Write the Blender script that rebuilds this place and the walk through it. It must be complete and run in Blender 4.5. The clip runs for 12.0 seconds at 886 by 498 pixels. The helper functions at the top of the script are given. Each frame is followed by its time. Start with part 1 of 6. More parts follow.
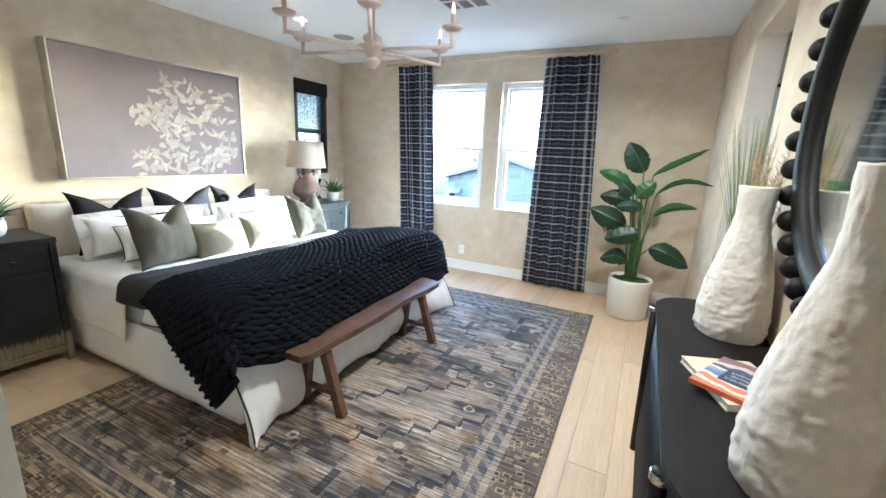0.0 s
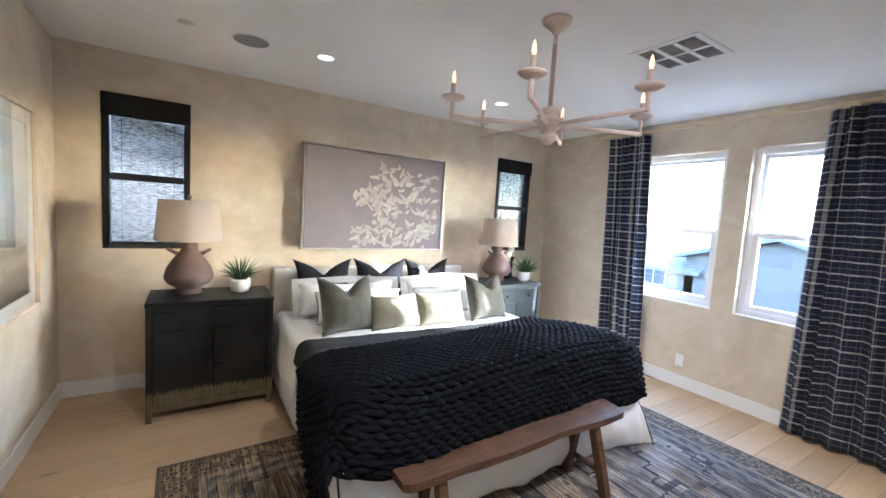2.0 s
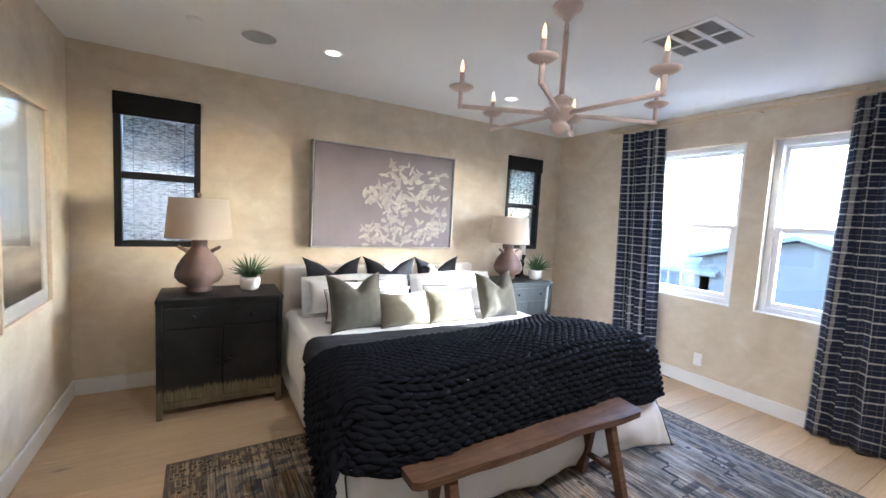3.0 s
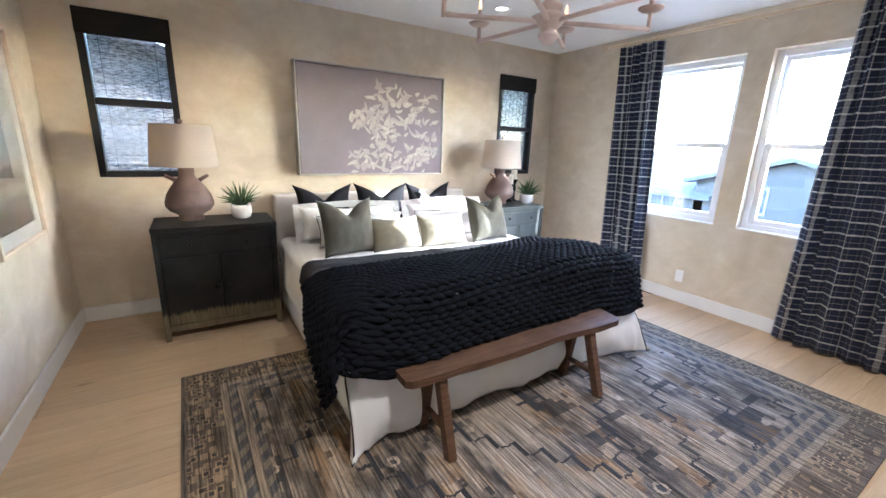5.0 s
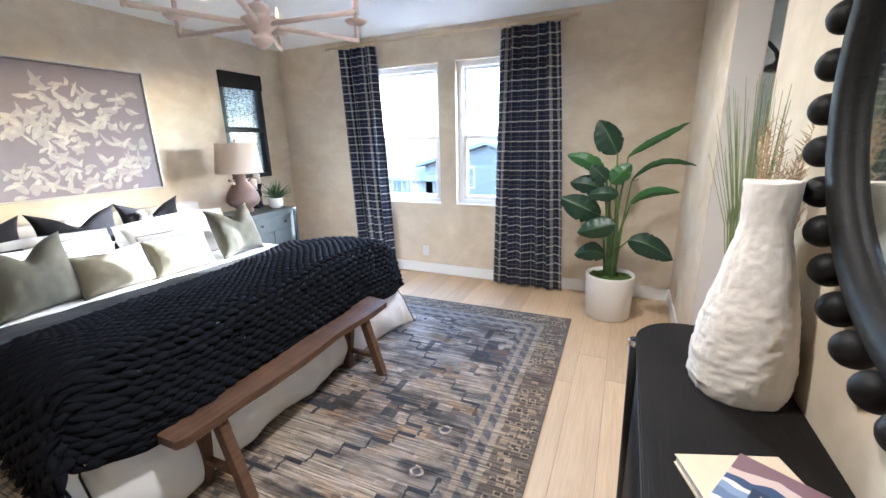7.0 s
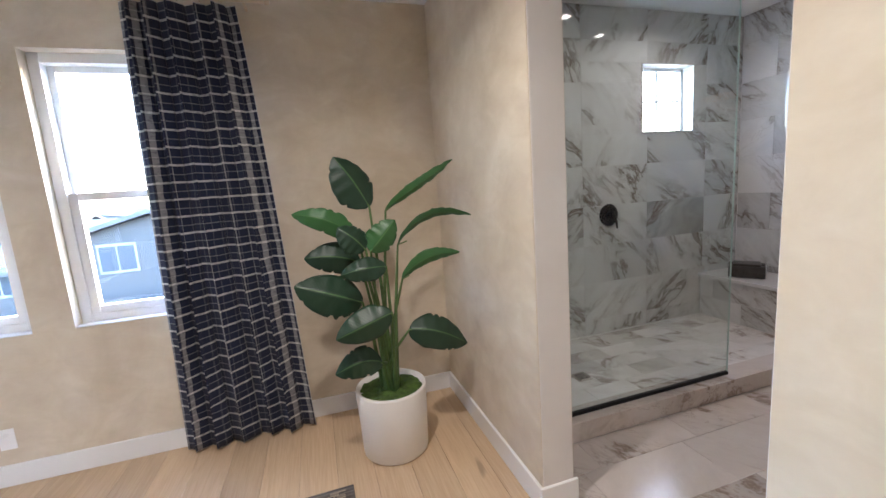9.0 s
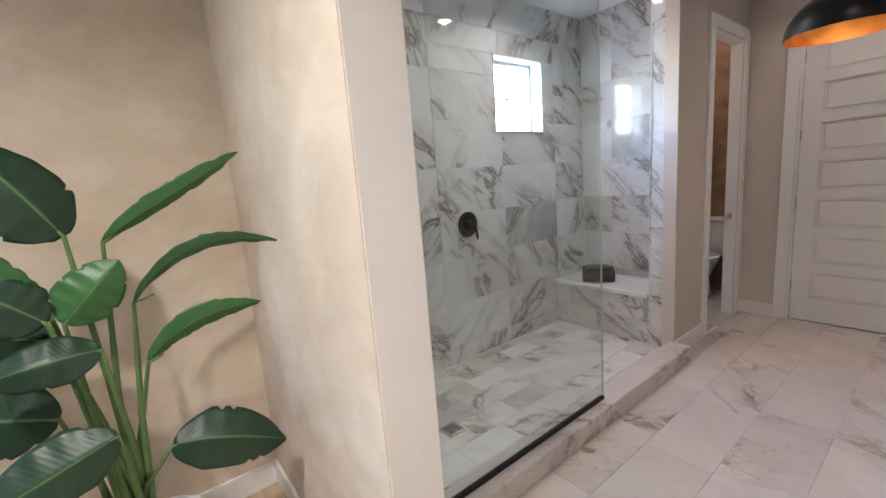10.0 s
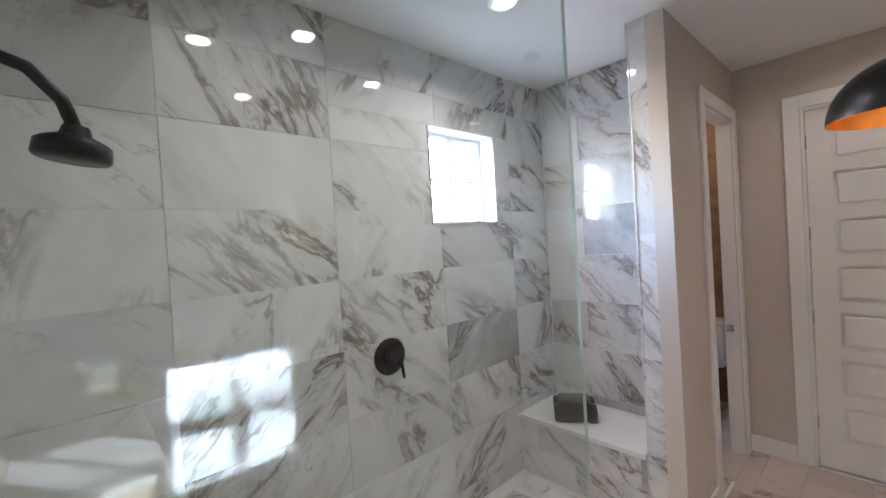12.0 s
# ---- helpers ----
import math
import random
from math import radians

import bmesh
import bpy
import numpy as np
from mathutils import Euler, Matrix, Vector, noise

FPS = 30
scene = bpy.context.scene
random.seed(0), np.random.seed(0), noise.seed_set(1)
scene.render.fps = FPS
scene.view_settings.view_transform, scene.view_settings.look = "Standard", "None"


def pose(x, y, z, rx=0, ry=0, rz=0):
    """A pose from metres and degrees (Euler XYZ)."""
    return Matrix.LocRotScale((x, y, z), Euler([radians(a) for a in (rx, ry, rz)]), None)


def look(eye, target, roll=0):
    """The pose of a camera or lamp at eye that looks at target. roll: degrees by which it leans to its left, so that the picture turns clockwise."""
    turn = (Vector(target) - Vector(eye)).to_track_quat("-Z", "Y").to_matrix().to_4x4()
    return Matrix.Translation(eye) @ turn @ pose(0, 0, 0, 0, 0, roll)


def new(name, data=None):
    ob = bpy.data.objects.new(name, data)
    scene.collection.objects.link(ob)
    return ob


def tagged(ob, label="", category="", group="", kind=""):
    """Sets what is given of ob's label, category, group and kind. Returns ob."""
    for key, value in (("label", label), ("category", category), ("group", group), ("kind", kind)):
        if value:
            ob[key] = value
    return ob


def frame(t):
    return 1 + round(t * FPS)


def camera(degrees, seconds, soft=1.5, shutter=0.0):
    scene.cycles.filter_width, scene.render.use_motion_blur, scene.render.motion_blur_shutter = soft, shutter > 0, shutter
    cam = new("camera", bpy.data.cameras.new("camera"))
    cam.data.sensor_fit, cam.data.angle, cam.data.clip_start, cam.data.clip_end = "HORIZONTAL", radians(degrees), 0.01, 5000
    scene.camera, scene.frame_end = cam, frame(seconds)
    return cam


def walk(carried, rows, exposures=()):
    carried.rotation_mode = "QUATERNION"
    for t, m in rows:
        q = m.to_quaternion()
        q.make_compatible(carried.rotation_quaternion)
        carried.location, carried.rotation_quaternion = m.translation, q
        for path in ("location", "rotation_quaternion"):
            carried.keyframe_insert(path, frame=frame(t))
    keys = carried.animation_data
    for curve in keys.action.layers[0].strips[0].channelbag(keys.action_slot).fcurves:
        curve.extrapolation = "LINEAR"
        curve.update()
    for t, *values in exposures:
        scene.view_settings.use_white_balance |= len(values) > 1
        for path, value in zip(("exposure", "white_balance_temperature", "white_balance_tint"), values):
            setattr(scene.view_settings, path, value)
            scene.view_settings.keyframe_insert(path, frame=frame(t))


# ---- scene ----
cam = camera(95.6, 12.0)
PATH = [
    (0, (0.17, 0.152, 1.422), (-0.69, 1.898, 0.964), 2.6),
    (0.5, (0.085, 0.383, 1.443), (-1.007, 1.995, 0.987), 3.0),
    (1, (0.056, 0.547, 1.462), (-1.192, 2.059, 1.067), 3.0),
    (1.5, (0.098, 0.66, 1.503), (-1.433, 1.92, 1.239), 3.4),
    (2, (0.123, 0.72, 1.522), (-1.561, 1.785, 1.346), 3.6),
    (2.5, (0.11, 0.745, 1.507), (-1.602, 1.767, 1.351), 3.4),
    (3, (0.094, 0.752, 1.471), (-1.619, 1.77, 1.305), 3.1),
    (3.5, (0.095, 0.763, 1.446), (-1.609, 1.774, 1.174), 2.9),
    (5.5, (0.194, 0.763, 1.419), (-1.446, 1.786, 0.903), 1.9),
    (6, (0.228, 0.763, 1.432), (-1.37, 1.851, 0.923), 1.5),
    (6.5, (0.252, 0.759, 1.456), (-1.054, 2.187, 0.95), 0.2),
    (7, (0.201, 0.735, 1.47), (-0.596, 2.494, 0.951), -1.3),
    (7.2, (0.159, 0.741, 1.504), (-0.394, 2.589, 0.976), -1.9),
    (8.8, (-0.181, 1.972, 1.402), (0.159, 3.921, 1.120), -3.4),
    (9, (-0.136, 2.128, 1.413), (0.449, 4.016, 1.113), -4.1),
    (9.5, (0.076, 2.443, 1.416), (0.998, 4.189, 1.101), -4.3),
    (10, (0.282, 2.724, 1.414), (1.477, 4.293, 1.082), -4.5),
    (10.5, (0.477, 2.938, 1.434), (1.907, 4.296, 1.1), -4.7),
    (11, (0.726, 3.079, 1.428), (2.259, 4.335, 1.158), -4.9),
    (11.5, (0.989, 3.19, 1.518), (2.536, 4.447, 1.35), -4.6),
    (12, (1.087, 3.249, 1.653), (2.434, 4.726, 1.616), -3.6),
]
walk(cam, [(t, look(eye, target, roll)) for t, eye, target, roll in PATH], [(0.0, 6.0, 5050, 2), (1.0, 5.9, 5120, 7), (2.2, 5.6, 5300, 11), (5.3, 5.62, 5250, 12), (6.6, 5.88, 5200, 11), (7.2, 5.85, 5250, 10), (8.8, 5.5, 5500, 15), (9.05, 5.54, 5550, 15), (9.5, 6.0, 5550, 14), (10.2, 6.03, 5450, 14), (11.0, 5.95, 5400, 13), (12.0, 6.06, 5450, 14)])

# ---- world, sun and exposure ----
SUN_WAY = Vector((-1.33, -2.05, -0.97)).normalized()
world = bpy.data.worlds.new("sky_world")
scene.world = world
world.use_nodes = True
wn = world.node_tree
sky = wn.nodes.new("ShaderNodeTexSky")
sky.sky_type = "NISHITA"
sky.sun_disc = False
sky.sun_elevation = math.asin(-SUN_WAY.z)
sky.sun_rotation = math.atan2(-SUN_WAY.x, -SUN_WAY.y)
sky.dust_density = 0.7
wn.links.new(sky.outputs["Color"], wn.nodes["Background"].inputs["Color"])
wn.nodes["Background"].inputs["Strength"].default_value = 0.15
sun_data = bpy.data.lights.new("sun", "SUN")
sun_data.energy, sun_data.angle, sun_data.color = 0.8, radians(0.6), (1.0, 0.93, 0.82)
sun = new("sun", sun_data)
sun.matrix_world = look((4, 14, 6), Vector((4, 14, 6)) + SUN_WAY)


def lamp(name, kind, energy, colour, m, size=0.05, spread=None):
    data = bpy.data.lights.new(name, kind)
    data.energy, data.color = energy, colour
    if kind == "AREA":
        data.shape, data.size = "DISK", size
        if spread:
            data.spread = radians(spread)
    else:
        data.shadow_soft_size = size
    ob = new(name, data)
    ob.matrix_world = m
    return ob


# ---- materials ----
class Mat:
    """A small builder for node materials."""

    def __init__(self, name):
        self.m = bpy.data.materials.new(name)
        self.m.use_nodes = True
        self.t = self.m.node_tree
        self.b = self.t.nodes["Principled BSDF"]

    def node(self, kind, operation=None, data_type=None, blend_type=None, feature=None, distance=None, uv_map=None):
        n = self.t.nodes.new("ShaderNode" + kind)
        if operation:
            n.operation = operation
        if data_type:
            n.data_type, n.blend_type = data_type, blend_type
        if feature:
            n.feature = feature
        if distance:
            n.distance = distance
        if uv_map:
            n.uv_map = uv_map
        return n

    def link(self, a, b):
        self.t.links.new(a, b)

    def coords(self, kind="Object", scale=(1, 1, 1), turn=(0, 0, 0), shift=None):
        mp = self.node("Mapping")
        mp.inputs["Scale"].default_value = scale
        mp.inputs["Rotation"].default_value = [radians(a) for a in turn]
        if kind == "Position":
            self.link(self.node("NewGeometry").outputs["Position"], mp.inputs["Vector"])
        else:
            self.link(self.node("TexCoord").outputs[kind], mp.inputs["Vector"])
        if shift is not None:
            self.link(shift, mp.inputs["Location"])
        return mp.outputs["Vector"]

    def rand(self, spread=40.0):
        info = self.node("ObjectInfo")
        mul = self.node("VectorMath", operation="SCALE")
        cmb = self.node("CombineXYZ")
        for i, f in enumerate((1.0, 7.3, 3.1)):
            mm = self.node("Math", operation="MULTIPLY")
            mm.inputs[1].default_value = f
            self.link(info.outputs["Random"], mm.inputs[0])
            self.link(mm.outputs[0], cmb.inputs[i])
        self.link(cmb.outputs[0], mul.inputs[0])
        mul.inputs["Scale"].default_value = spread
        return mul.outputs["Vector"], info.outputs["Random"]

    def noise(self, vec, scale, detail=4, rough=0.55, dist=0.0):
        n = self.node("TexNoise")
        n.inputs["Scale"].default_value = scale
        n.inputs["Detail"].default_value = detail
        n.inputs["Roughness"].default_value = rough
        n.inputs["Distortion"].default_value = dist
        if vec is not None:
            self.link(vec, n.inputs["Vector"])
        return n.outputs["Fac"]

    def ramp(self, fac, stops, mode="LINEAR"):
        r = self.node("ValToRGB")
        r.color_ramp.interpolation = mode
        e = r.color_ramp.elements
        while len(e) < len(stops):
            e.new(0.5)
        for el, (p, c) in zip(e, stops):
            el.position = p
            el.color = (c, c, c, 1) if isinstance(c, (int, float)) else (*c, 1)
        self.link(fac, r.inputs["Fac"])
        return r.outputs["Color"]

    def mix(self, fac, a, b, blend="MIX"):
        x = self.node("Mix", data_type="RGBA", blend_type=blend)
        for sock, v in ((x.inputs[0], fac), (x.inputs[6], a), (x.inputs[7], b)):
            if isinstance(v, (int, float)):
                sock.default_value = v
            elif isinstance(v, tuple):
                sock.default_value = (*v, 1)
            else:
                self.link(v, sock)
        return x.outputs[2]

    def math(self, op, a, b=None, c=None):
        x = self.node("Math", operation=op)
        for i, v in enumerate((a, b, c)):
            if v is None:
                continue
            if isinstance(v, (int, float)):
                x.inputs[i].default_value = v
            else:
                self.link(v, x.inputs[i])
        return x.outputs[0]

    def set(self, **kw):
        for k, v in kw.items():
            s = self.b.inputs[k.replace("_", " ")]
            if isinstance(v, (int, float)):
                s.default_value = v
            elif isinstance(v, tuple):
                s.default_value = (*v, 1)
            else:
                self.link(v, s)
        return self

    def bump(self, height, strength=0.3, distance=0.01):
        n = self.node("Bump")
        n.inputs["Strength"].default_value = strength
        n.inputs["Distance"].default_value = distance
        self.link(height, n.inputs["Height"])
        self.link(n.outputs["Normal"], self.b.inputs["Normal"])
        return self


def simple(name, col, rough=0.5, metal=0.0, vary=0.12, scale=6.0, bump=0.1, fine=120.0, kind="Object", spec=0.5):
    """A plain surface with tone variation at two scales and fine relief."""
    k = Mat(name)
    v = k.coords(kind)
    big = k.noise(v, scale, 3)
    small = k.noise(v, fine, 2)
    dark = tuple(c * (1 - vary) for c in col)
    light = tuple(min(1, c * (1 + vary)) for c in col)
    c1 = k.ramp(big, [(0.3, dark), (0.7, light)])
    c2 = k.mix(0.25, c1, k.ramp(small, [(0.3, dark), (0.7, light)]))
    k.set(Base_Color=c2, Metallic=metal, Specular_IOR_Level=spec, Roughness=k.ramp(big, [(0.2, max(0.02, rough - 0.08)), (0.8, min(1, rough + 0.08))]))
    if bump:
        k.bump(small, bump, 0.002)
    return k.m


def limewash():
    k = Mat("limewash_plaster")
    v = k.coords("Position")
    a = k.noise(v, 1.6, 6, 0.62, 0.8)
    b = k.noise(k.coords("Position", (1, 1, 1.6)), 5.0, 5, 0.6, 0.5)
    c = k.noise(v, 160, 2)
    col = k.ramp(a, [(0.28, (0.50, 0.415, 0.30)), (0.5, (0.62, 0.535, 0.41)), (0.72, (0.70, 0.63, 0.515))])
    col = k.mix(0.36, col, k.ramp(b, [(0.32, (0.52, 0.43, 0.31)), (0.55, (0.65, 0.57, 0.445)), (0.68, (0.75, 0.68, 0.56))]))
    k.set(Base_Color=col, Roughness=0.85)
    k.bump(k.mix(0.3, b, c), 0.12, 0.004)
    return k.m


def oak():
    k = Mat("pale_oak_plank")
    off, r = k.rand(30)
    v = k.coords("Object", (9, 0.7, 9), shift=off)
    g = k.noise(v, 3.2, 6, 0.6, 1.0)
    fine = k.noise(k.coords("Object", (120, 3, 60), shift=off), 1.6, 3)
    base = k.ramp(g, [(0.25, (0.50, 0.35, 0.21)), (0.55, (0.60, 0.445, 0.285)), (0.8, (0.66, 0.51, 0.34))])
    col = k.mix(0.3, base, k.ramp(fine, [(0.35, (0.46, 0.32, 0.18)), (0.65, (0.66, 0.52, 0.35))]))
    tone = k.ramp(r, [(0.0, 0.86), (1.0, 1.06)])
    col = k.mix(1.0, col, tone, "MULTIPLY")
    knot = k.ramp(k.noise(k.coords("Object", (5, 1.4, 5), shift=off), 1.7, 2), [(0.2, 0.55), (0.27, 1.0)])
    col = k.mix(0.8, col, knot, "MULTIPLY")
    k.set(Base_Color=col, Roughness=k.ramp(g, [(0.2, 0.38), (0.8, 0.52)])).bump(fine, 0.1, 0.001)
    return k.m


def marble(name, white, grey, brown, rough, dark=1.0, bold=1.0, rare=0.0, long=2.3):
    """White marble with clouds and diagonal grey-brown veins; every tile is cut from another place of the slab."""
    k = Mat(name)
    off, r = k.rand(60)
    mp = k.node("Mapping")
    mp.vector_type = "TEXTURE"
    mp.inputs["Scale"].default_value = (long, 0.8, 1.0)
    way = k.node("CombineXYZ")
    flip = k.math("GREATER_THAN", k.math("FRACT", k.math("MULTIPLY", r, 17.3)), 0.35)
    k.link(k.math("ADD", k.math("MULTIPLY", flip, -1.75), k.math("ADD", 0.65, k.math("MULTIPLY", k.math("FRACT", k.math("MULTIPLY", r, 5.7)), 0.6))), way.inputs[2])
    k.link(way.outputs[0], mp.inputs["Rotation"])
    k.link(off, mp.inputs["Location"])
    k.link(k.node("TexCoord").outputs["Object"], mp.inputs["Vector"])
    v = mp.outputs["Vector"]
    warp = k.node("TexNoise")
    warp.inputs["Scale"].default_value = 1.7
    warp.inputs["Detail"].default_value = 6
    k.link(v, warp.inputs["Vector"])
    sc = k.node("VectorMath", operation="MULTIPLY_ADD")
    k.link(warp.outputs["Color"], sc.inputs[0])
    sc.inputs[1].default_value = (0.6, 0.6, 0.6)
    k.link(v, sc.inputs[2])
    line = k.math("ABSOLUTE", k.math("SUBTRACT", k.noise(sc.outputs[0], 2.3, 7, 0.62), 0.5))
    thin = k.ramp(line, [(0.0, 1.0), (0.008, 0.7), (0.028, 0.0)])
    halo = k.ramp(line, [(0.0, 0.55), (0.03, 0.35), (0.11, 0.0)])
    where = k.ramp(k.noise(v, 1.5, 3), [(0.42 + rare, 0.0), (0.58 + rare, 1.0)])
    hair = k.math("ABSOLUTE", k.math("SUBTRACT", k.noise(sc.outputs[0], 6.5, 5, 0.6), 0.5))
    hair = k.math("MULTIPLY", k.ramp(hair, [(0.0, 1.0), (0.014, 0.0)]), 0.5)
    cloud = k.ramp(k.noise(sc.outputs[0], 1.3, 8, 0.72), [(0.42, 0.0), (0.74, 1.0)])
    deep = k.math("MULTIPLY", k.ramp(r, [(0.0, 0.9), (0.06, 0.7), (0.13, 0.3), (0.3, 0.08), (0.5, 0.0)]), dark)
    mottled = k.mix(k.ramp(k.noise(sc.outputs[0], 2.6, 7, 0.7), [(0.32, 0.0), (0.66, 1.0)]), tuple(c * 0.4 for c in grey), tuple(c * 1.4 for c in grey))
    col = k.mix(k.math("MULTIPLY", cloud, 0.75), white, grey)
    col = k.mix(deep, col, mottled)
    col = k.mix(k.math("MULTIPLY", k.math("MULTIPLY", halo, where), min(1.0, 0.85 * bold)), col, tuple((g + b) / 2 for g, b in zip(grey, brown)))
    col = k.mix(k.math("MULTIPLY", k.math("MULTIPLY", thin, where), min(1.0, 0.9 * bold)), col, brown)
    col = k.mix(k.math("MULTIPLY", hair, where), col, brown)
    k.set(Base_Color=col, Roughness=rough)
    return k.m


def fabric(name, col, weave=350.0, rough=0.9, vary=0.1, bump=0.35, sheen=0.2, scale=5.0):
    k = Mat(name)
    v = k.coords("Object")
    big = k.noise(v, scale, 4, 0.6)
    w = k.node("TexWave")
    w.inputs["Scale"].default_value = weave / 6.28
    w.inputs["Distortion"].default_value = 1.5
    k.link(v, w.inputs["Vector"])
    fine = k.noise(v, weave, 2)
    d = tuple(c * (1 - vary) for c in col)
    l = tuple(min(1, c * (1 + vary)) for c in col)
    c = k.mix(0.3, k.ramp(big, [(0.3, d), (0.7, l)]), k.ramp(fine, [(0.3, d), (0.7, l)]))
    k.set(Base_Color=c, Roughness=rough, Sheen_Weight=sheen, Specular_IOR_Level=0.2)
    k.bump(k.mix(0.5, fine, k.noise(v, 9, 4)), bump, 0.004)
    return k.m


def rug_mat():
    """A worn oriental rug: stepped medallion bands, streaked along the weft, with an outer border."""
    k = Mat("worn_patterned_wool")
    HX, HY = 1.21, 1.69
    sep = k.node("SeparateXYZ")
    k.link(k.node("TexCoord").outputs["Object"], sep.inputs[0])
    jit = k.noise(k.coords("Object", (1, 14, 1)), 2.5, 3)
    x = k.math("ADD", sep.outputs["X"], k.math("MULTIPLY", k.math("SUBTRACT", jit, 0.5), 0.05))
    ax, ay = k.math("ABSOLUTE", x), k.math("ABSOLUTE", sep.outputs["Y"])
    SX, PER = 0.105, 0.47
    cell = k.math("DIVIDE", ax, SX)
    qx = k.math("MULTIPLY", k.math("FLOOR", cell), SX)
    dia = k.math("ADD", k.math("MULTIPLY", qx, 0.85), ay)
    turn_n = k.math("DIVIDE", dia, PER)
    along = k.math("MULTIPLY", k.math("FRACT", turn_n), PER)
    near = k.math("LESS_THAN", along, 0.021)
    near = k.math("MAXIMUM", near, k.math("MULTIPLY", k.math("GREATER_THAN", along, 0.02), k.math("LESS_THAN", along, 0.026)))
    riser = k.math("MULTIPLY", k.math("LESS_THAN", k.math("FRACT", cell), 0.11), k.math("LESS_THAN", along, 0.09))
    outline = k.math("MAXIMUM", near, riser)
    band = k.ramp(k.math("MULTIPLY", turn_n, 0.16), [(0.0, (0.20, 0.19, 0.185)), (0.16, (0.25, 0.235, 0.22)), (0.32, (0.17, 0.175, 0.185)), (0.48, (0.235, 0.205, 0.17)), (0.64, (0.33, 0.315, 0.30)), (0.80, (0.19, 0.175, 0.155))], "CONSTANT")
    cells = []
    for wx, wy, seed in ((0.15, 0.011, 0.0), (0.07, 0.0075, 7.0)):
        white = k.node("TexWhiteNoise")
        cc = k.node("CombineXYZ")
        row = k.math("FLOOR", k.math("DIVIDE", k.math("ADD", sep.outputs["Y"], seed), wy))
        shove = k.math("MULTIPLY", k.math("FRACT", k.math("MULTIPLY", row, 0.377)), 1.0)
        k.link(k.math("FLOOR", k.math("ADD", k.math("DIVIDE", x, wx), shove)), cc.inputs[0])
        k.link(row, cc.inputs[1])
        k.link(cc.outputs[0], white.inputs["Vector"])
        cells.append(white.outputs["Value"])
    palette = [(0.0, (0.025, 0.03, 0.042)), (0.15, (0.12, 0.115, 0.11)), (0.3, (0.25, 0.235, 0.21)), (0.46, (0.40, 0.37, 0.33)), (0.60, (0.22, 0.155, 0.075)), (0.72, (0.075, 0.095, 0.13)), (0.84, (0.50, 0.47, 0.43))]
    strips = k.mix(0.35, k.ramp(cells[0], palette, "CONSTANT"), k.ramp(cells[1], palette, "CONSTANT"))
    field = k.mix(0.8, band, strips)
    # stepped blocks of plain colour with dark outlines
    bend = k.node("VectorMath", operation="SNAP")
    k.link(k.coords("Object", (1, 1.15, 1)), bend.inputs[0])
    bend.inputs[1].default_value = (0.045, 0.03, 1.0)
    two = []
    for feature in ("F1", "F2"):
        vb = k.node("TexVoronoi", feature=feature, distance="MANHATTAN")
        vb.inputs["Scale"].default_value = 2.6
        vb.inputs["Randomness"].default_value = 0.75
        k.link(bend.outputs[0], vb.inputs["Vector"])
        two.append(vb)
    hue = k.node("SeparateXYZ")
    k.link(two[0].outputs["Color"], hue.inputs[0])
    block = k.ramp(hue.outputs[0], [(0.0, (0.07, 0.085, 0.11)), (0.2, (0.36, 0.34, 0.32)), (0.42, (0.17, 0.125, 0.06)), (0.55, (0.16, 0.155, 0.15)), (0.75, (0.44, 0.42, 0.40))], "CONSTANT")
    field = k.mix(0.42, field, block)
    rim = k.math("SUBTRACT", two[1].outputs["Distance"], two[0].outputs["Distance"])
    field = k.mix(k.math("MULTIPLY", k.math("LESS_THAN", rim, 0.045), 0.85), field, (0.028, 0.034, 0.05))
    blue = k.ramp(k.noise(k.coords("Object", (1, 1.5, 1)), 1.3, 2), [(0.52, 0.0), (0.64, 0.5)])
    field = k.mix(blue, field, k.mix(1.0, field, (0.62, 0.78, 0.92), "MULTIPLY"))
    gold = k.ramp(k.noise(k.coords("Object", (1, 2.2, 1)), 2.6, 3, 0.6), [(0.55, 0.0), (0.6, 0.6)])
    field = k.mix(gold, field, (0.20, 0.135, 0.06))
    shade_n = k.ramp(k.noise(k.coords("Object", (1.3, 3.0, 1)), 2.0, 4, 0.65), [(0.40, 0.35), (0.52, 1.0), (0.66, 1.35)])
    field = k.mix(1.0, field, shade_n, "MULTIPLY")
    faded = k.ramp(k.noise(k.coords("Object", (1, 1.6, 1)), 2.1, 3), [(0.36, 0.7), (0.48, 1.0)])
    cream = k.ramp(k.noise(k.coords("Object", (1, 1.3, 1)), 1.15, 3, 0.6), [(0.52, 0.0), (0.58, 0.5)])
    field = k.mix(cream, field, (0.43, 0.415, 0.40))
    field = k.mix(k.math("MULTIPLY", outline, faded), field, (0.025, 0.032, 0.05))
    # small flowers strewn over the field
    vor = k.node("TexVoronoi", feature="F1")
    vor.inputs["Scale"].default_value = 4.2
    vor.inputs["Randomness"].default_value = 0.35
    k.link(k.coords("Object"), vor.inputs["Vector"])
    petals = k.noise(k.coords("Object"), 45, 1)
    dot = k.math("ADD", vor.outputs["Distance"], k.math("MULTIPLY", petals, 0.12))
    field = k.mix(k.ramp(dot, [(0.17, 1.0), (0.2, 0.0)], "CONSTANT"), field, (0.36, 0.34, 0.32))
    field = k.mix(k.ramp(dot, [(0.11, 1.0), (0.13, 0.0)], "CONSTANT"), field, (0.06, 0.075, 0.10))
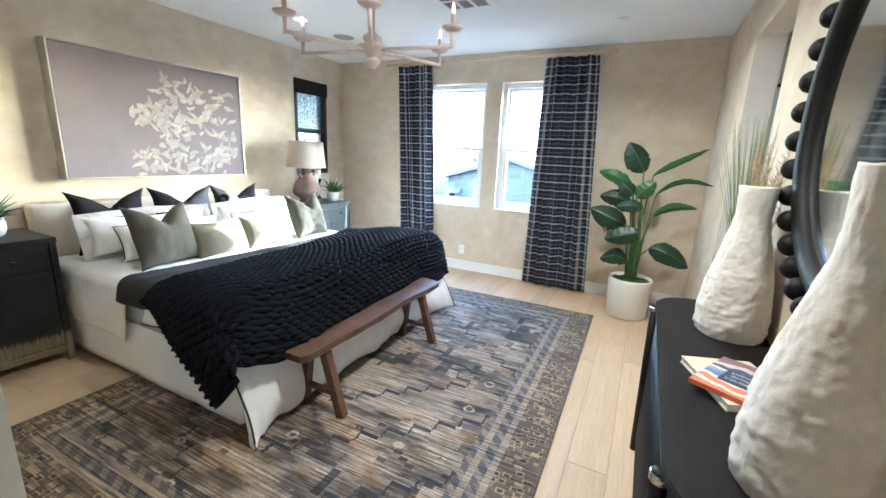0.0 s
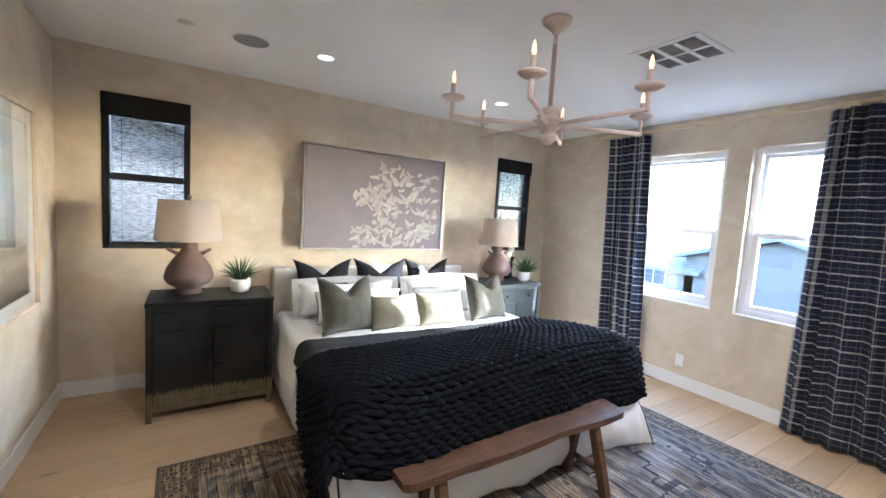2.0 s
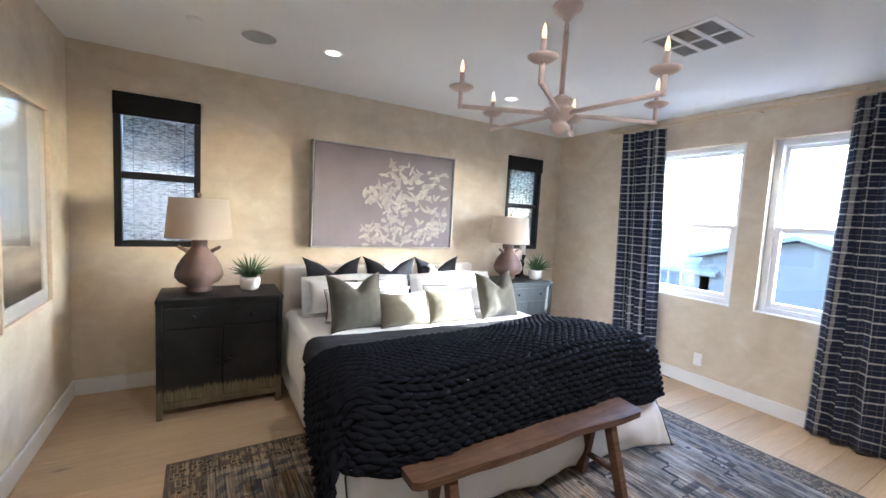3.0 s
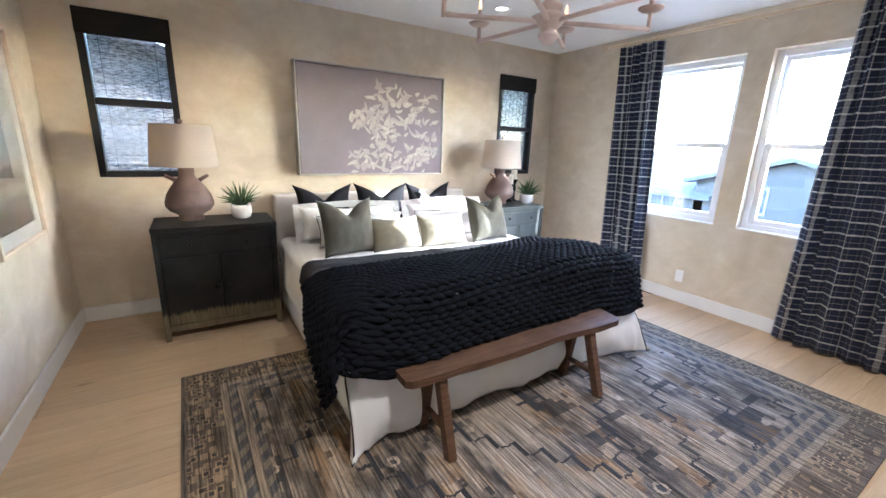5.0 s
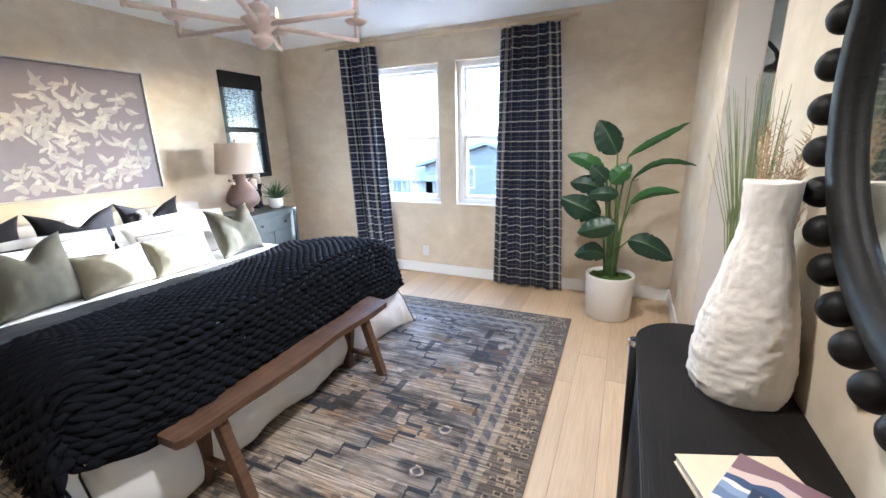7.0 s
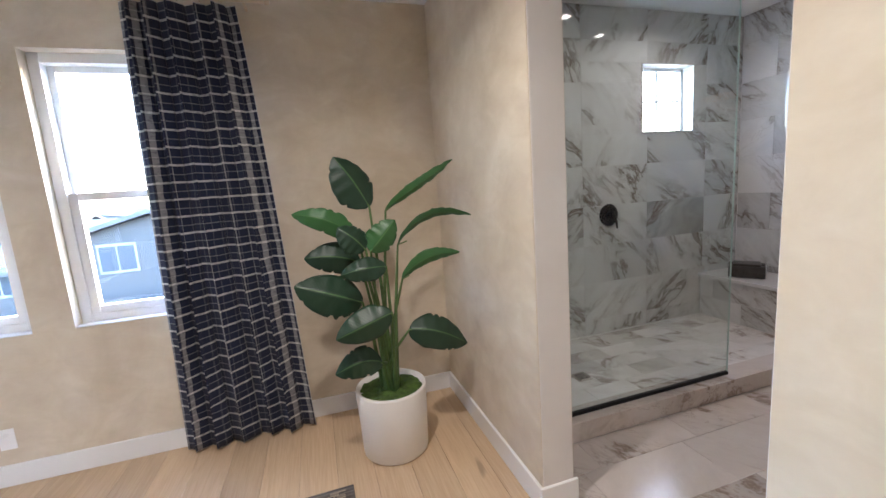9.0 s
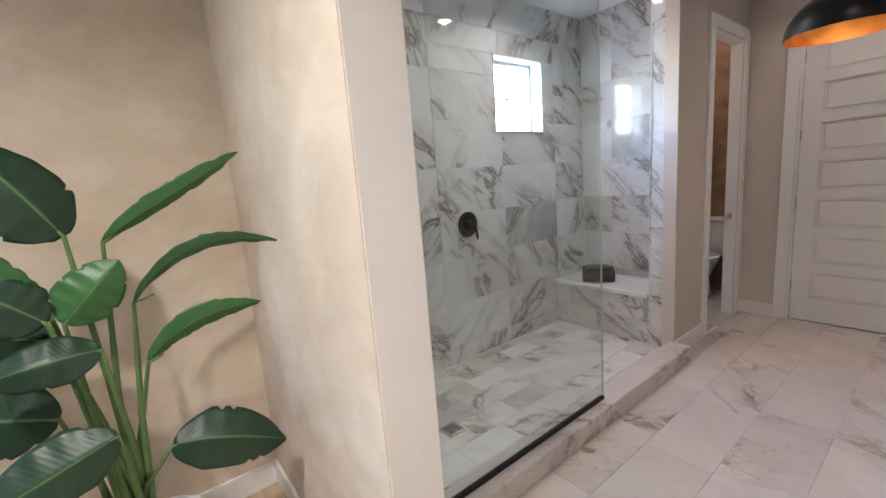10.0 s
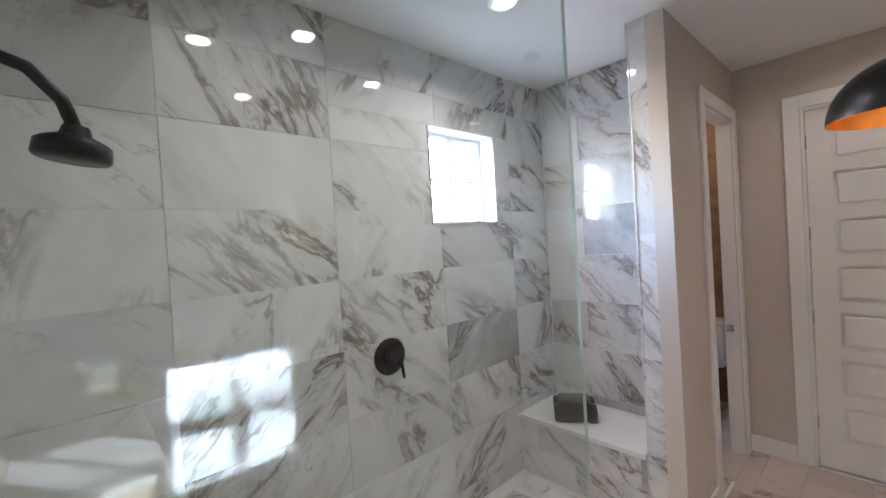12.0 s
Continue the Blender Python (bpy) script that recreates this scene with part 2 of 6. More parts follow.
    # borders measured in from the nearest edge
    edge = k.math("MINIMUM", k.math("SUBTRACT", HX, k.math("ABSOLUTE", sep.outputs["X"])), k.math("SUBTRACT", HY, ay))
    vb = k.node("TexVoronoi", feature="F1", distance="CHEBYCHEV")
    vb.inputs["Scale"].default_value = 21
    vb.inputs["Randomness"].default_value = 0.9
    k.link(k.coords("Object", (1, 1.3, 1)), vb.inputs["Vector"])
    motif = k.ramp(vb.outputs["Distance"], [(0.0, (0.045, 0.045, 0.05)), (0.25, (0.30, 0.26, 0.20)), (0.42, (0.11, 0.10, 0.09))], "CONSTANT")
    chk = k.ramp(k.math("FRACT", k.math("MULTIPLY", k.math("ADD", sep.outputs["X"], sep.outputs["Y"]), 9.5)), [(0.0, (0.075, 0.09, 0.12)), (0.55, (0.20, 0.195, 0.19))], "CONSTANT")
    border = k.mix(k.ramp(edge, [(0.02, 0.0), (0.025, 1.0)]), (0.12, 0.115, 0.11), motif)
    col = k.mix(k.ramp(edge, [(0.19, 0.0), (0.195, 1.0)]), border, (0.30, 0.285, 0.26))
    col = k.mix(k.ramp(edge, [(0.225, 0.0), (0.228, 1.0)]), col, chk)
    col = k.mix(k.ramp(edge, [(0.275, 0.0), (0.278, 1.0)]), col, (0.29, 0.27, 0.245))
    col = k.mix(k.ramp(edge, [(0.31, 0.0), (0.313, 1.0)]), col, chk)
    rubbed = k.ramp(k.noise(k.coords("Object", (2, 5, 1)), 3.1, 4, 0.7), [(0.5, 0.0), (0.64, 0.45)])
    col = k.mix(rubbed, col, (0.26, 0.24, 0.21))
    col = k.mix(k.ramp(edge, [(0.345, 0.0), (0.35, 1.0)]), col, field)
    # browner towards one end of the rug, greyer at the other
    tint = k.ramp(k.math("ADD", sep.outputs["Y"], k.math("MULTIPLY", sep.outputs["X"], -0.6)), [(0.0, 0.0), (1.0, 1.0)])
    brown = k.mix(k.noise(k.coords("Object"), 1.3, 2), (1.02, 0.82, 0.60), (0.92, 0.84, 0.74))
    cool = k.mix(k.noise(k.coords("Object"), 1.1, 2), (0.86, 0.84, 0.80), (0.76, 0.80, 0.84))
    col = k.mix(1.0, col, k.mix(tint, brown, cool), "MULTIPLY")
    streak = k.noise(k.coords("Object", (1.2, 46, 1)), 2.0, 5, 0.7)
    col = k.mix(1.0, col, k.ramp(streak, [(0.36, 0.12), (0.47, 0.85), (0.62, 1.7)]), "MULTIPLY")
    worn = k.noise(k.coords("Object", (2, 9, 1)), 5.0, 5, 0.7)
    col = k.mix(k.ramp(worn, [(0.55, 0.0), (0.75, 0.16)]), col, (0.37, 0.34, 0.30))
    grain = k.noise(k.coords("Object"), 190, 2)
    col = k.mix(0.5, col, k.mix(1.0, col, k.ramp(grain, [(0.3, 0.5), (0.7, 1.5)]), "MULTIPLY"))
    col = k.mix(1.0, col, (0.86, 0.84, 0.82), "MULTIPLY")
    k.set(Base_Color=col, Roughness=0.95, Sheen_Weight=0.08)
    k.bump(k.mix(0.5, grain, streak), 0.5, 0.004)
    return k.m


def plaid():
    """Navy cloth with a woven off-white windowpane check, laid out by the cloth's own coordinates."""
    k = Mat("navy_windowpane_cloth")
    uv = k.node("UVMap", uv_map="cloth")
    sep = k.node("SeparateXYZ")
    k.link(uv.outputs[0], sep.inputs[0])
    wob = k.noise(uv.outputs[0], 9, 2)
    u = k.math("ADD", sep.outputs["X"], k.math("MULTIPLY", wob, 0.012))
    w = k.math("ADD", sep.outputs["Y"], k.math("MULTIPLY", wob, 0.014))
    fu = k.math("FRACT", k.math("DIVIDE", u, 0.104))
    fw = k.math("FRACT", k.math("DIVIDE", w, 0.090))
    lu = k.ramp(fu, [(0.0, 0.38), (0.17, 0.0), (0.42, 0.08), (0.46, 0.0), (0.72, 0.08), (0.76, 0.0)], "CONSTANT")
    lw = k.ramp(fw, [(0.0, 0.72), (0.12, 0.0), (0.5, 0.22), (0.56, 0.0)], "CONSTANT")
    broken = k.ramp(k.noise(uv.outputs[0], 60, 2), [(0.36, 0.6), (0.5, 1.0)])
    line = k.math("MULTIPLY", k.math("MINIMUM", k.math("ADD", lw, lu), 1.0), broken)
    fine = k.noise(uv.outputs[0], 500, 2)
    base = k.mix(k.noise(uv.outputs[0], 7, 3), (0.007, 0.012, 0.034), (0.014, 0.023, 0.060))
    col = k.mix(line, base, (0.66, 0.65, 0.62))
    k.set(Base_Color=col, Roughness=0.92, Sheen_Weight=0.1).bump(fine, 0.4, 0.002)
    out = k.t.nodes["Material Output"]
    tr = k.node("BsdfTranslucent")
    k.link(col, tr.inputs["Color"])
    ms = k.node("MixShader")
    ms.inputs[0].default_value = 0.12
    k.link(k.b.outputs[0], ms.inputs[1])
    k.link(tr.outputs[0], ms.inputs[2])
    k.link(ms.outputs[0], out.inputs["Surface"])
    return k.m


def glass(name, tint=(1, 1, 1), gloss=1.0):
    """A thin pane: clear, with a Fresnel gloss."""
    k = Mat(name)
    out = k.t.nodes["Material Output"]
    tr, gl, fr, ms = k.node("BsdfTransparent"), k.node("BsdfGlossy"), k.node("LayerWeight"), k.node("MixShader")
    tr.inputs["Color"].default_value = (*tint, 1)
    gl.inputs["Roughness"].default_value = 0.0
    steep = k.math("POWER", fr.outputs["Facing"], 5.0)
    k.link(k.math("MULTIPLY", k.math("ADD", k.math("MULTIPLY", steep, 0.96), 0.04), gloss), ms.inputs[0])
    k.link(tr.outputs[0], ms.inputs[1])
    k.link(gl.outputs[0], ms.inputs[2])
    k.link(ms.outputs[0], out.inputs["Surface"])
    return k.m


def glow(name, col, strength):
    k = Mat(name)
    k.set(Base_Color=col, Emission_Color=col, Emission_Strength=strength)
    return k.m


def shade_cloth():
    """Linen that lets the bulb's light through."""
    k = Mat("linen_lampshade")
    v = k.coords("Object", (1, 1, 1))
    n = k.noise(v, 300, 2)
    col = k.ramp(n, [(0.3, (0.62, 0.55, 0.47)), (0.7, (0.74, 0.68, 0.60))])
    k.set(Base_Color=col, Roughness=0.9).bump(n, 0.2, 0.001)
    out = k.t.nodes["Material Output"]
    tr, ms = k.node("BsdfTranslucent"), k.node("MixShader")
    k.link(col, tr.inputs["Color"])
    ms.inputs[0].default_value = 0.45
    k.link(k.b.outputs[0], ms.inputs[1])
    k.link(tr.outputs[0], ms.inputs[2])
    k.link(ms.outputs[0], out.inputs["Surface"])
    return k.m


def reed():
    k = Mat("woven_reed")
    n = k.noise(k.coords("Object", (20, 13, 85)), 1.7, 4, 0.65)
    col = k.ramp(n, [(0.36, (0.02, 0.02, 0.02)), (0.46, (0.16, 0.15, 0.135)), (0.62, (0.40, 0.38, 0.34))])
    k.set(Base_Color=col, Roughness=0.8)
    out = k.t.nodes["Material Output"]
    tr, ms = k.node("BsdfTranslucent"), k.node("MixShader")
    k.link(col, tr.inputs["Color"])
    ms.inputs[0].default_value = 0.5
    k.link(k.b.outputs[0], ms.inputs[1])
    k.link(tr.outputs[0], ms.inputs[2])
    k.link(ms.outputs[0], out.inputs["Surface"])
    return k.m


def worn_black():
    """Black-stained wood that has worn to bare blond wood in a ragged band near the foot."""
    k = Mat("black_stained_worn_wood")
    v = k.coords("Object")
    sep = k.node("SeparateXYZ")
    k.link(v, sep.inputs[0])
    grain = k.noise(k.coords("Object", (30, 30, 2)), 3, 4)
    rag = k.noise(k.coords("Object", (1, 46, 0.5)), 1.0, 4, 0.8)
    blot = k.noise(v, 4, 3)
    h = k.math("ADD", sep.outputs["Z"], k.math("MULTIPLY", k.math("SUBTRACT", rag, 0.5), -0.14))
    low = k.ramp(h, [(0.185, 1.0), (0.21, 0.0)])
    black = k.ramp(blot, [(0.3, (0.008, 0.008, 0.0085)), (0.7, (0.021, 0.021, 0.020))])
    bare = k.ramp(grain, [(0.3, (0.095, 0.077, 0.042)), (0.7, (0.17, 0.14, 0.082))])
    k.set(Base_Color=k.mix(low, black, bare), Roughness=0.5, Specular_IOR_Level=0.22).bump(grain, 0.15, 0.002)
    return k.m


def wood(name, dark, light, stretch=(2, 24, 24), scale=2.0, rough=0.55, bump=0.4):
    k = Mat(name)
    g = k.noise(k.coords("Object", stretch), scale, 6, 0.65, 1.2)
    b = k.noise(k.coords("Object"), 5, 3)
    col = k.mix(0.35, k.ramp(g, [(0.3, dark), (0.7, light)]), k.ramp(b, [(0.35, dark), (0.65, light)]))
    k.set(Base_Color=col, Roughness=rough, Specular_IOR_Level=0.35).bump(g, bump, 0.004)
    return k.m


def leaf_mat():
    k = Mat("glossy_leaf")
    off, r = k.rand(10)
    uv = k.node("UVMap", uv_map="leaf")
    sep = k.node("SeparateXYZ")
    k.link(uv.outputs[0], sep.inputs[0])
    mid = k.ramp(k.math("ABSOLUTE", sep.outputs["X"]), [(0.0, 1.0), (0.05, 0.0)])
    rib = k.math("SINE", k.math("MULTIPLY", k.math("SUBTRACT", sep.outputs["Y"], k.math("MULTIPLY", k.math("ABSOLUTE", sep.outputs["X"]), 0.18)), 130))
    n = k.noise(k.coords("Object"), 12, 3)
    a = k.mix(k.ramp(r, [(0.3, 0.0), (0.75, 1.0)]), (0.012, 0.036, 0.020), (0.036, 0.125, 0.032))
    col = k.mix(k.math("MULTIPLY", n, 0.3), a, k.mix(r, (0.016, 0.05, 0.022), (0.03, 0.10, 0.028)))
    col = k.mix(k.math("MULTIPLY", mid, 0.7), col, (0.12, 0.24, 0.07))
    k.set(Base_Color=col, Roughness=0.42).bump(rib, 0.05, 0.003)
    return k.m


def painting_ground():
    k = Mat("mauve_canvas")
    v = k.coords("Object")
    n = k.noise(v, 2.2, 5, 0.6)
    f = k.noise(v, 400, 1)
    k.set(Base_Color=k.ramp(n, [(0.3, (0.205, 0.183, 0.205)), (0.7, (0.25, 0.222, 0.248))]), Roughness=0.85).bump(f, 0.3, 0.002)
    return k.m


def landscape():
    """A washed seascape in bands: pale sky, soft dunes, a dark foreshore."""
    k = Mat("printed_landscape")
    sep = k.node("SeparateXYZ")
    k.link(k.node("TexCoord").outputs["Object"], sep.inputs[0])
    wob = k.noise(k.coords("Object", (2, 2, 7)), 2.0, 4)
    h = k.math("ADD", sep.outputs["Z"], k.math("MULTIPLY", k.math("SUBTRACT", wob, 0.5), 0.16))
    col = k.ramp(k.math("ADD", k.math("MULTIPLY", h, 1.0), 0.5), [(0.05, (0.05, 0.04, 0.035)), (0.14, (0.16, 0.13, 0.10)), (0.22, (0.42, 0.38, 0.32)), (0.28, (0.2, 0.165, 0.125)),
                                                              (0.36, (0.55, 0.52, 0.47)), (0.5, (0.62, 0.63, 0.62)), (0.95, (0.70, 0.72, 0.74))])
    k.set(Base_Color=col, Roughness=0.5)
    return k.m


M_WALL = limewash()
M_BATHWALL = simple("greige_paint", (0.56, 0.50, 0.44), 0.7, vary=0.03, scale=2, bump=0.15, fine=220, kind="Position")
M_JAMB = simple("pale_paint", (0.70, 0.66, 0.62), 0.7, vary=0.03, scale=3, bump=0.2, fine=220, kind="Position")
M_CEIL = simple("white_ceiling_paint", (0.80, 0.80, 0.79), 0.9, vary=0.02, scale=1.5, bump=0.12, fine=180, kind="Position")
M_TRIM = simple("white_trim_paint", (0.78, 0.775, 0.76), 0.4, vary=0.02, scale=4, bump=0.04)
M_DOOR = simple("white_door_paint", (0.77, 0.755, 0.735), 0.38, vary=0.02, scale=4, bump=0.05)
M_VINYL = simple("white_vinyl", (0.80, 0.80, 0.80), 0.35, vary=0.02, bump=0.02)
M_OAK = oak()
M_GROUT = simple("pale_grout", (0.74, 0.73, 0.71), 0.9, vary=0.06, scale=20, bump=0.3)
M_SUBFLOOR = simple("floor_gap", (0.20, 0.14, 0.09), 0.9)
M_MARBLE = marble("polished_wall_marble", (0.75, 0.75, 0.74), (0.46, 0.465, 0.455), (0.19, 0.15, 0.12), 0.05, 1.0, 1.15)
M_MARBLEF = marble("honed_floor_marble", (0.63, 0.575, 0.535), (0.42, 0.365, 0.325), (0.22, 0.16, 0.12), 0.16, 0.6, 0.95, 0.07, 1.7)
M_MARBLES = marble("small_shower_marble", (0.77, 0.75, 0.725), (0.46, 0.425, 0.39), (0.22, 0.165, 0.125), 0.22, 0.9, 1.0, 0.05, 1.3)
M_GLASS = glass("window_glass")
M_SHOWERGLASS = glass("shower_glass", (0.93, 0.965, 0.955))
M_RUG = rug_mat()
M_PLAID = plaid()
M_LINEN = fabric("white_linen", (0.80, 0.795, 0.79), 420, vary=0.05, bump=0.3, scale=3)
M_HEADB = fabric("oatmeal_upholstery", (0.66, 0.61, 0.55), 260, vary=0.08, bump=0.5)
M_SHEET = fabric("grey_sheet", (0.42, 0.41, 0.41), 420, vary=0.05, bump=0.25)
M_CHARCOAL = fabric("charcoal_blanket", (0.026, 0.026, 0.028), 300, sheen=0.03, vary=0.15, bump=0.4)
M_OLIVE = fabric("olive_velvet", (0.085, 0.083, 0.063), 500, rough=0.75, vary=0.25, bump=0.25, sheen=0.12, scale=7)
# the olive velvet again, its colour lightened as if sunlit, for the lumbar cushions
M_OLIVE_LIT = fabric("sunlit_olive_velvet", (0.17, 0.155, 0.11), 500, rough=0.75, vary=0.2, bump=0.25, sheen=0.12, scale=7)
M_BLACKCLOTH = fabric("black_cotton", (0.012, 0.012, 0.015), 320, sheen=0.02, vary=0.2, bump=0.4)
M_KNIT = fabric("black_merino", (0.007, 0.008, 0.0115), 160, rough=0.95, vary=0.3, bump=0.6, sheen=0.0, scale=30)
M_KNIT.node_tree.nodes["Principled BSDF"].inputs["Specular IOR Level"].default_value = 0.1
M_PIPING = simple("black_piping", (0.02, 0.02, 0.022), 0.7)
M_BENCH = wood("old_walnut", (0.032, 0.017, 0.009), (0.17, 0.092, 0.052), (20, 1.6, 20), 2.2, 0.5, 0.6)
M_WORN = worn_black()
M_BLACKWOOD = wood("black_stained_wood", (0.004, 0.004, 0.004), (0.014, 0.012, 0.011), (30, 2, 30), 2.0, 0.48, 0.35)
M_BLACKWOOD.node_tree.nodes["Principled BSDF"].inputs["Specular IOR Level"].default_value = 0.16
M_GREENWOOD = wood("slate_green_wood", (0.042, 0.05, 0.049), (0.078, 0.088, 0.086), (20, 20, 2), 2.0, 0.5, 0.3)
M_BLACK = simple("black_metal", (0.012, 0.012, 0.013), 0.35, metal=0.6, vary=0.2, bump=0.05)
M_BLACKFRAME = simple("black_window_frame", (0.012, 0.012, 0.014), 0.5, vary=0.2, bump=0.05)
M_TERRA = simple("aged_terracotta", (0.165, 0.11, 0.092), 0.55, vary=0.3, scale=7, bump=0.35, fine=60)
M_SHADE = shade_cloth()
M_CERAMIC = simple("white_ceramic", (0.78, 0.77, 0.75), 0.28, vary=0.03, bump=0.03)
M_POT = simple("matt_white_pot", (0.76, 0.74, 0.71), 0.6, vary=0.03, bump=0.1)
M_PLASTER = simple("rough_white_plaster", (0.70, 0.65, 0.59), 0.9, vary=0.1, scale=14, bump=0.8, fine=55)
M_CHAND = simple("pink_grey_plaster", (0.68, 0.57, 0.54), 0.8, vary=0.12, scale=12, bump=0.3, fine=90)
M_LEAF = leaf_mat()
M_STEM = simple("green_stem", (0.09, 0.16, 0.045), 0.5, vary=0.25, scale=14)
M_MOSS = simple("moss", (0.055, 0.10, 0.015), 0.95, vary=0.55, scale=30, bump=0.8, fine=90)
M_SUCC = simple("spiky_leaf", (0.045, 0.095, 0.03), 0.5, vary=0.35, scale=20)
M_GRASS = simple("dry_green_grass", (0.22, 0.27, 0.11), 0.7, vary=0.3, scale=10)
M_PAMPAS = simple("pampas", (0.50, 0.37, 0.22), 0.9, vary=0.25, scale=18)
M_CHROME = simple("brushed_nickel", (0.62, 0.58, 0.53), 0.25, metal=1.0, vary=0.05, bump=0.02)
M_GOLD = simple("gold_leaf", (0.75, 0.36, 0.07), 0.4, metal=0.85, vary=0.15, scale=12, bump=0.2)
M_MIRROR = simple("mirror_silver", (0.86, 0.88, 0.87), 0.01, metal=1.0, vary=0.0, bump=0)
M_ROD = wood("blond_wood_rod", (0.52, 0.40, 0.25), (0.66, 0.53, 0.36), (2, 30, 30), 2, 0.5, 0.1)
M_LIGHTFRAME = wood("pale_maple_frame", (0.55, 0.43, 0.30), (0.68, 0.56, 0.42), (3, 20, 20), 2, 0.5, 0.1)
M_SILVERFRAME = simple("silvered_frame", (0.52, 0.50, 0.47), 0.4, metal=0.4, vary=0.08)
M_CANVAS = painting_ground()
M_PAINT = simple("cream_paint_strokes", (0.42, 0.39, 0.37), 0.8, vary=0.25, scale=16, bump=0.4, fine=140)
M_LAND = landscape()
M_PAPER = simple("mat_board", (0.76, 0.74, 0.70), 0.8, vary=0.02)
M_REED = reed()
M_VALANCE = wood("black_woven_reed", (0.006, 0.006, 0.006), (0.022, 0.02, 0.018), (1, 2, 90), 3, 0.8, 0.5)
M_FLAME = glow("bulb_filament", (1.0, 0.45, 0.20), 0.07)
M_DOWN = glow("downlight_lens", (1.0, 0.86, 0.68), 0.08)
M_CANDLE = simple("candle_wax", (0.70, 0.66, 0.58), 0.5, vary=0.03)
M_TOWEL = fabric("dark_taupe_towel", (0.055, 0.05, 0.045), 200, vary=0.3, bump=0.8, sheen=0.4, scale=25)
M_VENTDARK = simple("vent_filter", (0.2, 0.2, 0.2), 0.8)
M_WCWALL = wood("brown_wallpaper", (0.10, 0.055, 0.03), (0.30, 0.19, 0.12), (1.5, 1.5, 1.5), 1.6, 0.7, 0.1)
M_VANITY = wood("cream_oak_cabinet", (0.52, 0.42, 0.29), (0.62, 0.52, 0.38), (20, 20, 2), 2, 0.5, 0.1)
M_QUARTZ = simple("white_quartz", (0.78, 0.78, 0.77), 0.2, vary=0.02)


# ---- building blocks ----
def part(name, bm, mat, parent=None, label="", smooth=False, m=None):
    """Links a bmesh as one mesh object, under a thing or under a part."""
    me = bpy.data.meshes.new(name)
    bm.to_mesh(me)
    bm.free()
    me.materials.append(mat)
    if smooth:
        me.polygons.foreach_set("use_smooth", [True] * len(me.polygons))
    ob = new(name, me)
    if parent is not None:
        ob.parent = parent
    if m is not None:
        ob.matrix_basis = m
    if label:
        ob["label"] = label
    return ob


def thing(name, label, category, loc=(0, 0, 0), rz=0.0, group="", kind=""):
    ob = new(name)
    ob.empty_display_size = 0.1
    ob.matrix_basis = pose(*loc, 0, 0, rz)
    return tagged(ob, label, category, group, kind)


def solid(name, bm, mat, label, category="", kind="structure"):
    return tagged(part(name, bm, mat), label, category, kind=kind)


def box(x0, y0, z0, x1, y1, z1, bev=0.0, seg=2, bm=None, m=None):
    bm = bm or bmesh.new()
    r = bmesh.ops.create_cube(bm, size=1.0, matrix=Matrix.Translation(((x0 + x1) / 2, (y0 + y1) / 2, (z0 + z1) / 2)) @ Matrix.Diagonal((abs(x1 - x0), abs(y1 - y0), abs(z1 - z0), 1)))
    vs = r["verts"]
    if bev:
        es = list({e for v in vs for e in v.link_edges})
        vs = [v for v in bmesh.ops.bevel(bm, geom=es, offset=bev, segments=seg, affect="EDGES", profile=0.5)["verts"]] + [v for v in vs if v.is_valid]
    if m is not None:
        bmesh.ops.transform(bm, matrix=m, verts=list({v for v in vs if v.is_valid}))
    return bm


def lathe(profile, n=32, bm=None, m=None, close=False):
    """Turns a profile of (radius, height) about z. A radius of 0 closes the end."""
    bm = bm or bmesh.new()
    rings = []
    for r, z in profile:
        if r <= 1e-6:
            rings.append([bm.verts.new((0, 0, z))])
        else:
            rings.append([bm.verts.new((r * math.cos(2 * math.pi * i / n), r * math.sin(2 * math.pi * i / n), z)) for i in range(n)])
    for a, b in zip(rings, rings[1:]):
        for i in range(n):
            j = (i + 1) % n
            if len(a) == 1 and len(b) > 1:
                bm.faces.new((a[0], b[j], b[i]))
            elif len(b) == 1 and len(a) > 1:
                bm.faces.new((a[i], a[j], b[0]))
            elif len(a) > 1:
                bm.faces.new((a[i], a[j], b[j], b[i]))
    if m is not None:
        bmesh.ops.transform(bm, matrix=m, verts=[v for r in rings for v in r])
    return bm


def tube(pts, rad, n=8, bm=None, closed=False):
    """A round tube along points; rad is one radius or one for each point."""
    bm = bm or bmesh.new()
    pts = [Vector(p) for p in pts]
    rings, up = [], Vector((0.13, 0.21, 1)).normalized()
    for i, p in enumerate(pts):
        if closed:
            d = pts[(i + 1) % len(pts)] - pts[i - 1]
        else:
            d = pts[min(i + 1, len(pts) - 1)] - pts[max(i - 1, 0)]
        d.normalize()
        a = d.cross(up)
        if a.length < 0.05:
            a = d.cross(Vector((1, 0, 0)))
        a.normalize()
        b = d.cross(a)
        r = rad[i] if isinstance(rad, (list, tuple)) else rad
        rings.append([bm.verts.new(p + (a * math.cos(2 * math.pi * k / n) + b * math.sin(2 * math.pi * k / n)) * r) for k in range(n)])
    pairs = list(zip(rings, rings[1:])) + ([(rings[-1], rings[0])] if closed else [])
    for a, b in pairs:
        for k in range(n):
            bm.faces.new((a[k], a[(k + 1) % n], b[(k + 1) % n], b[k]))
    if not closed:
        bm.faces.new(rings[0][::-1])
        bm.faces.new(rings[-1])
    return bm


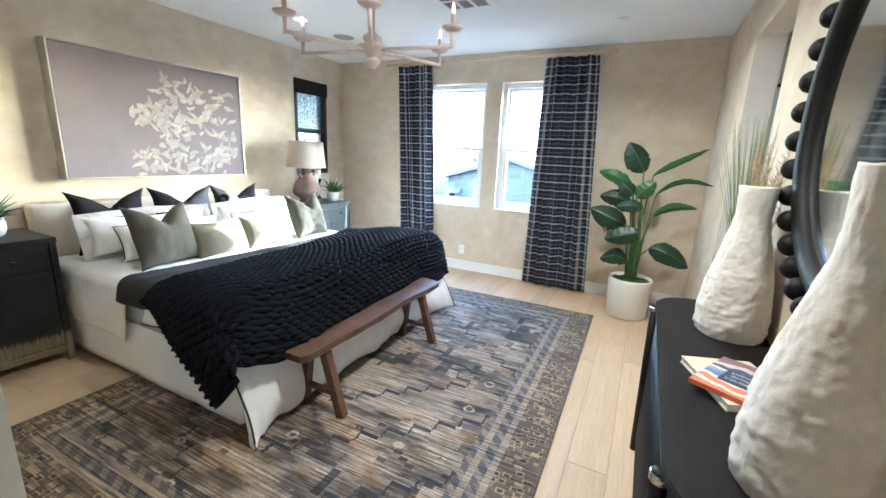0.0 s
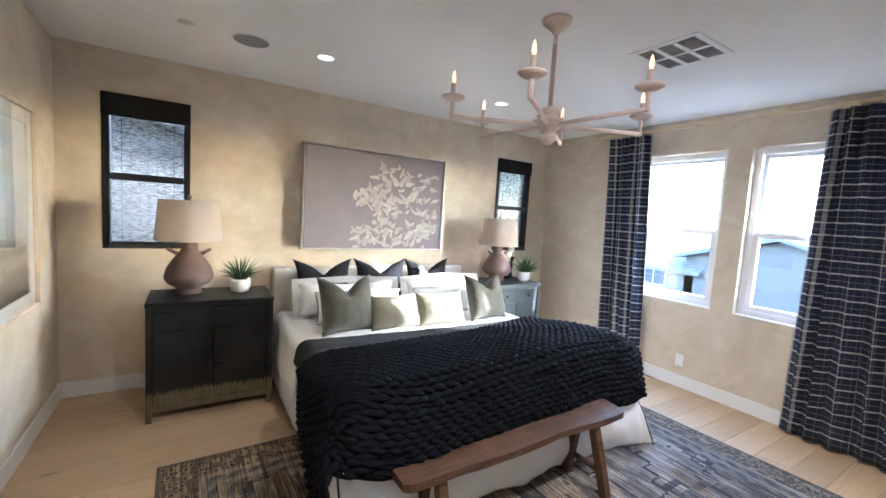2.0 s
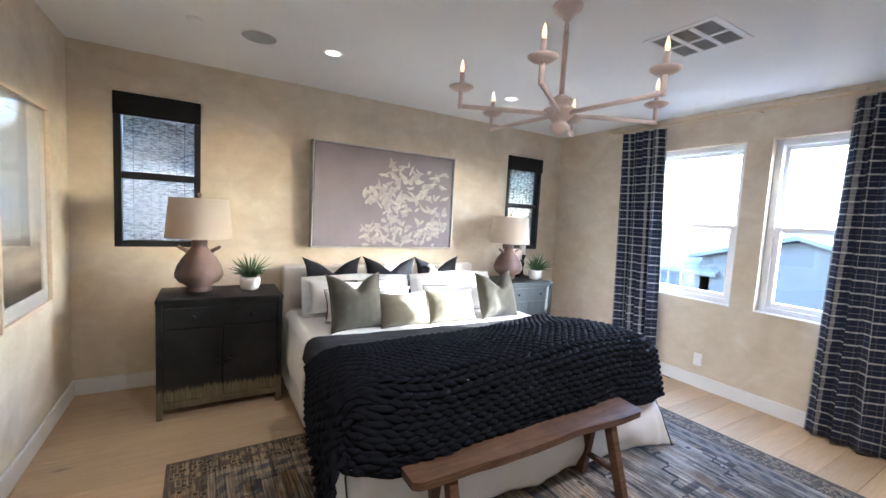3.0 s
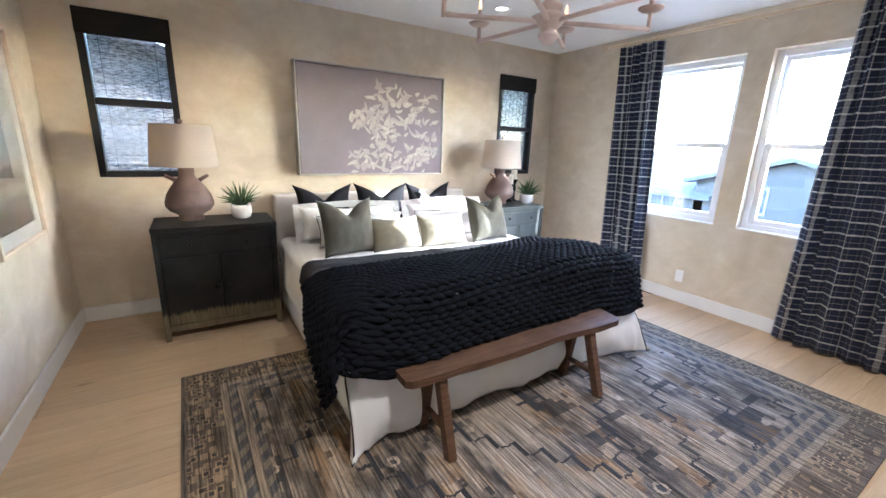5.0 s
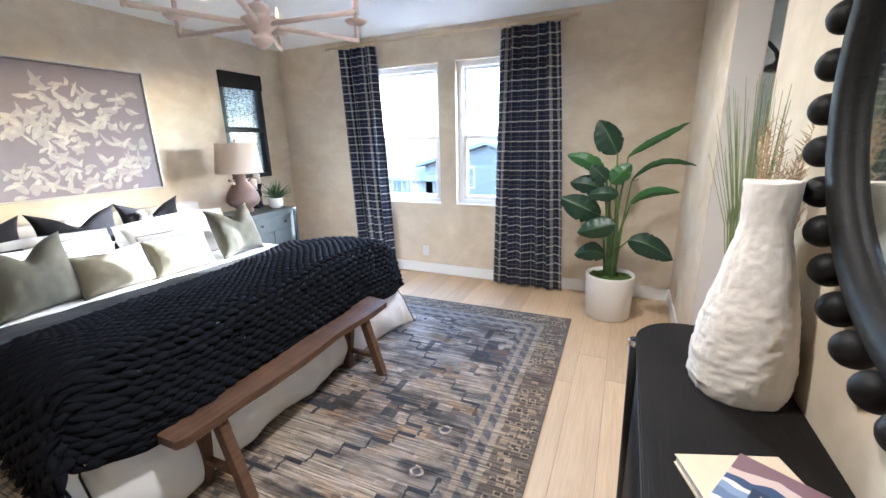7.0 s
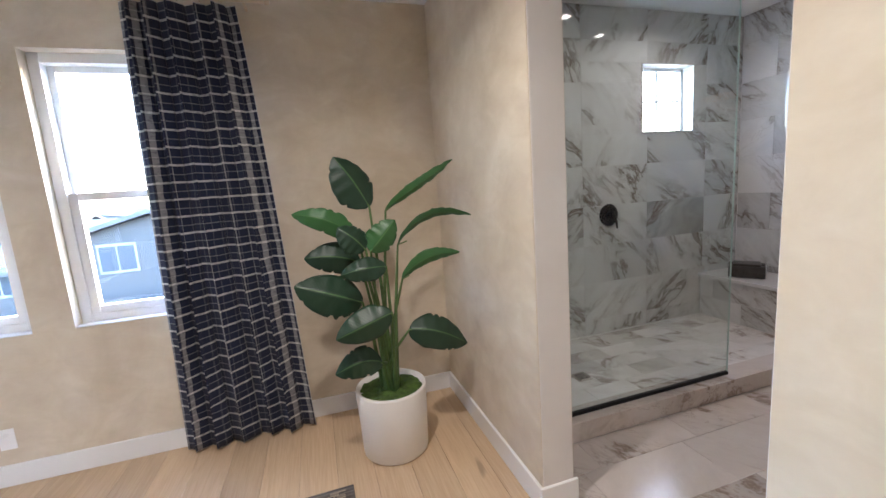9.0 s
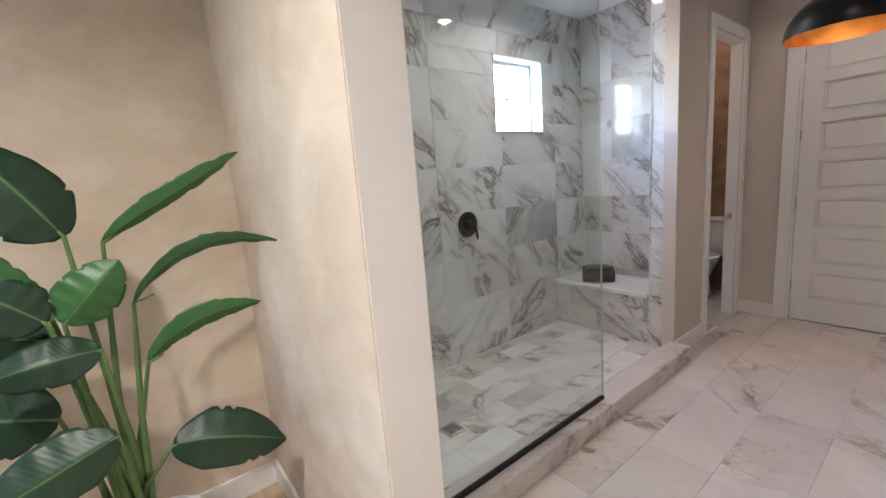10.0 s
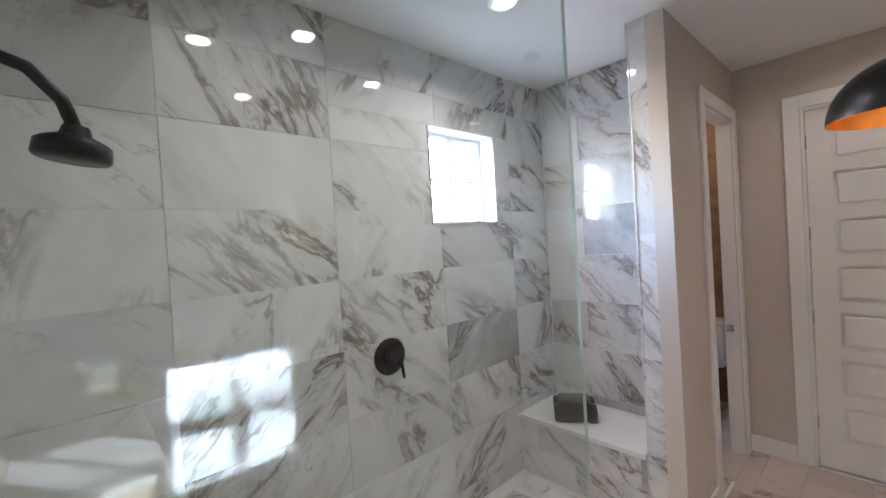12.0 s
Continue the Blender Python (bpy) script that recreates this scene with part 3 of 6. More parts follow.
def ring_frame(u0, u1, z0, z1, w, y0, y1, bev=0.003):
    """A rectangular frame in the x-z plane."""
    bm = box(u0, y0, z0, u0 + w, y1, z1, bev)
    box(u1 - w, y0, z0, u1, y1, z1, bev, bm=bm)
    box(u0 + w, y0 + 0.001, z0, u1 - w, y1 - 0.001, z0 + w, bev, bm=bm)
    box(u0 + w, y0 + 0.001, z1 - w, u1 - w, y1 - 0.001, z1, bev, bm=bm)
    return bm


def sheet(fn, nu, nv, uv=None, layer="cloth", thick=0.0):
    """A grid of points fn(u, v), u and v from 0 to 1, with a layer of cloth coordinates; thick gives it a back."""
    bm = bmesh.new()
    lay = bm.loops.layers.uv.new(layer) if uv else None
    vs = [[bm.verts.new(fn(i / nu, j / nv)) for j in range(nv + 1)] for i in range(nu + 1)]
    for i in range(nu):
        for j in range(nv):
            f = bm.faces.new((vs[i][j], vs[i + 1][j], vs[i + 1][j + 1], vs[i][j + 1]))
            if uv:
                for lp, (a, b) in zip(f.loops, ((i, j), (i + 1, j), (i + 1, j + 1), (i, j + 1))):
                    lp[lay].uv = uv(a / nu, b / nv)
    if thick:
        bm.normal_update()
        bk = [[bm.verts.new(vs[i][j].co - vs[i][j].normal * thick) for j in range(nv + 1)] for i in range(nu + 1)]

        def quad(c, at=None):
            f = bm.faces.new(c)
            if uv and at:
                for lp, (a, b) in zip(f.loops, at):
                    lp[lay].uv = uv(a / nu, b / nv)

        for i in range(nu):
            for j in range(nv):
                quad((bk[i][j], bk[i][j + 1], bk[i + 1][j + 1], bk[i + 1][j]), ((i, j), (i, j + 1), (i + 1, j + 1), (i + 1, j)))
            quad((vs[i + 1][0], vs[i][0], bk[i][0], bk[i + 1][0]))
            quad((vs[i][nv], vs[i + 1][nv], bk[i + 1][nv], bk[i][nv]))
        for j in range(nv):
            quad((vs[0][j], vs[0][j + 1], bk[0][j + 1], bk[0][j]))
            quad((vs[nu][j + 1], vs[nu][j], bk[nu][j], bk[nu][j + 1]))
    return bm


def pierced(u0, u1, z0, z1, holes, t0, t1, axis):
    """A wall slab with rectangular holes. axis 'x': it runs along x and is t0 to t1 thick in y; 'y' the other way round."""
    us = sorted({u0, u1, *(h[0] for h in holes), *(h[1] for h in holes)})
    bm = bmesh.new()
    for a, b in zip(us, us[1:]):
        zs = [z0]
        for h in sorted(holes, key=lambda h: h[2]):
            if h[0] < b - 1e-6 and h[1] > a + 1e-6:
                zs += [h[2], h[3]]
        zs.append(z1)
        for lo, hi in zip(zs[::2], zs[1::2]):
            if hi - lo > 1e-4:
                if axis == "x":
                    box(a, t0, lo, b, t1, hi, bm=bm)
                else:
                    box(t0, a, lo, t1, b, hi, bm=bm)
    bmesh.ops.remove_doubles(bm, verts=bm.verts[:], dist=1e-5)
    inner = [f for f in bm.faces if all(len(e.link_faces) > 2 for e in f.edges)]
    return bm


# ---- the large structure ----
X0, X1, Y0, Y1, CEIL = -3.72, 0.66, -0.085, 4.724, 2.55
XB, BATH_N, BATH_CEIL, BATH_E, BATH_S = 0.814, 4.97, 2.74, 4.632, 0.9
WIN = [(-2.62, -1.615, 0.805, 2.235), (-1.43, -0.42, 0.805, 2.235)]
SIDE = [(0.168, 0.716, 1.108, 2.24), (3.857, 4.403, 1.108, 2.225)]
SHW = (2.585, 3.15, 1.752, 2.32)
GAP = (2.63, 3.5, 2.235)

solid("wall_north", pierced(X0 - 0.2, X1, -0.3, 3.0, WIN, Y1, Y1 + 0.17, "x"), M_WALL, "beige limewashed wall with two tall windows", "wall")
solid("wall_west", pierced(Y0 - 0.2, Y1, -0.3, 3.0, SIDE, X0 - 0.17, X0, "y"), M_WALL, "beige limewashed wall behind the bed with two small windows", "wall")
solid("wall_south", box(X0, Y0 - 0.15, -0.3, -0.34, Y0, 3.0), M_WALL, "beige limewashed wall with a framed print", "wall")
bm = pierced(-1.5, Y1, -0.3, 3.0, [(GAP[0], GAP[1], -0.3, GAP[2])], X1, XB, "y")
solid("wall_east", bm, M_WALL, "thick limewashed partition with an opening to the bathroom", "wall")
bm = box(X1 + 0.004, GAP[1] - 0.004, 0, XB - 0.004, GAP[1], GAP[2])
box(X1 + 0.004, GAP[0], 0, XB - 0.004, GAP[0] + 0.004, GAP[2], bm=bm)
solid("wall_reveal", bm, M_JAMB, "pale painted jamb of the bathroom opening", "wall reveal")
bm = box(-0.32, Y0 - 0.15, -0.3, -0.19, 0.235, CEIL)
solid("entry_jamb", bm, M_TRIM, "white painted jamb beside the bedroom entry", "door jamb")
bm = box(-0.34, -1.5, -0.3, -0.32, Y0 - 0.15, 3.0)
box(-0.34, -1.65, -0.3, XB, -1.5, 3.0, bm=bm)
solid("wall_hall", bm, M_JAMB, "plain pale wall closing the entry hall", "wall")
solid("ceiling", box(X0 - 0.2, -1.65, CEIL, X1, Y1 + 0.17, CEIL + 0.12), M_CEIL, "flat white bedroom ceiling", "ceiling")

bm = pierced(XB, BATH_E + 1.0, -0.3, 3.0, [SHW], BATH_N, BATH_N + 0.16, "x")
solid("wall_shower", bm, M_GROUT, "shower back wall clad in large marble tiles", "wall")
solid("wall_shower_side", box(XB, Y1 - 0.9, -0.3, XB + 0.012, BATH_N, 2.9), M_GROUT, "marble tiled shower side wall", "wall")
WC = (3.865, 4.53, 2.375)
bm = pierced(3.29, 5.5, -0.3, 3.0, [(WC[0], WC[1], -0.3, WC[2])], 3.95, 4.04, "x")
solid("wall_bath_north", bm, M_BATHWALL, "greige painted wall with a doorway to the toilet", "wall")
solid("wall_niche", box(3.73, 4.04, -0.3, 3.85, BATH_N, 3.0), M_GROUT, "tiled end wall above the shower seat", "wall")
DOOR = (2.835, 3.595, 2.375)
bm = pierced(BATH_S, 3.95, -0.3, 3.0, [(DOOR[0], DOOR[1], -0.3, DOOR[2])], BATH_E, BATH_E + 0.12, "y")
solid("wall_bath_east", bm, M_BATHWALL, "greige painted wall with a white panelled door", "wall")
solid("wall_bath_south", box(XB, BATH_S - 0.12, -0.3, BATH_E + 0.12, BATH_S, 3.0), M_BATHWALL, "greige painted bathroom end wall", "wall")
solid("wall_bath_west", box(XB, BATH_S, -0.3, XB + 0.008, GAP[0], 2.9), M_BATHWALL, "greige painted back of the partition", "wall")
bm = box(XB, BATH_S, BATH_CEIL, BATH_E + 0.12, BATH_N + 0.1, BATH_CEIL + 0.12)
box(BATH_E + 0.12, 3.9, BATH_CEIL, 5.6, BATH_N + 0.1, BATH_CEIL + 0.12, bm=bm)
solid("ceiling_bath", bm, M_CEIL, "white bathroom ceiling", "ceiling")
bm = box(5.45, 4.07, -0.3, 5.55, BATH_N, 3.0)
box(3.85, BATH_N - 0.012, -0.3, 5.45, BATH_N - 0.002, 3.0, bm=bm)
solid("wall_toilet", bm, M_WCWALL, "brown patterned wallpaper in the toilet room", "wall")
# unseen dark sheet, added so the door's gaps stay dark and leak no light
solid("door_light_block", box(BATH_E + 0.115, DOOR[0] - 0.02, -0.02, BATH_E + 0.14, DOOR[1] + 0.02, DOOR[2] + 0.02), simple("dark_light_block", (0.03, 0.028, 0.026), 0.9), "dark sheet added behind the closed white door to block light", "wall")
solid("closet_back", box(5.4, 2.6, -0.3, 5.5, 3.9, 3.0), M_BATHWALL, "plain wall behind the closed door", "wall")

floor = solid("floor", box(X0, -1.5, -0.06, X1 + 0.09, Y1, -0.004), M_SUBFLOOR, "pale oak plank floor", "floor")
floor_bath = solid("floor_bath", box(X1 + 0.09, BATH_S, -0.06, 5.5, BATH_N, -0.004), M_GROUT, "honed marble tile floor", "floor")


def skirting(name, runs, label):
    bm = bmesh.new()
    for x0, y0, x1, y1 in runs:
        box(x0, y0, 0, x1, y1, 0.118, 0.004, 2, bm=bm)
    solid(name, bm, M_TRIM, label, "baseboard")


T = 0.016
skirting("baseboard", [(X0 + T, Y1 - T, X1 - T, Y1), (X0, Y0, X0 + T, Y1), (X0 + T, Y0, -0.32, Y0 + T), (X1 - T, GAP[1], X1, Y1), (X1 - T, -1.5, X1, GAP[0]),
                       (X1 - T, GAP[1] - T, XB + T, GAP[1])], "white painted baseboard of the bedroom")
skirting("baseboard_bath", [(3.3, 3.95 - T, WC[0] - 0.085, 3.95), (BATH_E - T, DOOR[1] + 0.085, BATH_E, 3.95 - T), (BATH_E - T, BATH_S, BATH_E, DOOR[0] - 0.085)], "white painted baseboard of the bathroom")


def tall_window(name, u0, u1, z0, z1):
    w = thing(name, "white vinyl single-hung window overlooking rooftops", "window", ((u0 + u1) / 2, Y1 + 0.1, z0), kind="structure")
    h, v = (u1 - u0) / 2, z1 - z0
    part("window_frame", ring_frame(-h, h, 0, v, 0.05, -0.03, 0.06), M_VINYL, w)
    mid = v * 0.487
    up = part("upper_sash", ring_frame(-h + 0.05, h - 0.05, mid - 0.02, v - 0.05, 0.032, 0.025, 0.05), M_VINYL, w)
    lo = part("lower_sash", ring_frame(-h + 0.05, h - 0.05, 0.05, mid + 0.022, 0.042, -0.02, 0.02), M_VINYL, w)
    for par, a, b, y in ((up, mid, v - 0.08, 0.037), (lo, 0.09, mid, 0.0)):
        p = part("pane", box(-h + 0.08, y, a, h - 0.08, y + 0.004, b), M_GLASS, par)
        p.visible_shadow = False
    part("latch", box(-0.03, -0.03, mid + 0.023, 0.03, -0.005, mid + 0.035, 0.003), M_VINYL, w)
    part("window_sill", box(-h, -0.098, 0.002, h, -0.03, 0.008, 0.002), M_TRIM, w)


for i, (a, b, c, d) in enumerate(WIN):
    tall_window("window_%d" % (i + 1), a, b, c, d)


def side_window(name, v0, v1, z0, z1):
    w = thing(name, "small black-framed window with a woven reed shade", "window", (X0, (v0 + v1) / 2, z0), rz=90, kind="structure")
    h, v = (v1 - v0) / 2, z1 - z0
    mid = v * 0.48
    part("window_frame", ring_frame(-h, h, 0, v, 0.045, -0.005, 0.10), M_BLACKFRAME, w)
    part("rail", box(-h + 0.045, 0.0, mid - 0.03, h - 0.045, 0.06, mid + 0.02, 0.004), M_BLACKFRAME, w)
    p = part("pane", box(-h + 0.04, 0.085, 0.04, h - 0.04, 0.089, v - 0.04), M_GLASS, w)
    p.visible_shadow = False
    rnd = random.Random(int(v0 * 100))
    bm = bmesh.new()
    z = 0.045
    while z < v - 0.05:
        t = rnd.uniform(0.0022, 0.0046)
        y = 0.066 + rnd.uniform(-0.002, 0.002)
        box(-h + 0.047, y, z, h - 0.047, y + 0.003, z + t, bm=bm)
        z += t + rnd.uniform(0.0001, 0.0014 if v0 < 2 else 0.0005)
    tagged(part("reed_shade", bm, M_REED, w, "pale woven reed shade"), kind="stuff")
    bm = bmesh.new()
    for u in [h * (q / 5.0) for q in range(-4, 5)]:
        wd = 0.002 if abs(abs(u) - h * 0.6) < 0.01 else 0.0008
        box(u - wd, 0.062, 0.045, u + wd, 0.0645, v - 0.05, bm=bm)
    part("shade_cord", bm, M_BLACKFRAME, w)
    part("valance", box(-h, -0.022, v - 0.16, h, -0.004, v + 0.004, 0.004), M_VALANCE, w, "black woven reed valance")


for i, (a, b, c, d) in enumerate(SIDE):
    side_window("window_%d" % (i + 3), a, b, c, d)

# the shower's small window, set deep in a tiled reveal
a, b, c, d = SHW
w = thing("window_5", "small white window set deep in the marble shower wall", "window", ((a + b) / 2, BATH_N + 0.1, c), kind="structure")
h, v = (b - a) / 2, d - c
part("window_frame", ring_frame(-h, h, 0, v, 0.03, 0, 0.05), M_VINYL, w)
part("muntin", box(-0.012, 0.015, 0.03, 0.012, 0.04, v - 0.03, 0.002), M_VINYL, w)
part("muntin", box(-h + 0.03, 0.018, v / 2 - 0.01, h - 0.03, 0.038, v / 2 + 0.01, 0.002), M_VINYL, w)
p = part("pane", box(-h + 0.025, 0.026, 0.025, h - 0.025, 0.03, v - 0.025), M_GLASS, w)
p.visible_shadow = False
bm = box(a, BATH_N - 0.012, c, a + 0.008, BATH_N + 0.1, d)
box(b - 0.008, BATH_N - 0.012, c, b, BATH_N + 0.1, d, bm=bm)
box(a + 0.008, BATH_N - 0.012, c, b - 0.008, BATH_N + 0.1, c + 0.008, bm=bm)
box(a + 0.008, BATH_N - 0.012, d - 0.008, b - 0.008, BATH_N + 0.1, d, bm=bm)
part("reveal", bm, M_MARBLE, None)
rv = bpy.data.objects["reveal"]
rv.parent = w
rv.matrix_parent_inverse = w.matrix_basis.inverted()


def casing(name, u0, u1, z1, axis, at, out, label, deep=0.119):
    """Flat door trim round an opening and the lining inside it."""
    bm = bmesh.new()
    cw, s = 0.085, (at - out, at)
    for a, b, lo, hi in ((u0 - cw, u0, 0, z1 + cw), (u1, u1 + cw, 0, z1 + cw), (u0, u1, z1, z1 + cw)):
        if axis == "x":
            box(a, s[0], lo, b, s[1], hi, 0.004, bm=bm)
        else:
            box(s[0], a, lo, s[1], b, hi, 0.004, bm=bm)
    for a, b, lo, hi in ((u0, u0 + 0.018, 0, z1), (u1 - 0.018, u1, 0, z1), (u0 + 0.018, u1 - 0.018, z1 - 0.018, z1)):
        if axis == "x":
            box(a, at + 0.001, lo, b, at + deep, hi, 0.001, bm=bm)
        else:
            box(at + 0.001, a, lo, at + deep, b, hi, 0.001, bm=bm)
    solid(name, bm, M_TRIM, label, "door trim")


casing("trim_closet", DOOR[0], DOOR[1], DOOR[2], "y", BATH_E, 0.018, "white painted casing of the panelled door")
casing("trim_toilet", WC[0], WC[1], WC[2], "x", 3.95, 0.018, "white painted casing of the toilet doorway", 0.089)
tagged(part("strike_plate", box(WC[1] - 0.021, 3.985, 0.88, WC[1] - 0.018, 4.03, 0.93, 0.001), M_CHROME), "small nickel strike plate on the doorway lining", "strike plate")

# the white door with seven raised panels
dw, dh = DOOR[1] - DOOR[0] - 0.042, DOOR[2] - 0.026
door = thing("door_1", "closed white seven-panel door with nickel lever", "door", (BATH_E + 0.03, DOOR[0] + 0.021, 0.008), kind="structure")
bm = box(0.016, 0, 0, 0.04, dw, dh)
for a, b in ((0, 0.12), (dw - 0.12, dw)):
    box(0, a, 0, 0.0161, b, dh, bm=bm)
n, top = 7, 0.11
ph = (dh - 0.2 - top - 0.078 * (n - 1)) / n
zs = [0.2 + i * (ph + 0.078) for i in range(n)]
edges = [0] + [z for p in zs for z in (p, p + ph)] + [dh]
for lo, hi in zip(edges[::2], edges[1::2]):
    box(0.0, 0.12, lo, 0.0161, dw - 0.12, hi, bm=bm)
part("leaf", bm, M_DOOR, door)
for z in zs:
    part("panel", box(0.004, 0.136, z + 0.016, 0.0162, dw - 0.136, z + ph - 0.016, 0.009, 1), M_DOOR, door)
part("handle_rose", lathe([(0, 0), (0.03, 0.0), (0.032, 0.008), (0.012, 0.012), (0.011, 0.045), (0, 0.046)], 20, m=pose(0, 0.065, 0.86, 0, -90, 0)), M_CHROME, door, "nickel rose", True)
part("handle", tube([(-0.045, 0.065, 0.86), (-0.05, 0.09, 0.863), (-0.05, 0.13, 0.857), (-0.047, 0.175, 0.866)], [0.009, 0.009, 0.008, 0.006]), M_CHROME, door, "nickel lever", True)
for z in (0.25, 0.95, 1.5, 2.1):
    part("hinge", box(-0.012, dw - 0.003, z, 0.004, dw + 0.018, z + 0.09, 0.002), M_CHROME, door, "nickel hinge")

# ---- bedroom: rug ----
rug = part("rug", box(-1.21, -1.69, -0.006, 1.21, 1.69, 0.006, 0.003, 2), M_RUG, None, m=pose(-1.292, 2.277, 0.006, 0, 0, 0.8))
tagged(rug, "worn grey, blue and tan patterned wool rug under the bed", "rug")

# ---- bedroom: bed ----
BX0, BX1, BY0, BY1, TOP = -3.6, -1.52, 1.36, 3.33, 0.60
bed = thing("bed", "upholstered king bed with white linen and skirt", "bed", (-2.55, 2.345, 0))
off = Vector((-2.55, 2.345, 0))
bm = box(-3.715, 1.335, 0.02, -3.6, 3.345, 0.955, 0.025, 4)
bmesh.ops.translate(bm, vec=-off, verts=bm.verts[:])
part("headboard", bm, M_HEADB, bed, "oatmeal upholstered headboard", True)


def side_panel(u, v):
    """The skirt: it goes round three sides of the bed with shallow folds."""
    per = [(BX0, BY0 - 0.02), (BX1, BY0 - 0.02), (BX1, BY1 + 0.02), (BX0, BY1 + 0.02)]
    lens = [BX1 - BX0, BY1 - BY0 + 0.04, BX1 - BX0]
    s = u * sum(lens)
    for (a, b), l in zip(zip(per, per[1:]), lens):
        if s <= l + 1e-6:
            break
        s -= l
    f = min(1, s / l)
    x, y = a[0] + (b[0] - a[0]) * f, a[1] + (b[1] - a[1]) * f
    nx, ny = (b[1] - a[1]) / l, -(b[0] - a[0]) / l
    w = (1 - v) * (0.012 * math.sin(u * 130) * noise.noise((u * 20, 0, 3)) + 0.02)
    return Vector((x + nx * w, y + ny * w, 0.02 + 0.33 * v)) - off


part("bed_skirt", sheet(side_panel, 220, 8, thick=0.006), M_LINEN, bed, "white linen bed skirt", True)
bm = box(BX0, BY0, 0.3, BX1, BY1, TOP - 0.015, 0.05, 4)
bmesh.ops.translate(bm, vec=-off, verts=bm.verts[:])
part("mattress", bm, M_SHEET, bed, "mattress in a grey fitted sheet", True)


def bed_top(x):
    """The height of the bedding along the bed: level at the head, plump towards the foot."""
    t = max(0.0, min(1.0, (x + 2.35) / 0.6))
    return TOP + 0.08 * (t * t * (3 - 2 * t))


def drape(x, y, lift=0.0, out=0.0, side=0.045):
    """A point of cloth laid over the bed: flat on top, falling over the sides."""
    z = bed_top(x) + lift + 0.012 * noise.noise((x * 3, y * 3, 1.0)) + 0.006 * noise.noise((x * 12, y * 9, 5.0))
    c, half = (BY0 + BY1) / 2, (BY1 - BY0) / 2 - 0.03
    d = abs(y - c) - half
    sgn = 1 if y > c else -1
    if d > 0:
        r = 0.07
        if d < r * 1.57:
            a = d / r
            y, z = c + sgn * (half + (r + out) * math.sin(a)), z - r * (1 - math.cos(a))
        else:
            fall = d - r * 1.57
            y, z = c + sgn * (half + r + out + side * min(1, fall / 0.2) + 0.015 * noise.noise((x * 6, fall * 5, 7))), z - r - fall
    e = x - (BX1 - 0.02) - (0.75 * d if d > 0 else 0)
    if e > 0:
        r = 0.08
        if e < r * 1.57:
            a = e / r
            x, z = BX1 - 0.02 + (r + out) * math.sin(a), z - r * (1 - math.cos(a))
        else:
            fall = e - r * 1.57
            bulge = 0.07 * math.sin(min(1, fall / 0.55) * math.pi * 0.8)
            x, z = BX1 - 0.02 + r + out + bulge + 0.012 * noise.noise((y * 4, fall * 4, 2)), z - r - fall
    return Vector((x, y, max(z, 0.03 + lift * 0.2)))


def flat_sheet(u, v):
    x = -3.42 + 0.95 * u
    span = BY1 - BY0 + 2 * (0.06 + 0.30 * min(1, u / 0.35))
    y = (BY0 + BY1) / 2 + (v - 0.5) * span
    return drape(x, y, 0.006, side=0.03) - off


part("flat_sheet", sheet(flat_sheet, 40, 110, thick=0.006), M_LINEN, bed, "white linen sheet folded over the sides", True)


def charcoal(u, v):
    x = -2.53 + 0.13 * v + 0.36 * u
    y = (BY0 + BY1) / 2 + (v - 0.5) * (BY1 - BY0 + 2 * 0.15)
    return drape(x, y, 0.036, 0.012, side=0.03) - off


part("blanket", sheet(charcoal, 30, 90, thick=0.01), M_CHARCOAL, bed, "smooth charcoal blanket", True)


def duvet(u, v):
    """The duvet: it hangs over the foot in a plump panel whose corners reach the rug."""
    x = -2.30 + 1.54 * u
    w = abs(v - 0.5) * 2
    if u > 0.55:
        x = min(x, -2.30 + 1.54 * (0.55 + (u - 0.55) * (0.90 + 0.10 * w ** 3)))
    y = (BY0 + BY1) / 2 + (v - 0.5) * (BY1 - BY0 + 2 * (0.22 + 0.05 * u if v < 0.5 else 0.08))
    p = drape(x, y, 0.022, side=0.03 + 0.05 * u)
    c = (BY0 + BY1) / 2
    foot = max(0.0, min(1.0, (u - 0.72) / 0.28))
    if foot > 0:
        q = Vector((-1.5 + 0.13 * math.sin(foot * 2.4) + 0.04 * w ** 4 * foot, c + (v - 0.5) * (BY1 - BY0 + 0.16 + 0.1 * foot), 0))
        p.x = max(p.x, q.x) if w < 0.93 else p.x * 0.4 + q.x * 0.6
        p.y = p.y * (1 - foot) + q.y * foot
        p.z = min(p.z, bed_top(-1.6) * (1 - foot) + foot * (0.05 + 0.05 * (1 - w ** 2)))
    corner = max(0.0, (w - 0.8) / 0.2) ** 2 * foot ** 2
    p.x += 0.09 * corner
    p.z = max(0.03, p.z - 0.05 * corner)
    rumple = 0.022 * noise.noise((v * 9, u * 7, 4.0)) + 0.012 * noise.noise((v * 22, u * 12, 9.0))
    if foot > 0:
        p.x += rumple * (0.4 + foot)
    elif abs(p.y - c) > (BY1 - BY0) / 2:
        p.y += rumple * (1 if p.y > c else -1)
    return p - off


part("duvet", sheet(duvet, 70, 90, thick=0.03), M_LINEN, bed, "white linen duvet with black piping", True)
for v in (0.0, 1.0):
    pts = [duvet(i / 60, v) for i in range(61)]
    part("piping", tube(pts, 0.0045, 6), M_PIPING, bed, "thin black piping", True)

# ---- bedroom: chunky knitted throw, stitch by stitch ----
throw = thing("knitted_throw", "chunky black hand-knitted throw spread over the bed", "blanket", (-1.95, 2.345, TOP))
toff = Vector((-1.95, 2.345, TOP))


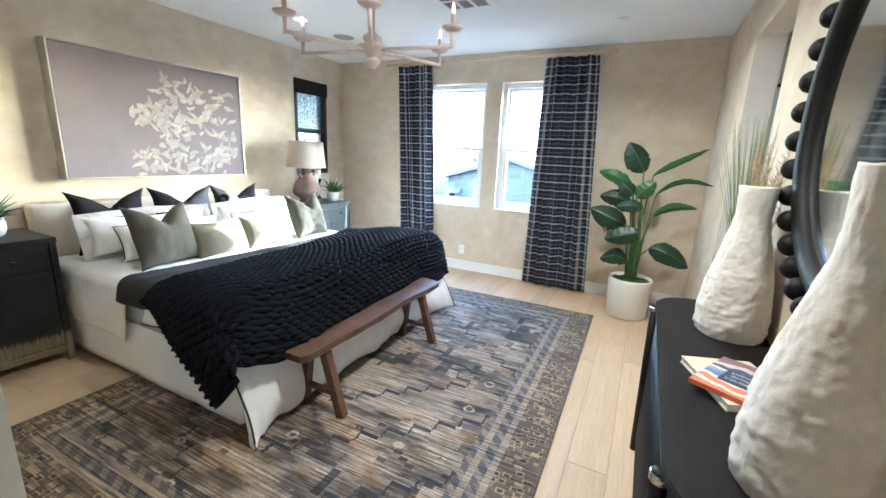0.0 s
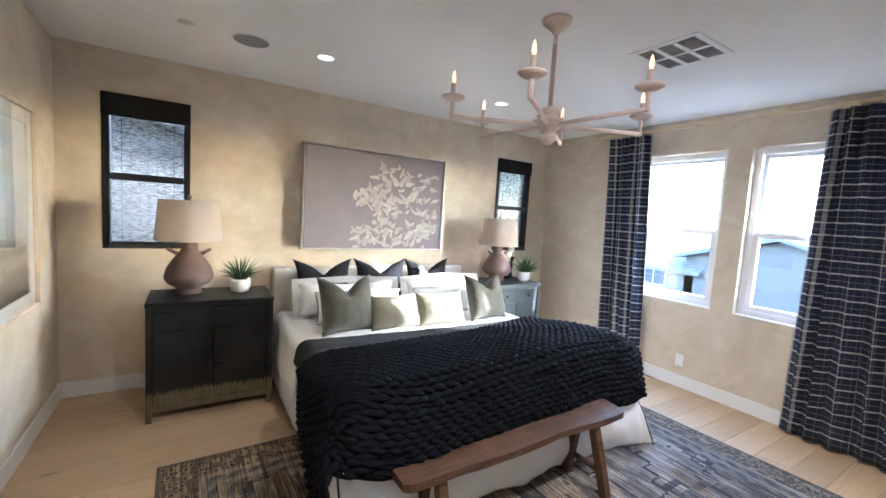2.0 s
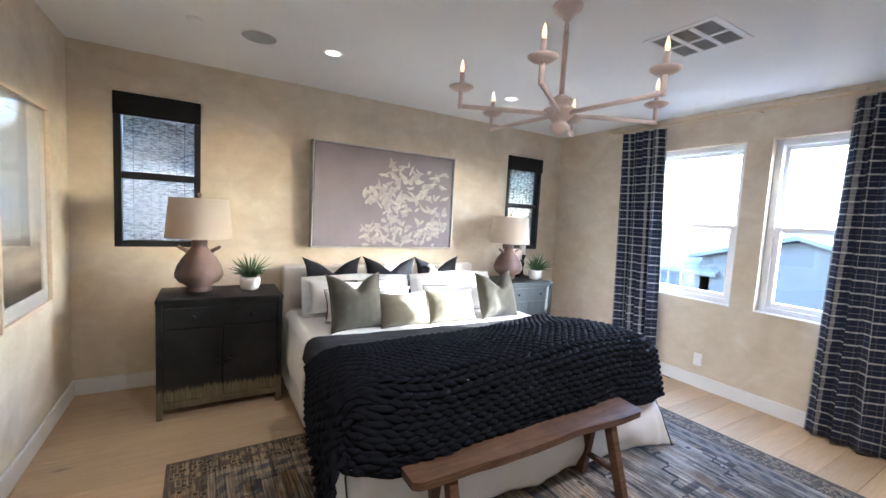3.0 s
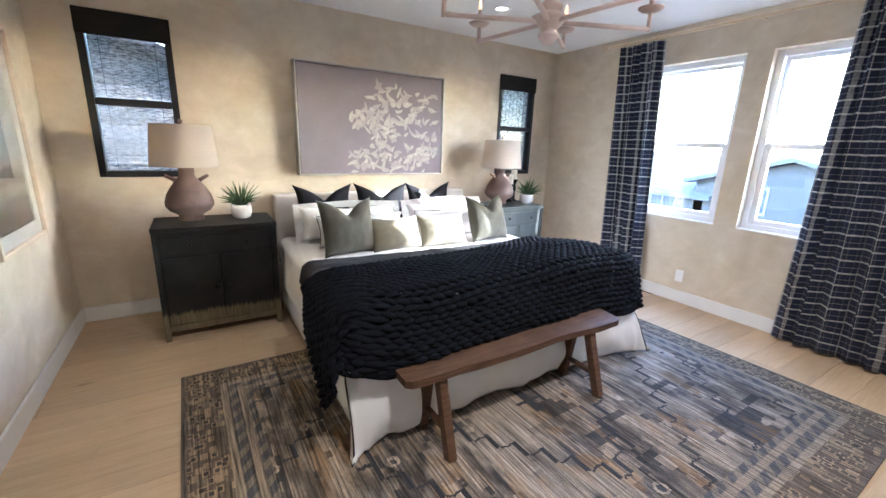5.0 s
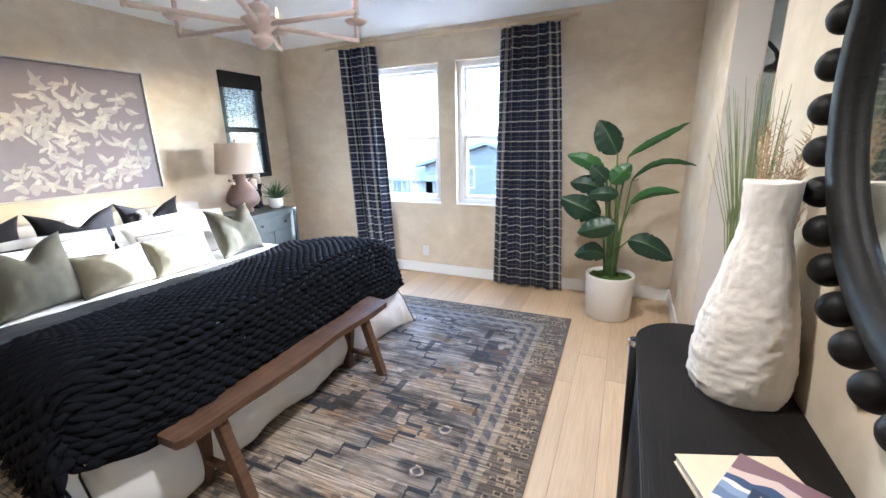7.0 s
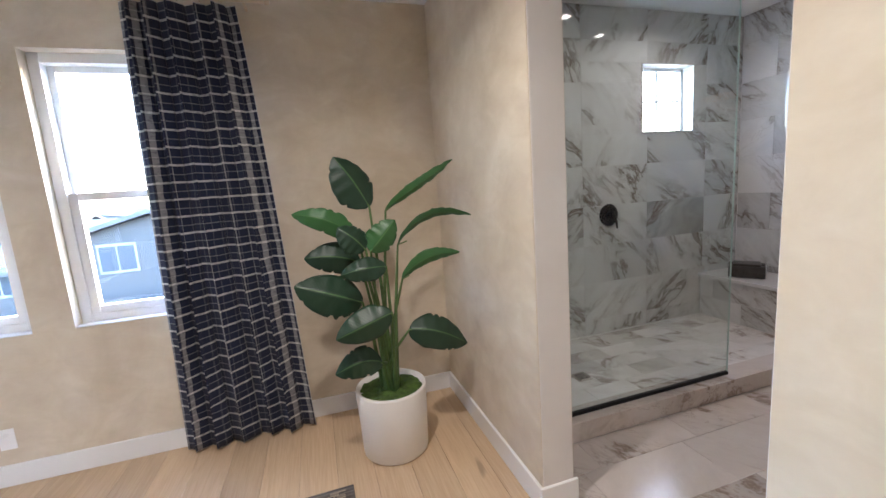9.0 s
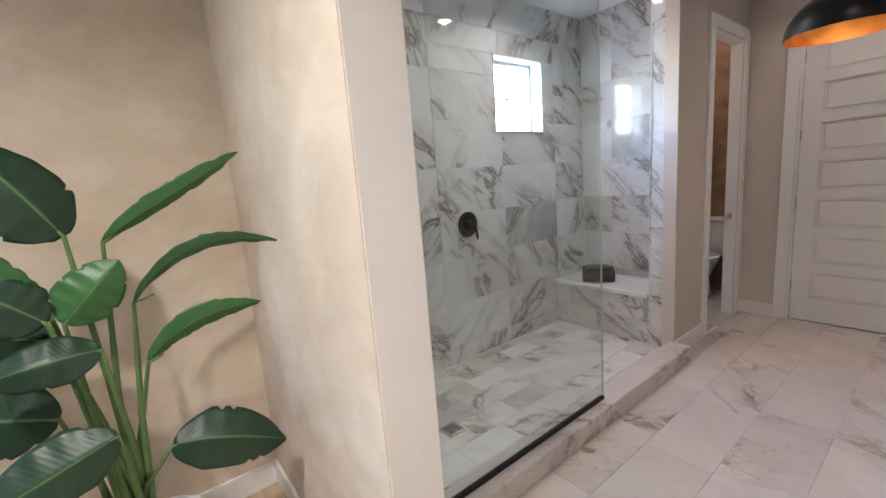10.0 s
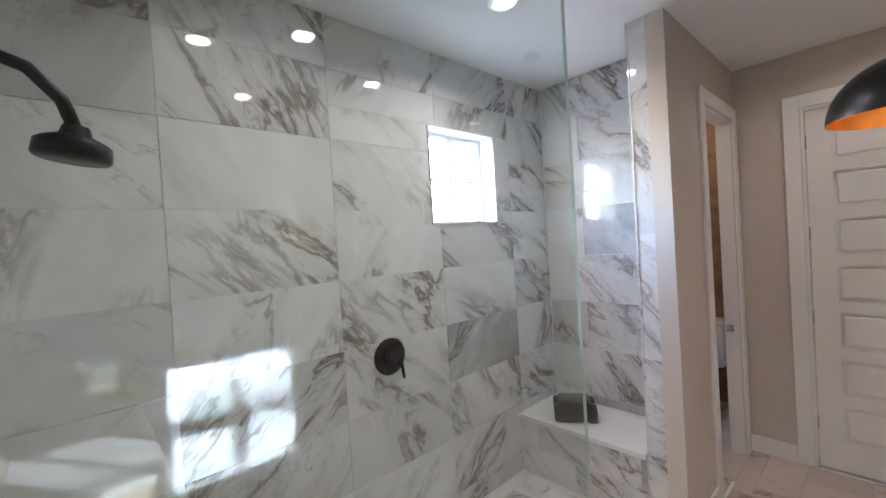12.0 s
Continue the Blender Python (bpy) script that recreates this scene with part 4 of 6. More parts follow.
def throw_point(u, v, lift=0.0):
    """u runs across the bed, v from the head edge to the foot edge."""
    head = -2.10 - 0.30 * u + 0.03 * math.sin(u * 4.0)
    near_y, far_y = BY0 - 0.11 - 0.38 * v ** 1.3, BY1 + 0.035 + 0.05 * v
    y = near_y + u * (far_y - near_y)
    foot = -1.28 + 0.10 * math.sin(u * 3.0) + 0.16 * u + 0.22 * (1 - u) ** 2 - 0.42 * (1 - u) ** 8 - 0.10 * math.sin(u * math.pi)
    x = head + v * (foot - head)
    swell = 0.02 * math.exp(-((u - 0.78) / 0.2) ** 2) * math.sin(min(1, v * 1.15) * math.pi) + 0.02 * math.sin(u * 9 + v * 3) * v * 0.6
    p = drape(x, y, 0.048 + lift + max(-0.01, swell), 0.08 - 0.055 * u + lift, side=0.085 - 0.06 * u)
    p.x += 0.02 * (1 - u) ** 2 * v
    p.z = max(p.z, 0.10)
    return p


base = sheet(lambda a, b: throw_point(a, b, -0.012) - toff, 80, 50, thick=0.006)
gone = [f for f in base.faces if (lambda q: noise.noise((q.x * 14, q.y * 11, 3)) > (0.32 - 0.9 * math.exp(-((q.x + 0.08) / 0.2) ** 2 - ((q.y - 0.25) / 0.42) ** 2)))(f.calc_center_median())]
bmesh.ops.delete(base, geom=gone, context="FACES")
part("backing", base, M_KNIT, throw, "", True)
verts, faces = [], []
ROWS_K, COLS_K, NR, NS = 39, 37, 7, 8
for i in range(ROWS_K):
    for j in range(COLS_K + 1):
        v0 = (i + 0.5 + 0.5 * noise.noise((j * 0.16, i * 0.11, 8.0))) / ROWS_K
        u0 = min(0.995, (j + (0.5 if i % 2 else 0.0)) / COLS_K)
        jit = noise.noise((i * 0.9, j * 0.7, 5.0))
        slant = (0.30 if i % 2 else -0.30) + 0.25 * jit
        a = throw_point(max(0, u0 - 0.80 / COLS_K), min(1, max(0, v0 + slant / ROWS_K)))
        b = throw_point(min(1, u0 + 0.80 / COLS_K), min(1, max(0, v0 - slant / ROWS_K)))
        d = b - a
        if d.length < 1e-4:
            continue
        side_v = throw_point(u0, min(1, v0 + 0.02)) - throw_point(u0, max(0, v0 - 0.02))
        nrm = d.cross(side_v)
        if nrm.length < 1e-9:
            continue
        nrm.normalize()
        if nrm.z < -0.2:
            nrm = -nrm
        lat = nrm.cross(d.normalized())
        mid_p = throw_point(u0, v0)
        slack = math.exp(-((mid_p.x + 2.03) / 0.2) ** 2 - ((mid_p.y - 2.6) / 0.42) ** 2)
        start = len(verts)
        for s in range(NS):
            f = s / (NS - 1)
            r = (0.0146 - 0.0095 * slack) * math.sin(math.pi * (0.05 + 0.90 * f)) ** 0.8 * (1 + 0.3 * jit)
            c = a + d * f + nrm * (0.019 * math.sin(math.pi * f) - 0.008) - toff
            for k in range(NR):
                an = 2 * math.pi * k / NR
                verts.append(c + lat * (r * 1.15 * math.cos(an)) + nrm * (r * math.sin(an)))
        for s in range(NS - 1):
            for k in range(NR):
                k2 = (k + 1) % NR
                faces.append((start + s * NR + k, start + s * NR + k2, start + (s + 1) * NR + k2, start + (s + 1) * NR + k))
me = bpy.data.meshes.new("stitches")
me.from_pydata([tuple(v) for v in verts], [], faces)
me.materials.append(M_KNIT)
me.polygons.foreach_set("use_smooth", [True] * len(me.polygons))
st = new("stitches", me)
st.parent = throw
tagged(st, kind="stuff")


# ---- bedroom: cushions ----
def cushion_bm(w, h, t, chop=0.0, ears=0.0, seed=0):
    """A filled cushion standing in the y-z plane, its front towards +x; chop dents its top edge, ears pull its corners out."""
    bm = bmesh.new()
    n = 22
    grid = {}
    for side in (1, -1):
        for i in range(n + 1):
            for j in range(n + 1):
                a, b = 2 * i / n - 1, 2 * j / n - 1
                rim = max(abs(a), abs(b)) > 0.999
                if rim and side < 0:
                    grid[side, i, j] = grid[1, i, j]
                    continue
                full = max(0.0, (1 - abs(a) ** 2.6) * (1 - abs(b) ** 2.6)) ** 0.55
                y = a * w / 2 * (1 - 0.055 * (1 - b * b) + ears * (abs(a) * abs(b)) ** 6)
                z = b * h / 2 * (1 - 0.055 * (1 - a * a) + ears * (abs(a) * abs(b)) ** 6)
                dent = chop * math.exp(-(abs(a) / 0.42) ** 1.3) * max(0, (b + 0.35) / 1.35) ** 2
                z -= dent * h
                wr = t * (0.06 * noise.noise((a * 2.3 + seed, b * 2.3, side * 3.0)) + 0.035 * noise.noise((a * 6 + seed, b * 5, side))) * full
                grid[side, i, j] = bm.verts.new((side * (t / 2 * full * (1 - 0.45 * dent / max(chop, 1e-6) * (chop > 0)) + wr), y, z + h / 2))
        for i in range(n):
            for j in range(n):
                q = [grid[side, i, j], grid[side, i + 1, j], grid[side, i + 1, j + 1], grid[side, i, j + 1]]
                bm.faces.new(q if side > 0 else q[::-1])
    return bm


def cushion(name, label, mat, w, h, t, loc, lean, turn=0.0, chop=0.0, ears=0.03, seed=0, piping=None, flange=0.0, group="cushions on the bed"):
    th = thing(name, label, "pillow", loc, group=group)
    m = pose(0, 0, 0, 0, -lean, turn)
    part("cover", cushion_bm(w, h, t, chop, ears, seed), mat, th, "", True, m=m)
    if flange:
        bm = bmesh.new()
        f = flange
        nseg = 40
        loop = []
        for k in range(4 * nseg):
            s, r = divmod(k, nseg)
            q = 2 * r / nseg - 1
            a, b = ((q, -1), (1, q), (-q, 1), (-1, -q))[s]
            loop.append((a, b))
        inner = [bm.verts.new((0.0, a * w / 2 * (0.94 + 0.055 * b * b), h / 2 + b * h / 2 * (0.94 + 0.055 * a * a))) for a, b in loop]
        outer = [bm.verts.new((0.02 * noise.noise((a * 4, b * 4, seed)), a * (w / 2 + f), h / 2 + b * (h / 2 + f) - (0.02 * abs(a) if b > 0 else 0))) for a, b in loop]
        for k in range(len(loop)):
            k2 = (k + 1) % len(loop)
            bm.faces.new((inner[k], inner[k2], outer[k2], outer[k]))
        bmesh.ops.solidify(bm, geom=bm.faces[:], thickness=0.006)
        part("flange", bm, mat, th, "", True, m=m)
    if piping:
        pts = []
        for k in range(64):
            s, r = divmod(k, 16)
            q = 2 * r / 16 - 1
            a, b = ((q, -1), (1, q), (-q, 1), (-1, -q))[s]
            pts.append((0.0, a * w / 2 * (1 - 0.055 * (1 - b * b)), h / 2 + b * h / 2 * (1 - 0.055 * (1 - a * a))))
        part("piping", tube(pts, 0.004, 6, closed=True), piping, th, "thin black piping", True, m=m)
    return th


ZB = TOP + 0.012
for y, tw, s in ((1.73, 4, 1), (2.27, -3, 2), (2.79, 3, 3)):
    lab = ("square black cushion leaning on the headboard", "square black cushion with a lit upper corner", "black cushion with a white fringed centre")[s - 1]
    c = cushion("euro_pillow", lab, M_BLACKCLOTH, 0.48, 0.43, 0.16, (-3.38, y, ZB), 9, tw, 0.27, 0.12, s)
    if s == 3:
        bm = bmesh.new()
        for k in range(9):
            zz = 0.12 + k * 0.029
            ye = 0.13 if k < 5 else 0.02 - 0.032 * (k - 4)
            tube([(0.084 - abs(k - 4) * 0.003, -0.14 + 0.01 * math.sin(k * 2.1), zz), (0.088 - abs(k - 4) * 0.003, -0.07 + ye / 2, zz - 0.004), (0.084 - abs(k - 4) * 0.004, ye + 0.012 * math.sin(k * 1.7), zz)], 0.014, 6, bm=bm)
        part("fringe", bm, M_LINEN, c, "white fringed panel", True, m=pose(0, 0, 0, 0, -9, tw))
for y, s in ((1.87, 4), (2.82, 5)):
    cushion("sleeping_pillow", "white linen pillow with a flat flange", M_LINEN, 0.82, 0.265, 0.2, (-3.11, y, ZB + 0.025), 18, (s - 4.5) * 4, 0.06, 0.04, s, flange=0.05)
for y, s in ((1.90, 6), (2.76, 7)):
    cushion("sleeping_pillow", "white linen pillow edged with black piping", M_LINEN, 0.72, 0.25, 0.17, (-2.90, y, ZB + 0.005), 24, (s - 6.5) * 3, 0.05, 0.03, s, M_PIPING)
cushion("velvet_cushion", "square olive velvet cushion with a chopped top", M_OLIVE, 0.42, 0.42, 0.19, (-2.66, 1.72, ZB), 20, 6, 0.30, 0.04, 8)
cushion("lumbar_cushion", "oblong olive velvet cushion half in sunlight", M_OLIVE_LIT, 0.43, 0.27, 0.16, (-2.63, 2.09, ZB), 26, 2, 0.04, 0.03, 9)
cushion("lumbar_cushion", "oblong olive velvet cushion lying in sunlight", M_OLIVE_LIT, 0.43, 0.27, 0.16, (-2.61, 2.50, ZB), 26, -3, 0.04, 0.03, 10)
cushion("velvet_cushion", "square olive velvet cushion with pointed ears", M_OLIVE, 0.41, 0.41, 0.19, (-2.62, 2.99, ZB), 21, 4, 0.34, 0.045, 11)

# ---- bedroom: bench ----
bench = thing("wooden_bench", "long rustic walnut bench at the foot of the bed", "bench", (-1.30, 2.18, 0.0125))


def bench_top(u, v, lo):
    y = -0.73 + 1.46 * u
    half = 0.105 + 0.008 * noise.noise((y * 5, v * 2, 2.0)) - (0.02 * max(0, abs(u - 0.5) * 2 - 0.96) / 0.04)
    x = (v - 0.5) * 2 * half + 0.006 * noise.noise((y * 3, 0, 9))
    z = 0.418 + 0.010 * noise.noise((y * 2.2, v, 4.0)) + (0 if not lo else -0.036 + 0.004 * noise.noise((y * 7, v, 3)))
    return Vector((x, y, z))


bm = bmesh.new()
nu, nv = 60, 6
tops = [[bm.verts.new(bench_top(i / nu, j / nv, False)) for j in range(nv + 1)] for i in range(nu + 1)]
bots = [[bm.verts.new(bench_top(i / nu, j / nv, True)) for j in range(nv + 1)] for i in range(nu + 1)]
for i in range(nu):
    for j in range(nv):
        bm.faces.new((tops[i][j], tops[i][j + 1], tops[i + 1][j + 1], tops[i + 1][j]))
        bm.faces.new((bots[i][j], bots[i + 1][j], bots[i + 1][j + 1], bots[i][j + 1]))
    bm.faces.new((tops[i][0], tops[i + 1][0], bots[i + 1][0], bots[i][0]))
    bm.faces.new((tops[i][nv], bots[i][nv], bots[i + 1][nv], tops[i + 1][nv]))
for j in range(nv):
    bm.faces.new((tops[0][j], bots[0][j], bots[0][j + 1], tops[0][j + 1]))
    bm.faces.new((tops[nu][j], tops[nu][j + 1], bots[nu][j + 1], bots[nu][j]))
part("seat_plank", bm, M_BENCH, bench, "thick worn walnut plank")


def beam(p, q, w, d):
    """A square bar from p to q."""
    p, q = Vector(p), Vector(q)
    m = Matrix.Translation((p + q) / 2) @ (q - p).to_track_quat("Z", "Y").to_matrix().to_4x4()
    l = (q - p).length / 2
    return box(-w / 2, -d / 2, -l, w / 2, d / 2, l, 0.004, 2, m=m)


for y in (-0.54, 0.49):
    for foot, head_x in ((-0.10, -0.045), (0.175, 0.055)):
        part("leg", beam((foot, y, 0.003), (head_x, y, 0.39), 0.046, 0.05), M_BENCH, bench)
    part("stretcher", beam((-0.07, y, 0.13), (0.135, y, 0.13), 0.03, 0.025), M_BENCH, bench)


# ---- bedroom: nightstands ----
def nightstand(name, label, mat, w, d, h, loc, group):
    """A two-door cabinet with a drawer; it stands along y with its front towards +x. loc is the back corner on the floor."""
    t = thing(name, label, "nightstand", loc, group=group)
    part("top", box(0, -0.004, h - 0.028, d + 0.006, w + 0.004, h, 0.004), mat, t)
    for y in (0.0, w - 0.035):
        for x in (0.0, d - 0.035):
            part("leg", box(x, y, 0, x + 0.035, y + 0.035, h - 0.028, 0.003), mat, t)
    part("body", box(0.005, 0.012, 0.075, d - 0.02, w - 0.012, h - 0.03), mat, t)
    part("bottom_rail", box(d - 0.035, 0.035, 0.07, d - 0.004, w - 0.035, 0.115, 0.003), mat, t)
    part("apron", box(d - 0.03, 0.035, h - 0.06, d - 0.006, w - 0.035, h - 0.028, 0.002), mat, t)
    dr = part("drawer", box(d - 0.026, 0.04, h - 0.2, d - 0.008, w - 0.04, h - 0.064, 0.003), mat, t)
    for y in (w * 0.27, w * 0.73):
        part("knob", lathe([(0, 0), (0.006, 0), (0.006, 0.012), (0.013, 0.018), (0.011, 0.027), (0, 0.029)], 14, m=pose(d - 0.008, y, h - 0.125, 0, 90, 0)), M_BLACK, dr, "black iron knob", True)
    for i, (a, b) in enumerate(((0.04, w / 2 - 0.003), (w / 2 + 0.003, w - 0.04))):
        door_ob = part("door", box(d - 0.026, a, 0.118, d - 0.009, b, h - 0.206, 0.003), mat, t)
        y = b - 0.03 if i == 0 else a + 0.03
        part("knob", lathe([(0, 0), (0.007, 0), (0.007, 0.014), (0.017, 0.02), (0.015, 0.03), (0, 0.032)], 14, m=pose(d - 0.009, y, h * 0.46, 0, 90, 0)), M_BLACK, door_ob, "black iron knob", True)
    return t


nightstand("nightstand", "black-stained cabinet worn to blond wood at the foot", M_WORN, 0.778, 0.47, 0.82, (-3.515, 0.474, 0), "nightstands beside the bed")
nightstand("nightstand", "slate green cabinet nightstand beside the window", M_GREENWOOD, 0.66, 0.47, 0.815, (-3.515, 3.385, 0), "nightstands beside the bed")


def table_lamp(loc, label):
    t = thing("table_lamp", label, "lamp", loc, group="bedside table lamps")
    prof = [(0, 0), (0.082, 0), (0.086, 0.008), (0.078, 0.03), (0.088, 0.045), (0.132, 0.07), (0.157, 0.105), (0.158, 0.135), (0.142, 0.19), (0.112, 0.24), (0.08, 0.285), (0.056, 0.315),
            (0.05, 0.335), (0.052, 0.36), (0.048, 0.385), (0.02, 0.39), (0, 0.39)]
    part("base", lathe(prof, 40), M_TERRA, t, "bulbous aged terracotta base", True)
    for s in (-1, 1):
        pts = [(0, s * 0.07, 0.285), (0, s * 0.098, 0.305), (0, s * 0.122, 0.318), (0, s * 0.136, 0.328)]
        part("lug", tube(pts, [0.016, 0.014, 0.013, 0.011], 8), M_TERRA, t, "", True)
    prof = [(0.219, 0.392), (0.190, 0.68), (0.186, 0.68), (0.215, 0.392)]
    bm = lathe(prof + prof[:1], 48)
    part("shade", bm, M_SHADE, t, "drum shade of natural linen", True)
    part("finial", lathe([(0, 0.66), (0.006, 0.66), (0.006, 0.69), (0.016, 0.698), (0.013, 0.715), (0, 0.722)], 12), M_TERRA, t, "", True)
    bm = tube([(-0.18, 0, 0.665), (0.18, 0, 0.665)], 0.003, 6)
    tube([(0, -0.18, 0.665), (0, 0.18, 0.665)], 0.003, 6, bm=bm)
    tube([(0, 0, 0.38), (0, 0, 0.67)], 0.004, 6, bm=bm)
    part("harp", bm, M_BLACK, t)
    lamp("bedside_bulb", "POINT", LAMP_W, (1.0, 0.62, 0.34), Matrix.Translation((loc[0] + 0.02, loc[1] + 0.02, loc[2] + 0.5)), 0.04)
    return t


LAMP_W = 0.03
table_lamp((-3.36, 0.715, 0.82), "lit terracotta table lamp on the black nightstand")
table_lamp((-3.34, 3.64, 0.815), "lit terracotta table lamp on the green nightstand")


def spiky_plant(loc, label):
    t = thing("succulent", label, "plant", loc, group="small potted succulents")
    prof = [(0, 0), (0.045, 0), (0.062, 0.012), (0.073, 0.045), (0.072, 0.085), (0.066, 0.105), (0.06, 0.105), (0.062, 0.085), (0.0, 0.08)]
    part("pot", lathe(prof, 28), M_CERAMIC, t, "rounded white ceramic pot", True)
    rnd = random.Random(int(loc[1] * 10))
    for k in range(64):
        an, el = rnd.uniform(0, 6.283), rnd.uniform(0.25, 1.45)
        l = rnd.uniform(0.13, 0.23)
        d = Vector((math.cos(an) * math.cos(el), math.sin(an) * math.cos(el), math.sin(el)))
        pts = [Vector((0, 0, 0.085)) + d * 0.02, Vector((0, 0, 0.085)) + d * l * 0.55 + Vector((0, 0, 0.012)), Vector((0, 0, 0.085)) + d * l + Vector((0, 0, -0.01 if el < 0.7 else 0.0))]
        part("leaf", tube(pts, [0.0055, 0.0048, 0.0008], 5), M_SUCC, t, "", True)


spiky_plant((-3.30, 1.05, 0.82), "spiky green succulent in a white pot on the black nightstand")
spiky_plant((-3.22, 3.94, 0.815), "spiky green succulent in a white pot on the green nightstand")
for y, z, x in ((3.86, 0.20, -3.42), (3.955, 0.25, -3.47)):
    t = thing("candlestick", "black turned candlestick with a cream pillar candle", "candlestick", (x, y, 0.815), group="candlesticks on the green nightstand")
    part("stand", lathe([(0, 0), (0.045, 0), (0.047, 0.01), (0.03, 0.02), (0.024, z * 0.4), (0.034, z * 0.55), (0.026, z * 0.75), (0.046, z - 0.01), (0.046, z), (0, z)], 24), M_BLACK, t, "", True)
    part("candle", lathe([(0, z), (0.034, z), (0.034, z + 0.10), (0.028, z + 0.105), (0, z + 0.1)], 24), M_CANDLE, t, "cream pillar candle", True)

# ---- bedroom: curtains and their rod ----
def curtain(name, label, t0, t1, b0, b1, z0, z1, folds, seed):
    th = thing(name, label, "curtain", ((b0 + b1) / 2, 4.62, 0), group="window curtains")
    o = Vector(((b0 + b1) / 2, 4.62, 0))

    def fn(u, v):
        z = z0 + (z1 - z0) * v
        k = (1 - v) ** 0.9
        x = (t0 + (t1 - t0) * u) * (1 - k) + (b0 + (b1 - b0) * u) * k
        uu = u + 0.025 * math.sin(u * 11 + seed)
        ph = uu * folds * 2 * math.pi + 0.5 * math.sin(v * 2 + seed + u * 4)
        amp = 0.03 + 0.022 * k + 0.012 * noise.noise((u * 4, v * 2, seed))
        hem = 0.012 * math.sin(ph) * (1 - v) if v < 0.1 else 0
        return Vector((x + 0.014 * math.sin(2 * ph + 0.6), 4.62 - amp * math.sin(ph) - 0.012 * math.sin(ph * 0.37 + seed), z + hem)) - o

    width = (t1 - t0) * 1.9
    part("cloth", sheet(fn, 180, 44, uv=lambda u, v: (u * width, v * (z1 - z0)), thick=0.003), M_PLAID, th, "navy cloth with an off-white windowpane check", True)
    n = folds
    for i in range(n):
        x = t0 + (t1 - t0) * (i + 0.5) / n
        pts = [Vector((x, 4.60 + 0.022 * math.cos(a), 2.462 + 0.022 * math.sin(a))) - o for a in [2 * math.pi * k / 16 for k in range(16)]]
        bm = tube(pts, 0.0035, 6, closed=True)
        part("ring", bm, M_ROD, th, "pale wooden ring", True)


curtain("curtain", "navy windowpane-check curtain hanging beside the bed", -2.73, -2.285, -2.62, -2.17, 0.012, 2.438, 4, 1.3)
curtain("curtain", "navy windowpane-check curtain hanging near the plant", -0.935, -0.425, -0.985, -0.285, 0.012, 2.438, 5, 4.1)
rod = thing("curtain_rod", "long blond wooden curtain rod above the windows", "curtain rod", (-1.55, 4.60, 2.462))
part("pole", tube([(-1.33, 0, 0), (1.28, 0, 0)], 0.014, 14), M_ROD, rod, "", True)
for x in (-1.345, 1.295):
    part("finial", lathe([(0, -0.015), (0.02, -0.012), (0.022, 0), (0.02, 0.012), (0, 0.015)], 14, m=pose(x, 0, 0, 0, 90, 0)), M_ROD, rod, "", True)
for x in (-1.22, 0.03, 1.18):
    part("bracket", box(x - 0.008, 0.012, -0.012, x + 0.008, 0.123, 0.004, 0.003), M_ROD, rod)

# ---- bedroom: pictures ----
art = thing("painting", "large mauve canvas with cream brush marks in a silvered frame", "painting", (-3.715, 2.31, 1.12))
part("canvas", box(0.004, -0.722, 0.012, 0.095, 0.722, 0.95), M_CANVAS, art)
bm = box(0, -0.742, -0.002, 0.11, -0.73, 0.964)
box(0, 0.73, -0.002, 0.11, 0.742, 0.964, bm=bm)
box(0, -0.73, -0.002, 0.11, 0.73, 0.008, bm=bm)
box(0, -0.73, 0.954, 0.11, 0.73, 0.964, bm=bm)
part("frame", bm, M_SILVERFRAME, art, "thin silvered frame")
rnd = random.Random(12)
bm = bmesh.new()


def dab(bm, y, z, l, w, ang, bend, x=0.0952):
    """One flat stroke of paint with a rounded head and a tapering tail."""
    n = 9
    x += 0.000012 * len(bm.verts) / 18
    left, right = [], []
    for i in range(n):
        f = i / (n - 1)
        a = ang + bend * (f - 0.5)
        cy, cz = y + math.cos(a) * l * (f - 0.5), z + math.sin(a) * l * (f - 0.5)
        r = w * (math.sin(math.pi * (0.06 + 0.90 * f ** 0.7)) + 0.15 * rnd.uniform(-1, 1))
        r = max(r, 0.001)
        left.append(bm.verts.new((x, cy - math.sin(a) * r, cz + math.cos(a) * r)))
        right.append(bm.verts.new((x, cy + math.sin(a) * r, cz - math.cos(a) * r)))
    for i in range(n - 1):
        bm.faces.new((left[i], left[i + 1], right[i + 1], right[i]))


rows = [(0.80, 0.0, 0.30, 7), (0.76, 0.30, 0.66, 7), (0.70, -0.12, 0.35, 11), (0.66, 0.35, 0.68, 5), (0.60, -0.2, 0.45, 15), (0.53, -0.3, 0.40, 18), (0.50, 0.35, 0.66, 7), (0.46, -0.22, 0.3, 16), (0.38, -0.08, 0.25, 10),
        (0.38, 0.3, 0.68, 8), (0.28, -0.1, 0.2, 7), (0.28, 0.3, 0.66, 9), (0.20, -0.3, 0.25, 14), (0.19, 0.3, 0.66, 9), (0.12, -0.32, 0.6, 18), (0.06, -0.25, 0.55, 12)]
soft = bmesh.new()
for z, ya, yb, n in rows:
    for i in range(n // 2 + 2):
        dab(soft, ya + (yb - ya) * rnd.uniform(0.05, 0.95), z + rnd.uniform(-0.04, 0.04), rnd.uniform(0.06, 0.15), rnd.uniform(0.012, 0.026), rnd.uniform(0, 3.1), rnd.uniform(-0.8, 0.8), 0.0951)
